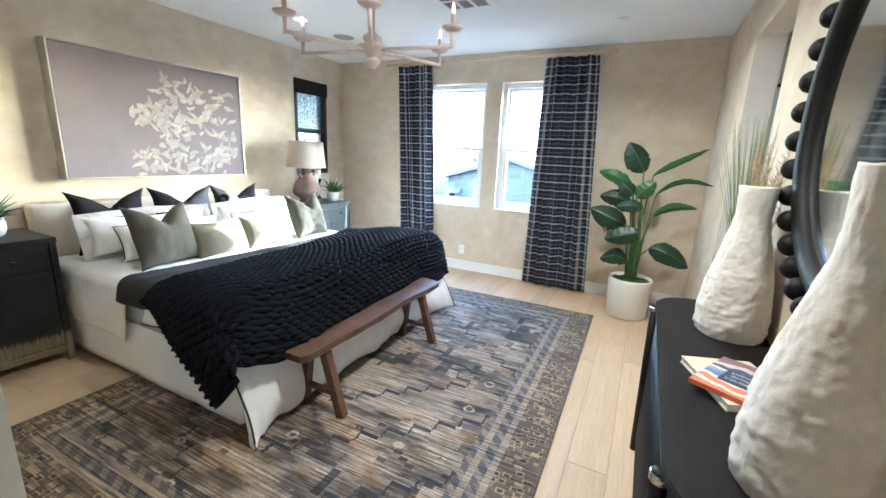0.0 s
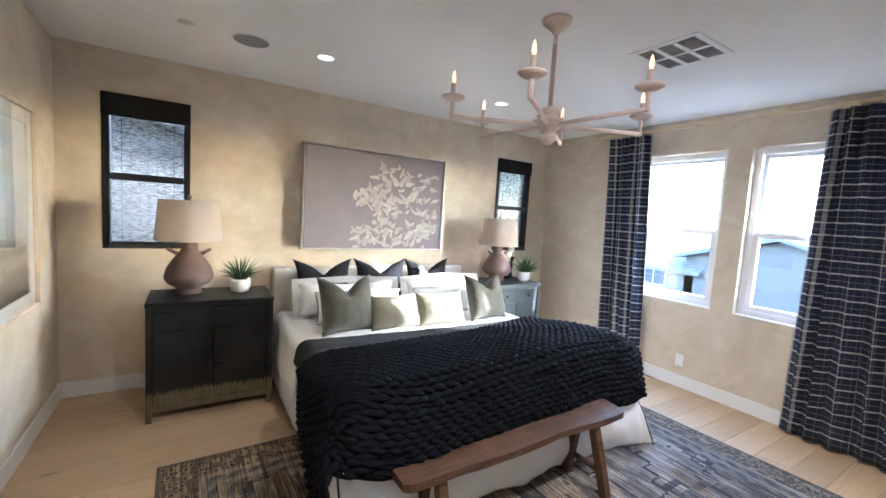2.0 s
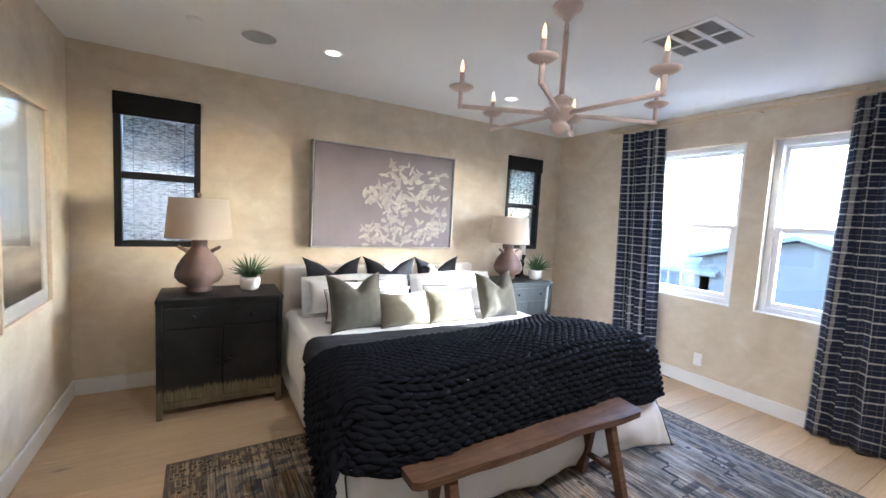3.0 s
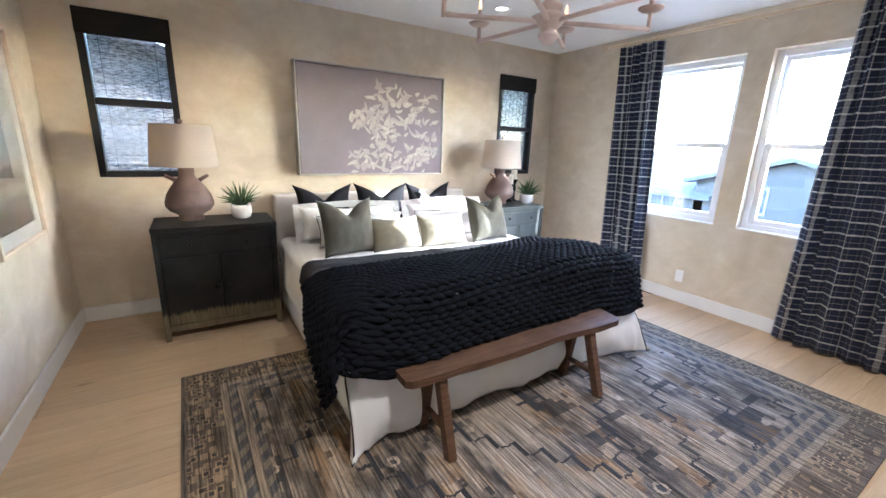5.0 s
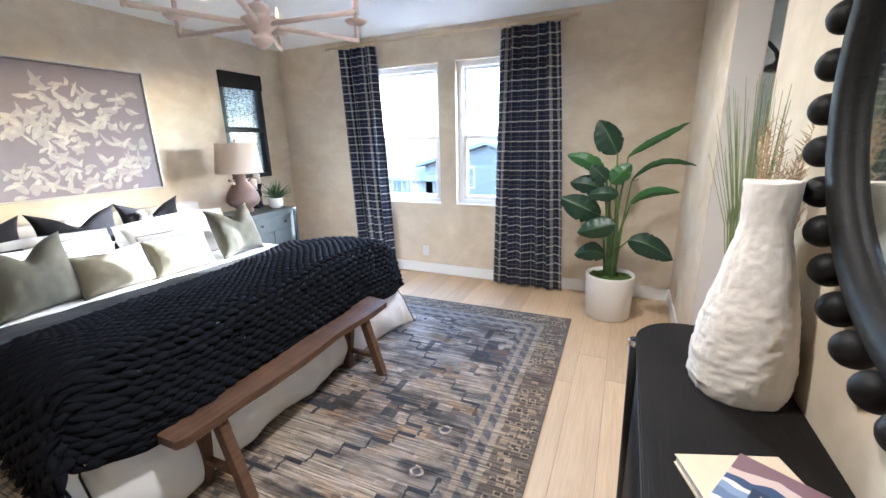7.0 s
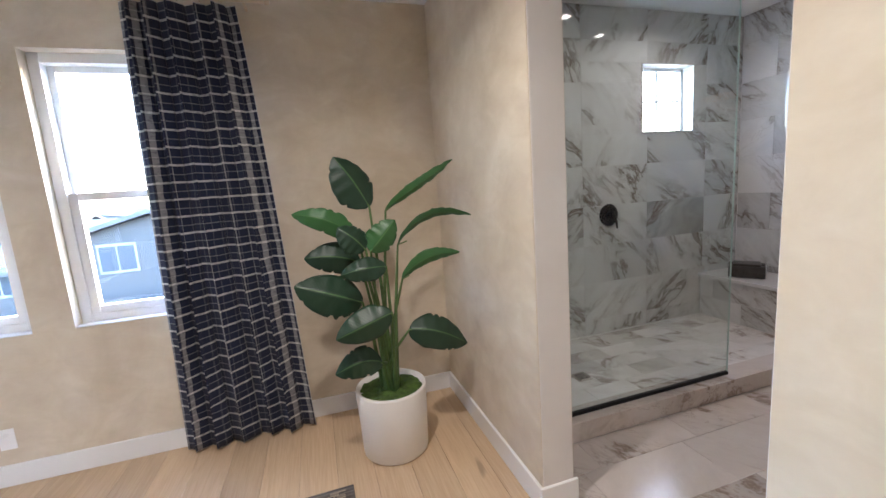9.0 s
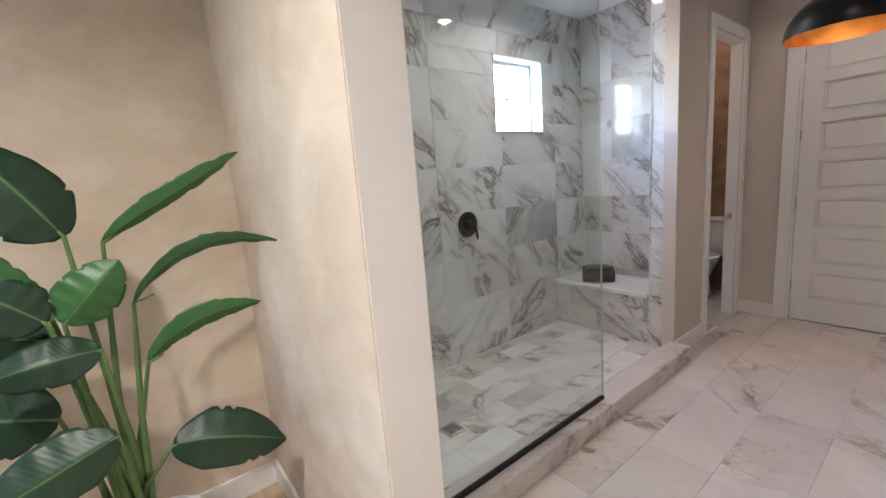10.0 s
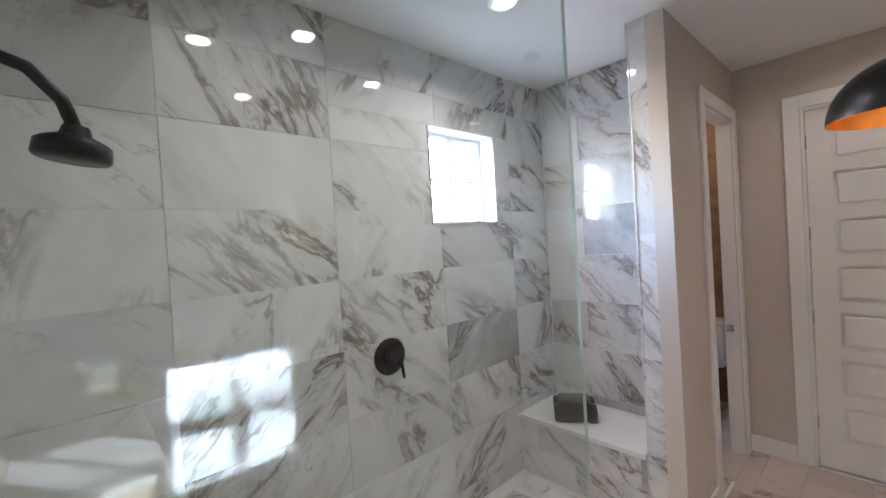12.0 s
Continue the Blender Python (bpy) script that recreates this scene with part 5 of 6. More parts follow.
part("underpainting", soft, simple("thin_grey_wash", (0.36, 0.325, 0.33), 0.85, vary=0.12, scale=20), art, "thin greyish wash strokes")["kind"] = "stuff"
for z, ya, yb, n in rows:
    n = round(n * 0.62)
    for i in range(n):
        y = ya + (yb - ya) * (i + rnd.uniform(0.1, 0.9)) / n
        dab(bm, y, z + rnd.uniform(-0.035, 0.035), rnd.uniform(0.05, 0.125), rnd.uniform(0.010, 0.022), rnd.choice((0.35, 0.6, 0.2, 0.9, 1.2, -0.25, 2.5)) + rnd.uniform(-0.3, 0.3), rnd.uniform(-0.8, 0.8), 0.0954 + rnd.uniform(0, 0.0006))
tagged(part("impasto", bm, M_PAINT, art, "cream paint strokes"), kind="stuff")

pr = thing("framed_print", "seascape print in a pale maple frame with white mat", "picture", (-2.83, Y0 + 0.002, 0.815))
part("frame", ring_frame(-0.365, 0.365, 0, 1.16, 0.022, 0, 0.038), M_LIGHTFRAME, pr, "pale maple frame")
part("mat_board", ring_frame(-0.343, 0.343, 0.022, 1.138, 0.075, 0.006, 0.016, 0.0), M_PAPER, pr, "white mat")
part("print", box(-0.27, 0.004, -0.495, 0.27, 0.008, 0.495), M_LAND, pr, "washed seascape", m=pose(0, 0, 0.58))
part("glazing", box(-0.343, 0.022, 0.022, 0.343, 0.024, 1.138), M_GLASS, pr).visible_shadow = False

# ---- bedroom: chandelier ----
CX, CY = -1.436, 2.315
ch = thing("chandelier", "pink-grey plaster chandelier with six candle arms", "chandelier", (CX, CY, 1.9))
part("canopy", lathe([(0, 0.65), (0.075, 0.65), (0.072, 0.635), (0.03, 0.60), (0.012, 0.575), (0, 0.572)], 28), M_CHAND, ch, "", True)
part("chain", tube([(0.0 + 0.011 * math.cos(a), 0, 0.548 + 0.026 * math.sin(a)) for a in [2 * math.pi * k / 16 for k in range(16)]], 0.0035, 6, closed=True), M_CHAND, ch, "", True)
part("stem", tube([(0, 0, 0.525), (0, 0, 0.2)], 0.013, 12), M_CHAND, ch, "", True)
part("hub", lathe([(0, 0.215), (0.02, 0.214), (0.052, 0.195), (0.058, 0.178), (0.045, 0.165), (0.05, 0.155), (0.085, 0.14), (0.083, 0.128), (0.04, 0.085), (0.028, 0.075), (0.05, 0.062), (0.052, 0.052), (0.02, 0.018), (0, 0.012)], 28), M_CHAND, ch, "turned plaster hub", True)
ARM, A0 = 0.517, 5.3
for k in range(6):
    a = radians(A0 + 60 * k)
    c, s = math.cos(a), math.sin(a)
    arm = part("arm", tube([(0.06 * c, 0.06 * s, 0.118), (ARM * c, ARM * s, 0.118)], 0.0115, 8), M_CHAND, ch, "", True)
    tube_b = tube([(ARM * c, ARM * s, 0.107), (ARM * c, ARM * s, 0.205)], 0.0115, 8)
    part("upright", tube_b, M_CHAND, arm, "", True)
    part("dish", lathe([(0, 0.224), (0.012, 0.224), (0.042, 0.232), (0.060, 0.245), (0.060, 0.25), (0.02, 0.247), (0, 0.247)], 24, m=pose(ARM * c, ARM * s, -0.034)), M_CHAND, arm, "", True)
    part("candle_sleeve", lathe([(0, 0.245), (0.0125, 0.245), (0.0125, 0.315), (0, 0.315)], 12, m=pose(ARM * c, ARM * s, -0.034)), M_CHAND, arm, "", True)
    part("bulb", lathe([(0, 0.315), (0.007, 0.318), (0.0105, 0.333), (0.008, 0.354), (0.003, 0.374), (0, 0.378)], 12, m=pose(ARM * c, ARM * s, -0.034)), M_FLAME, arm, "glowing flame bulb", True)

# ---- bedroom: ceiling fittings ----
def downlight(x, y, z, watts, group, warm=(1.0, 0.84, 0.66)):
    t = thing("downlight", "lit recessed round ceiling downlight", "ceiling light", (x, y, z), group=group)
    part("trim", lathe([(0.052, 0.0), (0.052, -0.003), (0.075, -0.004), (0.078, 0.0)], 32), M_TRIM, t, "white trim ring", True)
    part("lens", lathe([(0, -0.0015), (0.052, -0.0015)], 32), M_DOWN, t, "glowing lens")
    lamp("downlight_beam", "AREA", watts, warm, look((x, y, z - 0.006), (x, y, 0)), 0.1, 150)


DOWN_W = 0.038
# the two at x -0.25 are unseen, added to brighten the east side
for x, y, wt in ((-2.81, 1.51, DOWN_W), (-2.83, 3.12, DOWN_W), (-0.25, 1.51, 0.56), (-0.25, 3.12, 0.50)):
    downlight(x, y, CEIL, wt, "bedroom downlights")
for x, y in ((-2.85, 1.045), (-2.82, 3.70)):
    t = thing("ceiling_speaker", "round flush grey ceiling speaker", "speaker", (x, y, CEIL), group="ceiling speakers")
    part("grille", lathe([(0, -0.005), (0.10, -0.005), (0.104, -0.003)], 40), simple("speaker_mesh", (0.34, 0.34, 0.34), 0.7, fine=400, bump=0.6) if x == -2.85 else bpy.data.materials["speaker_mesh"], t)
    part("rim", lathe([(0.104, 0), (0.104, -0.006), (0.112, -0.005), (0.113, 0)], 40), M_TRIM, t, "", True)
for x, y in ((-2.82, 0.69), (-0.187, 3.97)):
    t = thing("smoke_detector", "small round white sprinkler cap on the ceiling", "smoke detector", (x, y, CEIL), group="ceiling caps")
    part("cap", lathe([(0, -0.012), (0.036, -0.012), (0.042, -0.006), (0.043, 0)], 24), M_TRIM, t, "", True)
vent = thing("air_vent", "white louvred return-air grille in the ceiling", "vent", (-1.256, 3.16, CEIL))
part("backing", box(-0.17, -0.175, -0.002, 0.17, 0.175, -0.001), M_VENTDARK, vent)
bm = ring_frame(-0.2, 0.2, -0.205, 0.205, 0.038, -0.008, 0.0)
bmesh.ops.rotate(bm, cent=(0, 0, 0), matrix=Matrix.Rotation(radians(-90), 3, "X"), verts=bm.verts[:])
bmesh.ops.translate(bm, vec=(0, 0, -0.006), verts=bm.verts[:])
part("frame", bm, M_TRIM, vent)
for x in (-0.056, 0.056):
    part("divider", box(x - 0.012, -0.175, -0.010, x + 0.012, 0.175, -0.002), M_TRIM, vent)
part("divider", box(-0.17, -0.009, -0.0095, 0.17, 0.009, -0.0025), M_TRIM, vent)
grey = simple("grey_vane", (0.42, 0.42, 0.42), 0.5)
for k in range(24):
    y = -0.168 + k * 0.0146
    part("slat", box(-0.168, y, -0.0065, 0.168, y + 0.0025, -0.0025, m=None), grey, vent)
t = thing("outlet", "white double socket plate on the window wall", "outlet", (-1.82, Y1, 0.26))
part("plate", box(-0.036, -0.006, -0.058, 0.036, 0.0, 0.058, 0.003), M_TRIM, t)
for z in (-0.02, 0.02):
    part("socket", lathe([(0, 0.0075), (0.014, 0.0075), (0.0155, 0.006)], 16, m=pose(0, 0, z, 90, 0, 0)), M_CERAMIC, t)

# ---- bedroom: console and what stands on it ----
CON = (0.47, 1.60, 0.0)
con = thing("console_table", "black-stained sideboard with rounded ends", "sideboard", CON)


def rounded_slab(hx, hy, r, z0, z1, bev=0.004, n=10):
    """A slab whose two front corners (towards -x) are rounded."""
    bm = bmesh.new()
    pts = [(hx, -hy), (hx, hy)]
    pts += [(-hx + r - r * math.sin(a), hy - r + r * math.cos(a)) for a in [math.pi / 2 * k / n for k in range(n + 1)]]
    pts += [(-hx + r - r * math.cos(a), -hy + r - r * math.sin(a)) for a in [math.pi / 2 * k / n for k in range(n + 1)]]
    f = bm.faces.new([bm.verts.new((x, y, z0)) for x, y in pts])
    r2 = bmesh.ops.extrude_face_region(bm, geom=[f])
    bmesh.ops.translate(bm, vec=(0, 0, z1 - z0), verts=[v for v in r2["geom"] if isinstance(v, bmesh.types.BMVert)])
    bmesh.ops.recalc_face_normals(bm, faces=bm.faces[:])
    if bev:
        bmesh.ops.bevel(bm, geom=[e for e in bm.edges if abs(e.verts[0].co.z - e.verts[1].co.z) < 1e-6], offset=bev, segments=2, affect="EDGES")
    return bm


part("tabletop", rounded_slab(0.186, 0.735, 0.17, 0.775, 0.80), M_BLACKWOOD, con, "smooth black top with rounded corners")
part("body", rounded_slab(0.165, 0.66, 0.13, 0.12, 0.775, 0), M_BLACKWOOD, con)
for k in range(30):
    y = -0.50 + 1.0 * k / 29
    part("flute", lathe([(0, 0.13), (0.013, 0.13), (0.013, 0.765), (0, 0.765)], 8, m=pose(-0.164, y, 0)), M_BLACKWOOD, con, "", True)
for y in (-0.56, 0.60):
    leg = part("leg", tube([(-0.17, y, 0.0), (-0.185, y, 0.772)], 0.019, 14), M_BLACKWOOD, con, "slim round black leg", True)
    part("cap", lathe([(0, 0.748), (0.0215, 0.748), (0.0215, 0.768), (0, 0.768)], 14, m=pose(-0.185, y, 0)), M_CHROME, leg, "nickel cap", True)
for y in (-0.56, 0.60):
    part("leg", tube([(0.15, y, 0.0), (0.15, y, 0.13)], 0.019, 14), M_BLACKWOOD, con, "", True)


def plaster_vase(loc, h, r, neck, label, seed):
    t = thing("plaster_vase", label, "vase", loc, group="rough plaster vases")
    n, m = 84, 110
    bm = bmesh.new()
    rings = []
    for j in range(m + 1):
        f = j / m
        stops = [(0, 0.93), (0.06, 1.0), (0.2, 0.99), (0.4, 0.86), (0.6, 0.66), (0.74, 0.5), (0.82, 0.46), (1.0, 0.5)]
        for (p, a0), (q, b0) in zip(stops, stops[1:]):
            if p <= f <= q:
                s = (f - p) / (q - p)
                base = r * (a0 + (b0 - a0) * s) * (neck / (0.5 * r) if f > 0.74 else 1 + (neck / (0.5 * r) - 1) * (f / 0.74) ** 3)
        ring = []
        for i in range(n):
            a = 2 * math.pi * i / n
            p = Vector((math.cos(a) * 3, math.sin(a) * 3, f * 7 + seed))
            lump = 0.045 * noise.noise(p * 0.7) + 0.04 * abs(noise.noise(Vector((p.x, p.y, p.z * 1.2)) * 1.3)) + 0.010 * noise.noise(Vector((p.x * 1.1, p.y * 1.1, f * 34 + seed))) + 0.045 * max(0.0, noise.noise(Vector((p.x * 1.6, p.y * 1.6, f * 24 + seed)))) + 0.025 * noise.noise(p * 6)
            rr = base * (1 + lump)
            ring.append(bm.verts.new((rr * math.cos(a), rr * math.sin(a), h * f + (0.006 * noise.noise((a, 3, seed)) if j == m else 0))))
        rings.append(ring)
    inner = [bm.verts.new((v.co.x * 0.8, v.co.y * 0.8, v.co.z)) for v in rings[-1]]
    deep = [bm.verts.new((v.co.x * 0.8, v.co.y * 0.8, v.co.z - 0.12)) for v in rings[-1]]
    rings += [inner, deep]
    for a, b in zip(rings, rings[1:]):
        for i in range(n):
            bm.faces.new((a[i], a[(i + 1) % n], b[(i + 1) % n], b[i]))
    bm.faces.new(rings[0][::-1])
    bm.faces.new(deep)
    part("body", bm, M_PLASTER, t, "", True)


plaster_vase((0.528, 1.945, 0.80), 0.56, 0.116, 0.058, "rough hand-modelled white plaster vase on the sideboard", 1.0)
plaster_vase((0.525, 1.075, 0.80), 0.64, 0.118, 0.045, "taller rough white plaster vase on the sideboard", 9.0)


def grasses(name, loc, n, h, spread, mat, head, label, lean=(0, 0)):
    t = thing(name, label, "dried grass", loc)
    part("pot", lathe([(0, 0), (0.045, 0), (0.055, 0.02), (0.058, 0.16), (0.05, 0.17), (0.045, 0.16), (0, 0.15)], 24), M_BLACK, t, "small dark pot", True)
    rnd = random.Random(n)
    bm = bmesh.new()
    heads = bmesh.new()
    for k in range(n):
        a, s = rnd.uniform(0, 6.283), rnd.uniform(0.2, 1) * spread
        hh = h * rnd.uniform(0.7, 1)
        tip = Vector((math.cos(a) * s + lean[0], math.sin(a) * s + lean[1], hh))
        if loc[0] + tip.x > X1 - 0.03:
            tip.x = X1 - 0.03 - loc[0]
        p0 = Vector((math.cos(a) * 0.02, math.sin(a) * 0.02, 0.14))
        mid = p0.lerp(tip, 0.55)
        mid.x, mid.y = p0.x + (tip.x - p0.x) * 0.35, p0.y + (tip.y - p0.y) * 0.35
        tube([p0, mid, tip], [0.002, 0.0017, 0.0006], 4, bm=bm)
        if head and k % 2 == 0:
            d = (tip - mid).normalized()
            for q in range(26):
                b = tip - d * (0.18 * q / 26) + Vector((0, 0, 0.02))
                o = Vector((rnd.uniform(-1, 1), rnd.uniform(-1, 1), 0.8)) * 0.02
                if loc[0] + b.x + o.x < X1 - 0.01:
                    tube([b, b + o], [0.0018, 0.0005], 3, bm=heads)
    part("blades", bm, mat, t)["kind"] = "stuff"
    if head:
        part("plumes", heads, M_PAMPAS, t, "tan feathery plumes")["kind"] = "stuff"
    else:
        heads.free()


grasses("grass_arrangement", (0.55, 2.19, 0.80), 75, 0.84, 0.10, M_GRASS, False, "tall green grass in a dark pot on the sideboard", (-0.02, 0.04))
grasses("pampas_arrangement", (0.58, 2.075, 0.80), 44, 0.68, 0.07, M_PAMPAS, True, "tan pampas plumes in a dark pot on the sideboard")

bk = thing("book", "pale cloth book lying on the sideboard", "book", (0.49, 1.485, 0.80), rz=20, group="books on the sideboard")
part("pages", box(-0.10, -0.13, 0.003, 0.10, 0.13, 0.019), M_PAPER, bk)
bm = box(-0.103, -0.133, 0.0, 0.103, 0.133, 0.003)
box(-0.103, -0.133, 0.019, 0.103, 0.133, 0.022, bm=bm)
part("cover", bm, simple("tan_book_cloth", (0.62, 0.52, 0.37), 0.7), bk, "tan cloth boards")
bk = thing("book", "paperback with wavy blue, orange and cream stripes", "book", (0.485, 1.462, 0.822), rz=-28, group="books on the sideboard")
k = Mat("wavy_striped_cover")
sep = k.node("SeparateXYZ")
k.link(k.node("TexCoord").outputs["Object"], sep.inputs[0])
wob = k.noise(k.coords("Object", (5, 3, 1)), 2.0, 2)
s = k.math("ADD", k.math("MULTIPLY", sep.outputs["Y"], 4.3), k.math("ADD", k.math("MULTIPLY", wob, 0.35), 0.34))
k.set(Base_Color=k.ramp(s, [(0.0, (0.62, 0.16, 0.07)), (0.10, (0.70, 0.64, 0.56)), (0.17, (0.62, 0.19, 0.10)), (0.28, (0.72, 0.68, 0.60)), (0.34, (0.13, 0.18, 0.30)), (0.47, (0.22, 0.30, 0.44)),
                            (0.58, (0.72, 0.66, 0.58)), (0.64, (0.05, 0.08, 0.16)), (0.74, (0.58, 0.46, 0.42)), (0.85, (0.20, 0.12, 0.14))], "CONSTANT"), Roughness=0.35)
part("cover", box(-0.085, -0.12, 0.0, 0.085, 0.12, 0.016, 0.002), k.m, bk, "wavy striped glossy cover")
part("title_panel", box(-0.04, -0.055, 0.016, 0.04, 0.035, 0.0166), simple("navy_ink", (0.03, 0.045, 0.09), 0.4), bk, "navy title panel")
for i, line in enumerate(("LIVING", "WITH", "COLOR")):
    cu = bpy.data.curves.new("title", "FONT")
    cu.body, cu.size, cu.align_x, cu.extrude = line, 0.017, "CENTER", 0.0002
    tmp = new("title", cu)
    tm = bpy.data.meshes.new_from_object(tmp.evaluated_get(bpy.context.evaluated_depsgraph_get()))
    bpy.data.objects.remove(tmp)
    tm.materials.clear()
    tm.materials.append(M_PAPER)
    ob = new("title", tm)
    ob.parent = bk
    ob.matrix_basis = pose(0, 0.012 - 0.024 * i, 0.0172)

mi = thing("round_mirror", "large round black mirror edged with wooden balls", "mirror", (X1, 1.43, 1.62))
part("mirror_glass", lathe([(0, 0.022), (0.50, 0.022)], 72, m=pose(0, 0, 0, 0, -90, 0)), M_MIRROR, mi)
prof = [(0.488, 0.0), (0.488, 0.03), (0.50, 0.05), (0.53, 0.056), (0.556, 0.045), (0.562, 0.0)]
part("frame", lathe(prof, 80, m=pose(0, 0, 0, 0, -90, 0)), M_BLACKWOOD, mi, "thick black turned frame", True)
bmb = bmesh.new()
bmesh.ops.create_uvsphere(bmb, u_segments=18, v_segments=12, radius=0.037)
ball = part("ball", bmb, M_BLACKWOOD, mi, "", True, m=pose(-0.037, 0.597, 0))
NB = 38
for k in range(1, NB):
    a = 2 * math.pi * k / NB
    o = new("ball", ball.data)
    o.parent = mi
    o.matrix_basis = pose(-0.037, 0.597 * math.cos(a), 0.597 * math.sin(a))

# ---- bedroom: the plant ----
pl = thing("potted_plant", "tall bird-of-paradise plant in a white cylinder pot", "plant", (0.155, 4.21, 0))
part("pot", lathe([(0, 0), (0.168, 0), (0.178, 0.01), (0.192, 0.36), (0.19, 0.372), (0.178, 0.372), (0.172, 0.34), (0, 0.335)], 48), M_POT, pl, "matt white tapered pot", True)
bm = bmesh.new()
rnd = random.Random(4)
lumps = []
for i in range(13):
    for j in range(40):
        r, a = 0.172 * i / 12, 6.2832 * j / 40
        lumps.append(bm.verts.new((r * math.cos(a), r * math.sin(a), 0.345 + 0.018 * noise.noise((r * 25 * math.cos(a), r * 25 * math.sin(a), 0)) + 0.02 * (1 - r / 0.172))))
for i in range(12):
    for j in range(40):
        j2 = (j + 1) % 40
        bm.faces.new((lumps[i * 40 + j], lumps[(i + 1) * 40 + j], lumps[(i + 1) * 40 + j2], lumps[i * 40 + j2]))
part("moss", bm, M_MOSS, pl, "green moss", True)


def leaf_bm(base, tip, width, droop, roll, seed, arch=0.0):
    """A paddle leaf from base to tip, folded along its midrib, with a ragged edge."""
    base, tip = Vector(base), Vector(tip)
    d = tip - base
    l = d.length
    t = d.normalized()
    face = Vector((0.25, -1, 0.35)).normalized()
    side_v = t.cross(face).normalized()
    side_v = Matrix.Rotation(radians(roll), 3, t) @ side_v
    up = side_v.cross(t).normalized()

    def fn(u, v):
        s = v
        w = width * min(1, (s + 0.012) / 0.30) ** 0.5 * max(0.015, 1 - max(0.0, (s - 0.36) / 0.64) ** 2.2) ** 0.75
        q = 2 * u - 1
        w *= 1 - (0.13 if noise.noise((s * 14, (q > 0) * 3.0, seed)) > 0.33 and abs(q) > 0.8 else 0)
        c = base + t * (l * s) + up * (droop * math.sin(math.pi * s)) + Vector((0, 0, arch * math.sin(math.pi * s ** 0.8) - 0.25 * abs(droop) * s * s))
        return c + side_v * (q * w / 2) + up * (-0.2 * w * abs(q) + 0.003 * math.sin(s * 31 + seed) * abs(q))

    return sheet(fn, 12, 30, uv=lambda u, v: (2 * u - 1, v), layer="leaf", thick=0.0016)


LEAVES = [((-0.024, 0.0, 1.346), (-0.175, 0.0, 1.606), 0.217, 0.02, 0, 0.00),
          ((0.054, -0.02, 1.319), (0.435, -0.02, 1.573), 0.063, 0.05, 35, 0.03),
          ((-0.096, 0.02, 1.183), (-0.401, 0.02, 1.349), 0.125, 0.05, -15, 0.03),
          ((-0.078, -0.13, 1.145), (-0.199, -0.13, 1.267), 0.146, 0.02, 0, 0.00),
          ((-0.051, -0.1, 1.129), (0.082, -0.1, 1.278), 0.144, 0.02, 0, 0.00),
          ((0.094, -0.06, 1.141), (0.513, -0.06, 1.266), 0.057, 0.03, 40, 0.10),
          ((0.099, -0.08, 0.965), (0.422, -0.08, 1.077), 0.082, 0.03, 30, 0.06),
          ((-0.093, 0.03, 1.054), (-0.368, 0.03, 1.117), 0.165, 0.02, -8, 0.02),
          ((0.01, -0.15, 1.055), (-0.209, -0.15, 1.045), 0.123, 0.03, 5, 0.00),
          ((-0.111, -0.05, 0.865), (-0.427, -0.05, 0.997), 0.220, 0.02, 0, 0.00),
          ((0.01, -0.2, 0.833), (-0.264, -0.2, 0.748), 0.165, 0.02, 0, 0.00),
          ((-0.049, -0.12, 0.555), (-0.284, -0.12, 0.547), 0.156, 0.03, 0, 0.03),
          ((0.115, -0.07, 0.686), (0.435, -0.07, 0.561), 0.186, 0.04, 0, 0.02)]
for i, (b, tp, w, dr, ro, arch) in enumerate(LEAVES):
    part("leaf", leaf_bm(b, tp, w, dr, ro, i * 1.7, arch), M_LEAF, pl, "", True)
    a = 2.4 * i
    foot = Vector((0.05 * math.cos(a) * (0.4 + 0.05 * i), 0.05 * math.sin(a), 0.345))
    b = Vector(b)
    c1 = foot.lerp(b, 0.5) + Vector((0, 0, 0.06))
    c1.x = foot.x * 0.55 + b.x * 0.45
    part("stem", tube([foot, foot.lerp(c1, 0.5), c1, b.lerp(c1, 0.4), b, b + (Vector(tp) - b) * 0.12], [0.014, 0.011, 0.0085, 0.007, 0.0055, 0.003], 8), M_STEM, pl, "", True)

# ---- bathroom: shower ----
cur = thing("shower_curb", "low marble curb in front of the shower", "curb", (2.07, 3.905, 0))
part("slab", box(-1.22, -0.075, 0.0, 1.215, 0.075, 0.115, 0.004), M_MARBLEF, cur)
gp = thing("shower_screen", "fixed clear glass shower panel with a black bottom channel", "shower screen", (1.545, 3.9, 0.115))
pane = part("glass_panel", box(-0.69, -0.005, 0.012, 0.70, 0.005, 2.5), M_SHOWERGLASS, gp, "clear glass panel")
part("channel", box(-0.69, -0.011, 0.0, 0.70, 0.011, 0.02, 0.002), M_BLACK, gp, "black channel")
edge = Mat("green_glass_edge")
edge.set(Base_Color=(0.55, 0.66, 0.63), Roughness=0.1)
part("polished_edge", box(0.7002, -0.005, 0.012, 0.7012, 0.005, 2.5), edge.m, gp, "pale green polished edge")

VX, VZ = 2.236, 1.085
va = thing("shower_valve", "round matt black shower mixer on the marble", "shower valve", (VX, BATH_N - 0.004, VZ))
part("plate", lathe([(0, 0.0), (0.092, 0.0), (0.094, 0.008), (0.09, 0.012), (0, 0.013)], 44, m=pose(0, 0, 0, 90, 0, 0)), M_BLACK, va, "", True)
part("knob", lathe([(0, 0.012), (0.033, 0.012), (0.031, 0.05), (0.027, 0.054), (0, 0.055)], 28, m=pose(0, 0, 0, 90, 0, 0)), M_BLACK, va, "", True)
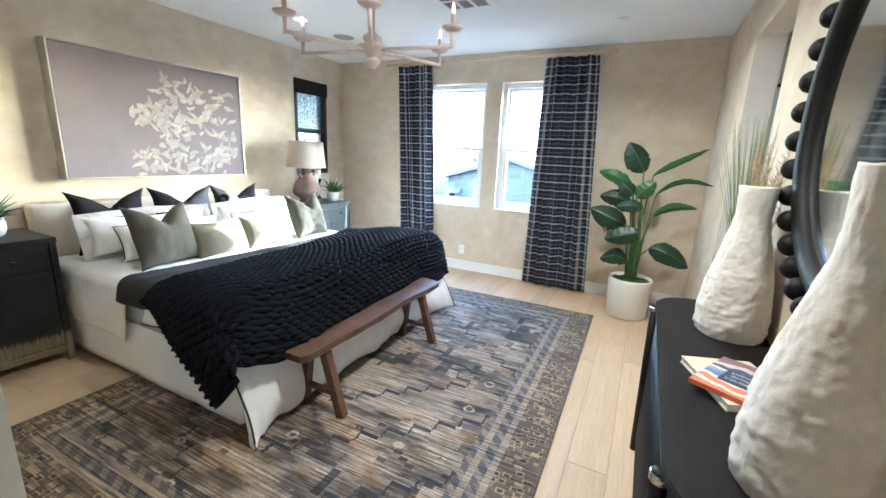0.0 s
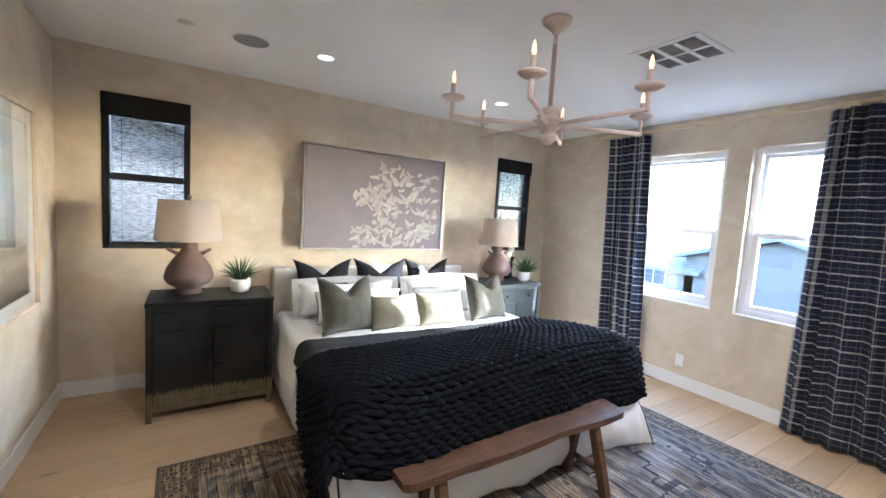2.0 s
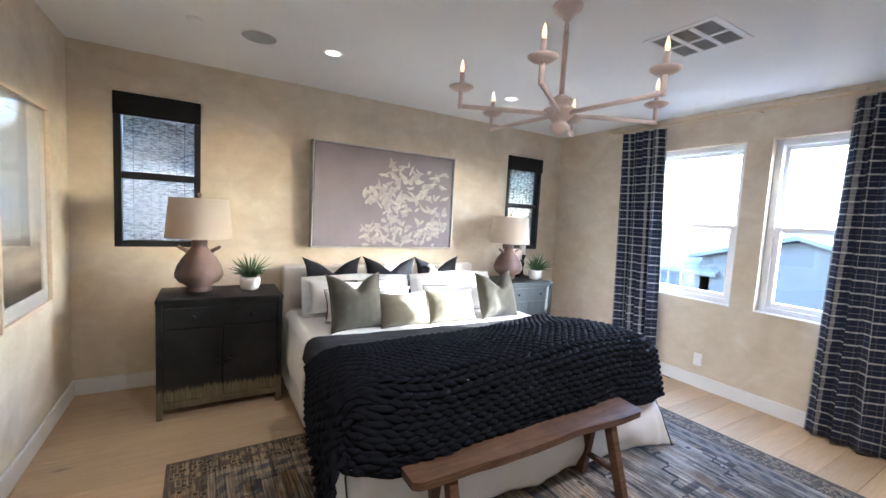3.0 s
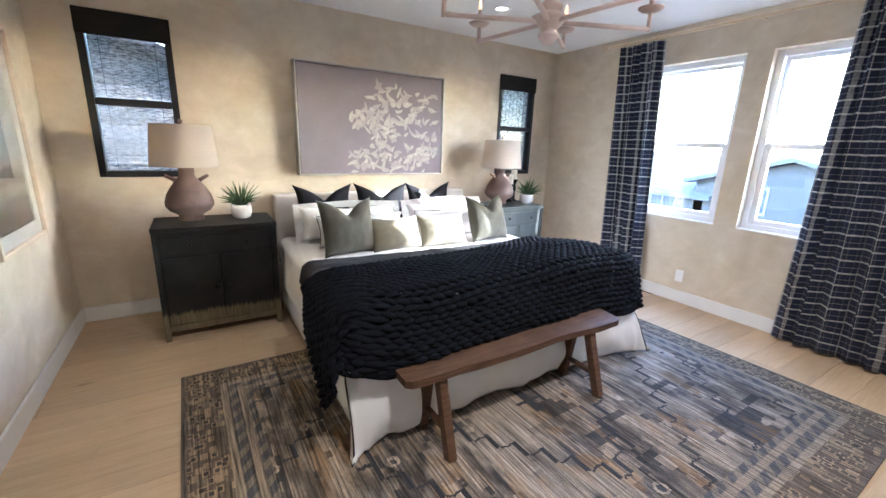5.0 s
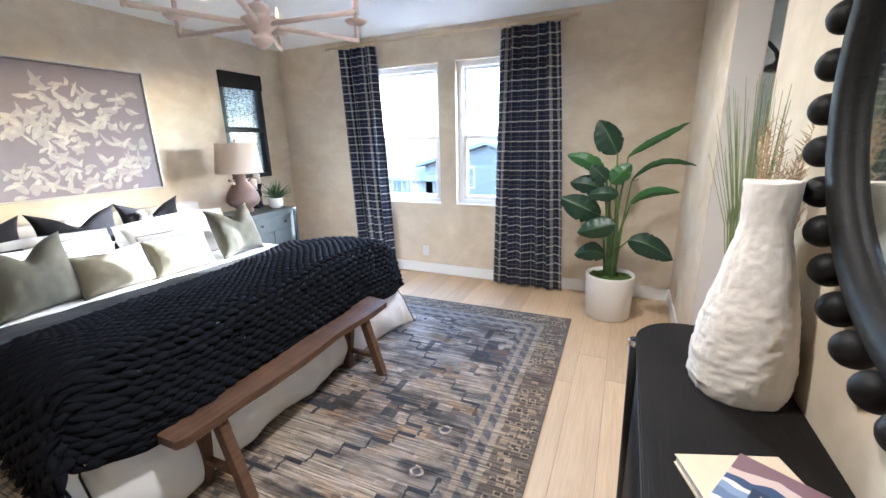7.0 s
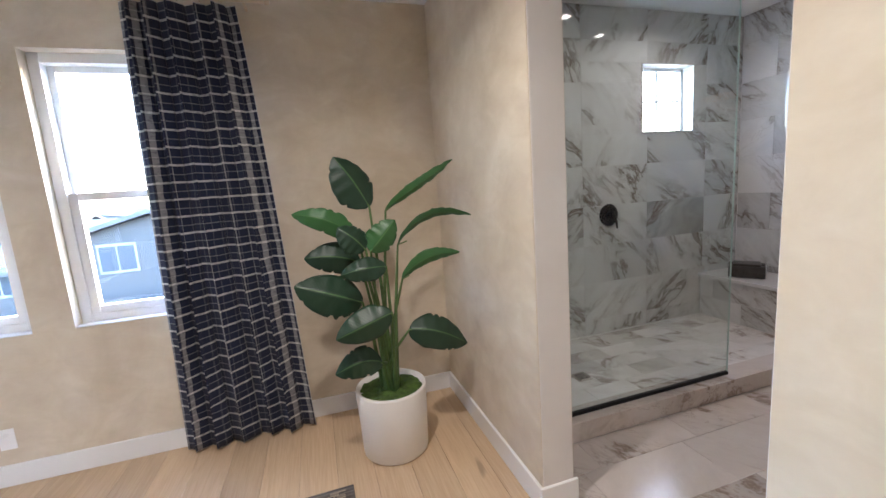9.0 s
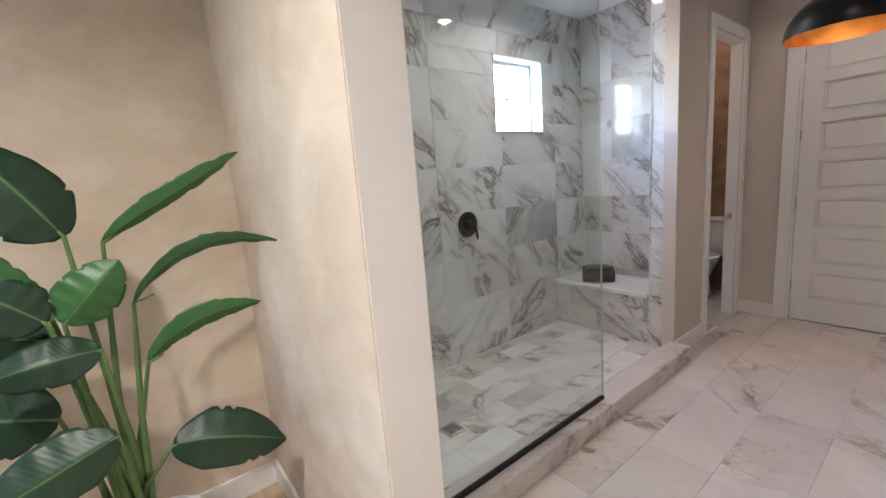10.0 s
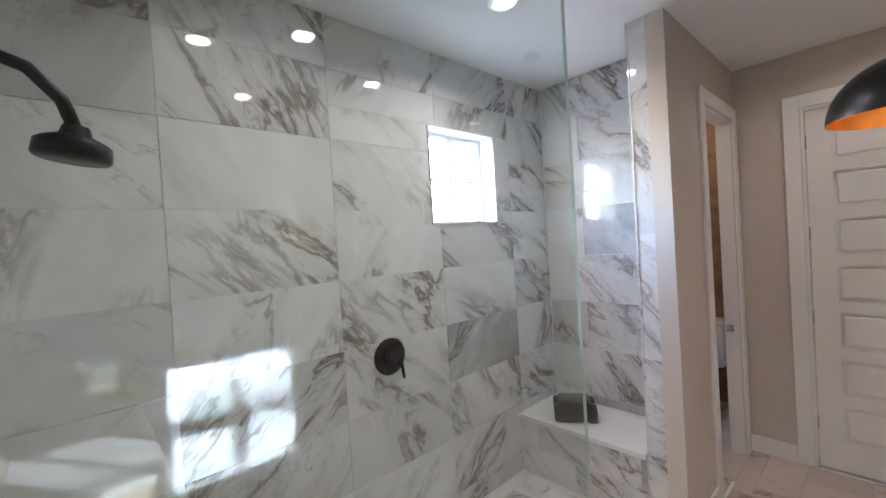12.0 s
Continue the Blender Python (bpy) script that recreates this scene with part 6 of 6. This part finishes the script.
part("lever", tube([(0.02, -0.04, -0.01), (0.045, -0.045, -0.05), (0.052, -0.046, -0.115)], [0.011, 0.01, 0.008], 10), M_BLACK, va, "", True)
hd = thing("rain_shower", "round matt black shower head on a bent arm", "shower head", (1.094, 4.456, 1.885))
part("head", lathe([(0, 0.0), (0.066, 0.0), (0.070, 0.006), (0.068, 0.034), (0.056, 0.043), (0.03, 0.055), (0.024, 0.075), (0, 0.078)], 40, m=pose(0, 0, 0, 0, 8, 0)), M_BLACK, hd, "", True)
part("arm", tube([(0.008, 0, 0.07), (-0.01, 0, 0.13), (-0.06, 0, 0.19), (-0.13, 0, 0.215), (-0.236, 0, 0.222)], 0.014, 12), M_BLACK, hd, "", True)
part("flange", lathe([(0, 0), (0.03, 0), (0.028, 0.01), (0, 0.012)], 24, m=pose(-0.239, 0, 0.222, 0, 90, 0)), M_BLACK, hd, "", True)
dr = thing("floor_drain", "square brushed shower drain with a dark grate", "drain", (1.50, 4.37, 0.046))
part("plate", box(-0.055, -0.055, -0.004, 0.055, 0.055, 0.003, 0.002), M_CHROME, dr)
for k in range(5):
    part("slot", box(-0.036, -0.036 + k * 0.016, 0.003, 0.036, -0.028 + k * 0.016, 0.0035), M_BLACK, dr)
seat = thing("corner_bench", "built-in marble shower seat with a pale slab top", "shower seat", (3.5, 4.55, 0))
part("seat_slab", box(-0.235, -0.41, 0.415, 0.228, 0.42, 0.445, 0.003), M_QUARTZ, seat, "pale marble slab")
part("seat_base", box(-0.212, -0.41, 0, 0.22, 0.42, 0.415), M_GROUT, seat)
tw = thing("folded_towel", "rolled dark taupe towels with a brush on the shower seat", "towel", (3.46, 4.66, 0.445), rz=35)
for i, (x, z) in enumerate(((-0.07, 0.055), (0.05, 0.058))):
    def roll(u, v, i=i, x=x, z=z):
        a = u * 2 * math.pi
        r = (0.056 + 0.005 * noise.noise((math.cos(a) * 2, math.sin(a) * 2, v * 4 + i))) * (0.96 if v in (0, 1) else 1)
        return Vector((x + r * math.cos(a), -0.13 + 0.26 * v, z + r * math.sin(a)))
    bm = sheet(roll, 28, 14)
    for j in (0, 14):
        ring = [v for v in bm.verts if abs(v.co.y - (-0.13 + 0.26 * j / 14)) < 1e-6]
        bmesh.ops.contextual_create(bm, geom=ring)
    part("roll", bm, M_TOWEL, tw, "", True)
part("fold", box(-0.10, -0.10, 0.10, 0.08, 0.10, 0.125, 0.012, 3), M_TOWEL, tw, "", True)

# ---- bathroom: pendant, downlights, vanity, toilet ----
pd = thing("pendant_lamp", "black dome pendant lamp with gold-leaf inside", "pendant lamp", (3.18, 3.16, 1.985))
outer = [(0.225 * math.cos(a), 0.205 * math.sin(a)) for a in [math.pi / 2 * k / 14 for k in range(15)]]
outer[-1] = (0.0, 0.205)
part("shade", lathe(outer, 56), M_BLACK, pd, "black metal dome", True)
inn = [(0.2235 * math.cos(a), -0.001 + 0.2 * math.sin(a)) for a in [math.pi / 2 * k / 14 for k in range(15)]]
inn[-1] = (0.0, 0.199)
bm = lathe(inn, 56)
bmesh.ops.reverse_faces(bm, faces=bm.faces[:])
part("lining", bm, M_GOLD, pd, "gold-leaf lining", True)
part("socket", lathe([(0, 0.13), (0.02, 0.13), (0.02, 0.198), (0, 0.198)], 16), M_BLACK, pd)
bmb = bmesh.new()
bmesh.ops.create_uvsphere(bmb, u_segments=16, v_segments=10, radius=0.028, matrix=Matrix.Translation((0, 0, 0.115)))
part("bulb", bmb, glow("warm_bulb", (1.0, 0.6, 0.28), 0.1), pd, "glowing bulb", True)
part("cap", lathe([(0.0, 0.2), (0.03, 0.202), (0.026, 0.222), (0.008, 0.23), (0, 0.232)], 20), M_BLACK, pd, "", True)
for k in range(14):
    z = 0.245 + k * 0.034
    turn = 90 * (k % 2)
    pts = [pose(0, 0, z, 0, 0, turn) @ Vector((0.009 * math.cos(a), 0, 0.021 * math.sin(a))) for a in [2 * math.pi * q / 12 for q in range(12)]]
    part("chain_link", tube(pts, 0.0028, 6, closed=True), M_BLACK, pd, "", True)
part("canopy", lathe([(0, 0.715), (0.06, 0.73), (0.06, 0.754), (0, 0.7545)], 24), M_BLACK, pd, "", True)
lamp("pendant_bulb", "POINT", 0.02, (1.0, 0.62, 0.33), Matrix.Translation((3.18, 3.16, 2.06)), 0.03)
BATH_W = 0.057
for x, y, share in ((2.62, 4.40, 2.4), (1.6, 4.40, 0.9), (2.0, 2.6, 1), (4.1, 3.2, 0.80), (3.9, 2.0, 0.15), (2.0, 1.6, 1)):
    downlight(x, y, BATH_CEIL, BATH_W * share, "bathroom downlights", (1.0, 0.76, 0.56) if x > 3 else (1.0, 0.82, 0.66))
# four added area lamps stand in for the low sun that enters by the shower window and that the glass panel throws back
# on the tiles, one for each of the four lights of that window
GLINT = Vector((0.0, 2.05, -0.97)).normalized()
for gx in (1.392, 1.638):
    for gz in (0.906, 1.156):
        start = Vector((gx, 3.912, gz + (BATH_N - 0.004 - 3.912) * 0.473))
        g = lamp("glint_stand_in", "AREA", 0.0038, (0.93, 0.98, 1.0), look(start, start + GLINT), 0.2, 0.7)
        g.data.shape, g.data.size, g.data.size_y = "RECTANGLE", 0.190, 0.194 / 1.106
# no fitting here: an unseen lamp added to light up the toilet room
lamp("toilet_fill", "POINT", 0.16, (1.0, 0.72, 0.48), Matrix.Translation((4.6, 4.5, 2.6)), 0.06)

vn = thing("vanity", "cream oak vanity cabinet with a white quartz top", "vanity", (1.13, 1.75, 0))
part("cabinet", box(-0.30, -0.74, 0.10, 0.15, 0.89, 0.80), M_VANITY, vn)
part("plinth", box(-0.30, -0.70, 0.0, 0.10, 0.86, 0.10), M_BLACKWOOD, vn)
for k in range(4):
    d0 = part("door", box(0.151, -0.73 + k * 0.405, 0.12, 0.168, -0.73 + k * 0.405 + 0.398, 0.785, 0.003), M_VANITY, vn)
    part("pull", tube([(0.176, -0.73 + k * 0.405 + 0.36, 0.5), (0.176, -0.73 + k * 0.405 + 0.36, 0.68)], 0.006, 8), M_BLACK, d0, "black bar pull")
part("countertop", box(-0.302, -0.76, 0.80, 0.18, 0.91, 0.835, 0.004), M_QUARTZ, vn, "white quartz top")

to = thing("toilet", "white two-piece toilet in the brown-papered room", "toilet", (5.12, 4.42, 0))
part("tank", box(0.10, -0.2, 0.38, 0.30, 0.2, 0.76, 0.025, 3), M_CERAMIC, to, "", True)
part("tank_lid", box(0.09, -0.21, 0.76, 0.31, 0.21, 0.795, 0.012, 3), M_CERAMIC, to, "", True)
bm = lathe([(0, 0.0), (0.13, 0.0), (0.12, 0.05), (0.105, 0.18), (0.15, 0.30), (0.185, 0.38), (0.19, 0.40), (0, 0.40)], 36)
bmesh.ops.scale(bm, vec=(1.3, 1, 1), verts=bm.verts[:])
part("bowl", bm, M_CERAMIC, to, "", True, m=pose(-0.13, 0, 0))
bm = lathe([(0, 0.40), (0.19, 0.40), (0.192, 0.42), (0.17, 0.43), (0, 0.432)], 36)
bmesh.ops.scale(bm, vec=(1.3, 1, 1), verts=bm.verts[:])
part("seat_lid", bm, M_CERAMIC, to, "", True, m=pose(-0.13, 0, 0.001))

# ---- outside: rooftops under an open sky ----
M_GROUND = simple("dry_suburban_ground", (0.045, 0.04, 0.036), 0.95, vary=0.2, scale=0.15, bump=0.2, fine=4, kind="Position")
M_STUCCO = simple("slate_blue_siding", (0.058, 0.055, 0.052), 0.85, vary=0.06, scale=2, bump=0.1)
M_STUCCO2 = simple("pale_stucco", (0.085, 0.08, 0.075), 0.9, vary=0.06, scale=2, bump=0.1)
M_STUCCO3 = simple("white_stucco", (0.20, 0.195, 0.185), 0.9, vary=0.06, scale=2, bump=0.1)
M_ROOF = simple("grey_roof_shingle", (0.055, 0.053, 0.053), 0.9, vary=0.25, scale=12, bump=0.6, fine=8)
M_ROOF2 = simple("pale_roof_tile", (0.075, 0.073, 0.073), 0.85, vary=0.15, scale=12, bump=0.5, fine=8)
M_FENCE = simple("grey_fence_boards", (0.12, 0.10, 0.09), 0.9, vary=0.2, scale=6)
M_HOUSETRIM = simple("house_window_trim", (0.16, 0.16, 0.16), 0.6)
M_DARKGLASS = simple("dark_window_glass", (0.04, 0.05, 0.06), 0.1, vary=0.1)
bm = bmesh.new()
bmesh.ops.create_grid(bm, x_segments=8, y_segments=8, size=1500)
bmesh.ops.translate(bm, vec=(0, 0, -3.2), verts=bm.verts[:])
solid("ground", bm, M_GROUND, "dry suburban ground between the houses", "ground")


def house(x, y, w, d, eave, ridge, wall_m, roof_m, label, rz=0, along="x", detail=True):
    """A gabled house: w along x, d along y, with its gable ends on the sides that its ridge points at."""
    t = thing("house", label, "house", (x, y, -3.2), rz=rz, group="neighbouring houses")
    e, r = eave + 3.2, ridge + 3.2
    bm = box(-w / 2, -d / 2, 0, w / 2, d / 2, e)
    a, b = (w / 2, d / 2)
    if along == "x":
        tri = [[(s * a, -b, e), (s * a, b, e), (s * a, 0, r - 0.05)] for s in (-1, 1)]
    else:
        tri = [[(-a, s * b, e), (a, s * b, e), (0, s * b, r - 0.05)] for s in (-1, 1)]
    for q in tri:
        bm.faces.new([bm.verts.new(p) for p in q])
    part("wall", bm, wall_m, t)
    o, th = 0.4, 0.16
    slope = (r - e) / (b if along == "x" else a)
    for s in (-1, 1):
        bm = bmesh.new()
        if along == "x":
            low, top = (s * (b + o), e - slope * o), (0, r)
            q = [(-a - o, low[0], low[1]), (a + o, low[0], low[1]), (a + o, top[0], top[1]), (-a - o, top[0], top[1])]
        else:
            low, top = (s * (a + o), e - slope * o), (0, r)
            q = [(low[0], -b - o, low[1]), (low[0], b + o, low[1]), (top[0], b + o, top[1]), (top[0], -b - o, top[1])]
        lowf = [bm.verts.new(p) for p in q]
        upf = [bm.verts.new((p[0], p[1], p[2] + th)) for p in q]
        bm.faces.new(lowf)
        bm.faces.new(upf[::-1])
        for i in range(4):
            bm.faces.new((lowf[i], lowf[(i + 1) % 4], upf[(i + 1) % 4], upf[i]))
        bmesh.ops.recalc_face_normals(bm, faces=bm.faces[:])
        part("roof", bm, roof_m, t)
    if detail:
        for u in (-0.28, 0.22):
            for z in (e * 0.66,):
                wn_ob = part("window", box(u * w, -d / 2 - 0.03, z - 0.02, u * w + 1.3, -d / 2 + 0.05, z + 1.12, 0.01), M_HOUSETRIM, t, "white framed window")
                for q in (0, 1):
                    part("pane", box(u * w + 0.08 + q * 0.6, -d / 2 - 0.045, z + 0.08, u * w + 0.62 + q * 0.6, -d / 2 - 0.03, z + 1.02), M_DARKGLASS, wn_ob)
    return t


house(-6.2, 25.0, 7.0, 9.0, 0.25, 1.25, M_STUCCO, M_ROOF2, "slate-blue gabled house with white windows", along="y")
house(-13.8, 24.5, 9.0, 8.0, -0.45, 0.95, M_STUCCO, M_ROOF2, "blue-grey house with a pale sunlit roof", along="x")
house(-21.5, 36.0, 13.0, 9.0, 0.0, 1.2, M_STUCCO2, M_ROOF, "stucco house with a grey shingle roof", along="x")
rnd = random.Random(7)
for k in range(22):
    yy = rnd.uniform(46, 150)
    xx = rnd.uniform(-0.95, 0.25) * yy + rnd.uniform(-4, 4)
    house(xx, yy, rnd.uniform(9, 13), rnd.uniform(8, 11), rnd.uniform(-0.6, 0.3), rnd.uniform(0.7, 1.6), rnd.choice((M_STUCCO, M_STUCCO2)), rnd.choice((M_ROOF, M_ROOF, M_ROOF2)), "distant gabled house with a grey roof",
          rnd.choice((0, 90, 12, -15)), rnd.choice("xy"), yy < 80)
house(-12.0, -3.5, 9.0, 10.2, 2.05, 4.1, M_STUCCO3, M_ROOF, "pale sunlit gabled house close beside the bedroom", along="x", detail=False)
fn_ob = thing("fence", "weathered grey board fence between the gardens", "fence", (-9.5, 17.2, -3.2))
for k in range(60):
    part("board", box(-6 + k * 0.2, 0, 0, -6 + k * 0.2 + 0.185, 0.03, 1.75 + 0.01 * math.sin(k * 3.0)), M_FENCE, fn_ob)

# ---- tiles and planks, piece by piece ----
def shared(name, bm, mat):
    me = bpy.data.meshes.new(name)
    bm.to_mesh(me)
    bm.free()
    me.materials.append(mat)
    return me


def piece(name, me, parent, loc):
    o = new(name, me)
    o.parent = parent
    o.matrix_parent_inverse = parent.matrix_basis.inverted()
    o.location = loc
    return o


PW = 0.186
x = X0 + 0.01
rnd = random.Random(3)
cache = {}
while x < X1 + 0.09 - 0.004:
    w = min(PW, X1 + 0.09 - x)
    y = -1.5 - rnd.uniform(0.0, 1.4)
    while y < Y1 - 0.02:
        l = rnd.choice((1.5, 1.8, 2.1))
        a, b = max(y, -1.5), min(y + l, Y1 - 0.004)
        top_y = b
        bits = [(x, min(x + w, X1), a, b)]
        if x + w > X1 + 0.001:
            bits.append((max(x, X1), x + w, max(a, GAP[0]), min(b, GAP[1])))
        for p, q, a, top_y in bits:
            if top_y - a > 0.05 and q - p > 0.005:
                key = (round(q - p, 3), round(top_y - a, 2))
                if key not in cache:
                    cache[key] = shared("plank", box(-(q - p) / 2 + 0.0006, -(top_y - a) / 2 + 0.0006, -0.006, (q - p) / 2 - 0.0006, (top_y - a) / 2 - 0.0006, 0.0, 0.0012, 1), M_OAK)
                piece("plank", cache[key], floor, ((p + q) / 2, (a + top_y) / 2, 0))
        y += l
    x += PW


def lay(parent, name, mat, u0, u1, v0, v1, tu, tv, uo, vo, stagger, place, joint=0.002, thick=0.008, holes=()):
    """Lays tiles tu by tv over a rectangle; place(u, v, w, h) gives the pose of a tile, whose mesh lies in its own x-y plane."""
    j = 0
    v = vo - math.ceil((vo - v0) / tv) * tv
    while v < v1 - 0.004:
        s = uo + (stagger * tu if j % 2 else 0)
        u = s - math.ceil((s - u0) / tu) * tu
        while u < u1 - 0.004:
            pieces_l = [(max(u, u0), min(u + tu, u1), max(v, v0), min(v + tv, v1))]
            for h in holes:
                nxt = []
                for a, b, c, d in pieces_l:
                    if h[1] <= a or h[0] >= b or h[3] <= c or h[2] >= d:
                        nxt.append((a, b, c, d))
                        continue
                    if c < h[2]:
                        nxt.append((a, b, c, h[2]))
                    if d > h[3]:
                        nxt.append((a, b, h[3], d))
                    lo, hi = max(c, h[2]), min(d, h[3])
                    if a < h[0]:
                        nxt.append((a, h[0], lo, hi))
                    if b > h[1]:
                        nxt.append((h[1], b, lo, hi))
                pieces_l = nxt
            for a, b, c, d in pieces_l:
                if b - a > 0.02 and d - c > 0.02:
                    key = (name, mat.name, round(b - a, 3), round(d - c, 3), thick)
                    if key not in cache:
                        hw, hh = (b - a - joint) / 2, (d - c - joint) / 2
                        cache[key] = shared(name, box(-hw, -hh, -thick, hw, hh, 0, 0.0008, 1), mat)
                    m = place((a + b) / 2, (c + d) / 2)
                    o = new(name, cache[key])
                    o.parent = parent
                    o.matrix_parent_inverse = parent.matrix_basis.inverted()
                    o.matrix_basis = m
            u += tu
        v += tv
        j += 1


ob_get = bpy.data.objects
TU, TV = 0.661, 0.331
lay(ob_get["wall_shower"], "tile", M_MARBLE, XB + 0.013, 3.73, 0.05, BATH_CEIL, TU, TV, 1.325, 1.498, 0.0, lambda u, v: pose(u, BATH_N - 0.004, v, 90, 0, 0), holes=(SHW,))
lay(ob_get["wall_shower_side"], "tile", M_MARBLE, 3.83, BATH_N - 0.012, 0.05, BATH_CEIL, TU, TV, 4.0, 1.498, 0.0, lambda u, v: pose(XB + 0.016, u, v, 90, 0, 90))
lay(ob_get["wall_niche"], "tile", M_MARBLE, 4.14, BATH_N - 0.012, 0.446, BATH_CEIL, TU, TV, BATH_N - 0.30, 1.498, 0.45, lambda u, v: pose(3.73 - 0.004, u, v, 90, 0, -90))
lay(seat, "tile", M_MARBLE, 4.14, BATH_N - 0.012, 0.05, 0.415, TU, 0.185, BATH_N - 0.40, 0.23, 0.4, lambda u, v: pose(3.284, u, v, 90, 0, -90))
pier = solid("wall_pier", box(3.30, 3.962, -0.05, 3.73, 4.13, BATH_CEIL), M_GROUT, "narrow marble tiled pier at the shower end", "wall")
lay(pier, "tile", M_MARBLE, 3.95, 4.14, 0.0, BATH_CEIL, 0.4, TU, 3.9, 0.3, 0.0, lambda u, v: pose(3.296, u, v, 90, 0, -90))
lay(pier, "tile", M_MARBLE, 3.29, 3.73, 0.446, BATH_CEIL, TU, TV, 3.29, 1.498, 0.0, lambda u, v: pose(u, 4.134, v, -90, 0, 0))
shfloor = solid("floor_shower", box(XB, 3.98, -0.01, 3.30, BATH_N, 0.04), M_GROUT, "shower floor of small marble tiles", "floor")
lay(shfloor, "tile", M_MARBLES, XB + 0.022, 3.29, 3.98, BATH_N - 0.012, 0.33, 0.165, 2.236, 4.06, 0.5, lambda u, v: pose(u, v, 0.043))
lay(floor_bath, "tile", M_MARBLEF, X1 + 0.09, BATH_E, BATH_S, 3.83, 0.61, 0.305, 3.40, 3.017, 0.18, lambda u, v: pose(u, v, 0.0))
lay(floor_bath, "tile", M_MARBLEF, 3.29, 5.45, 3.83, BATH_N - 0.012, 0.61, 0.305, 3.40, 3.017 + 0.305 * 3 - 0.0, 0.18, lambda u, v: pose(u, v, 0.0), holes=((3.29, WC[0], 3.95, 4.98),))
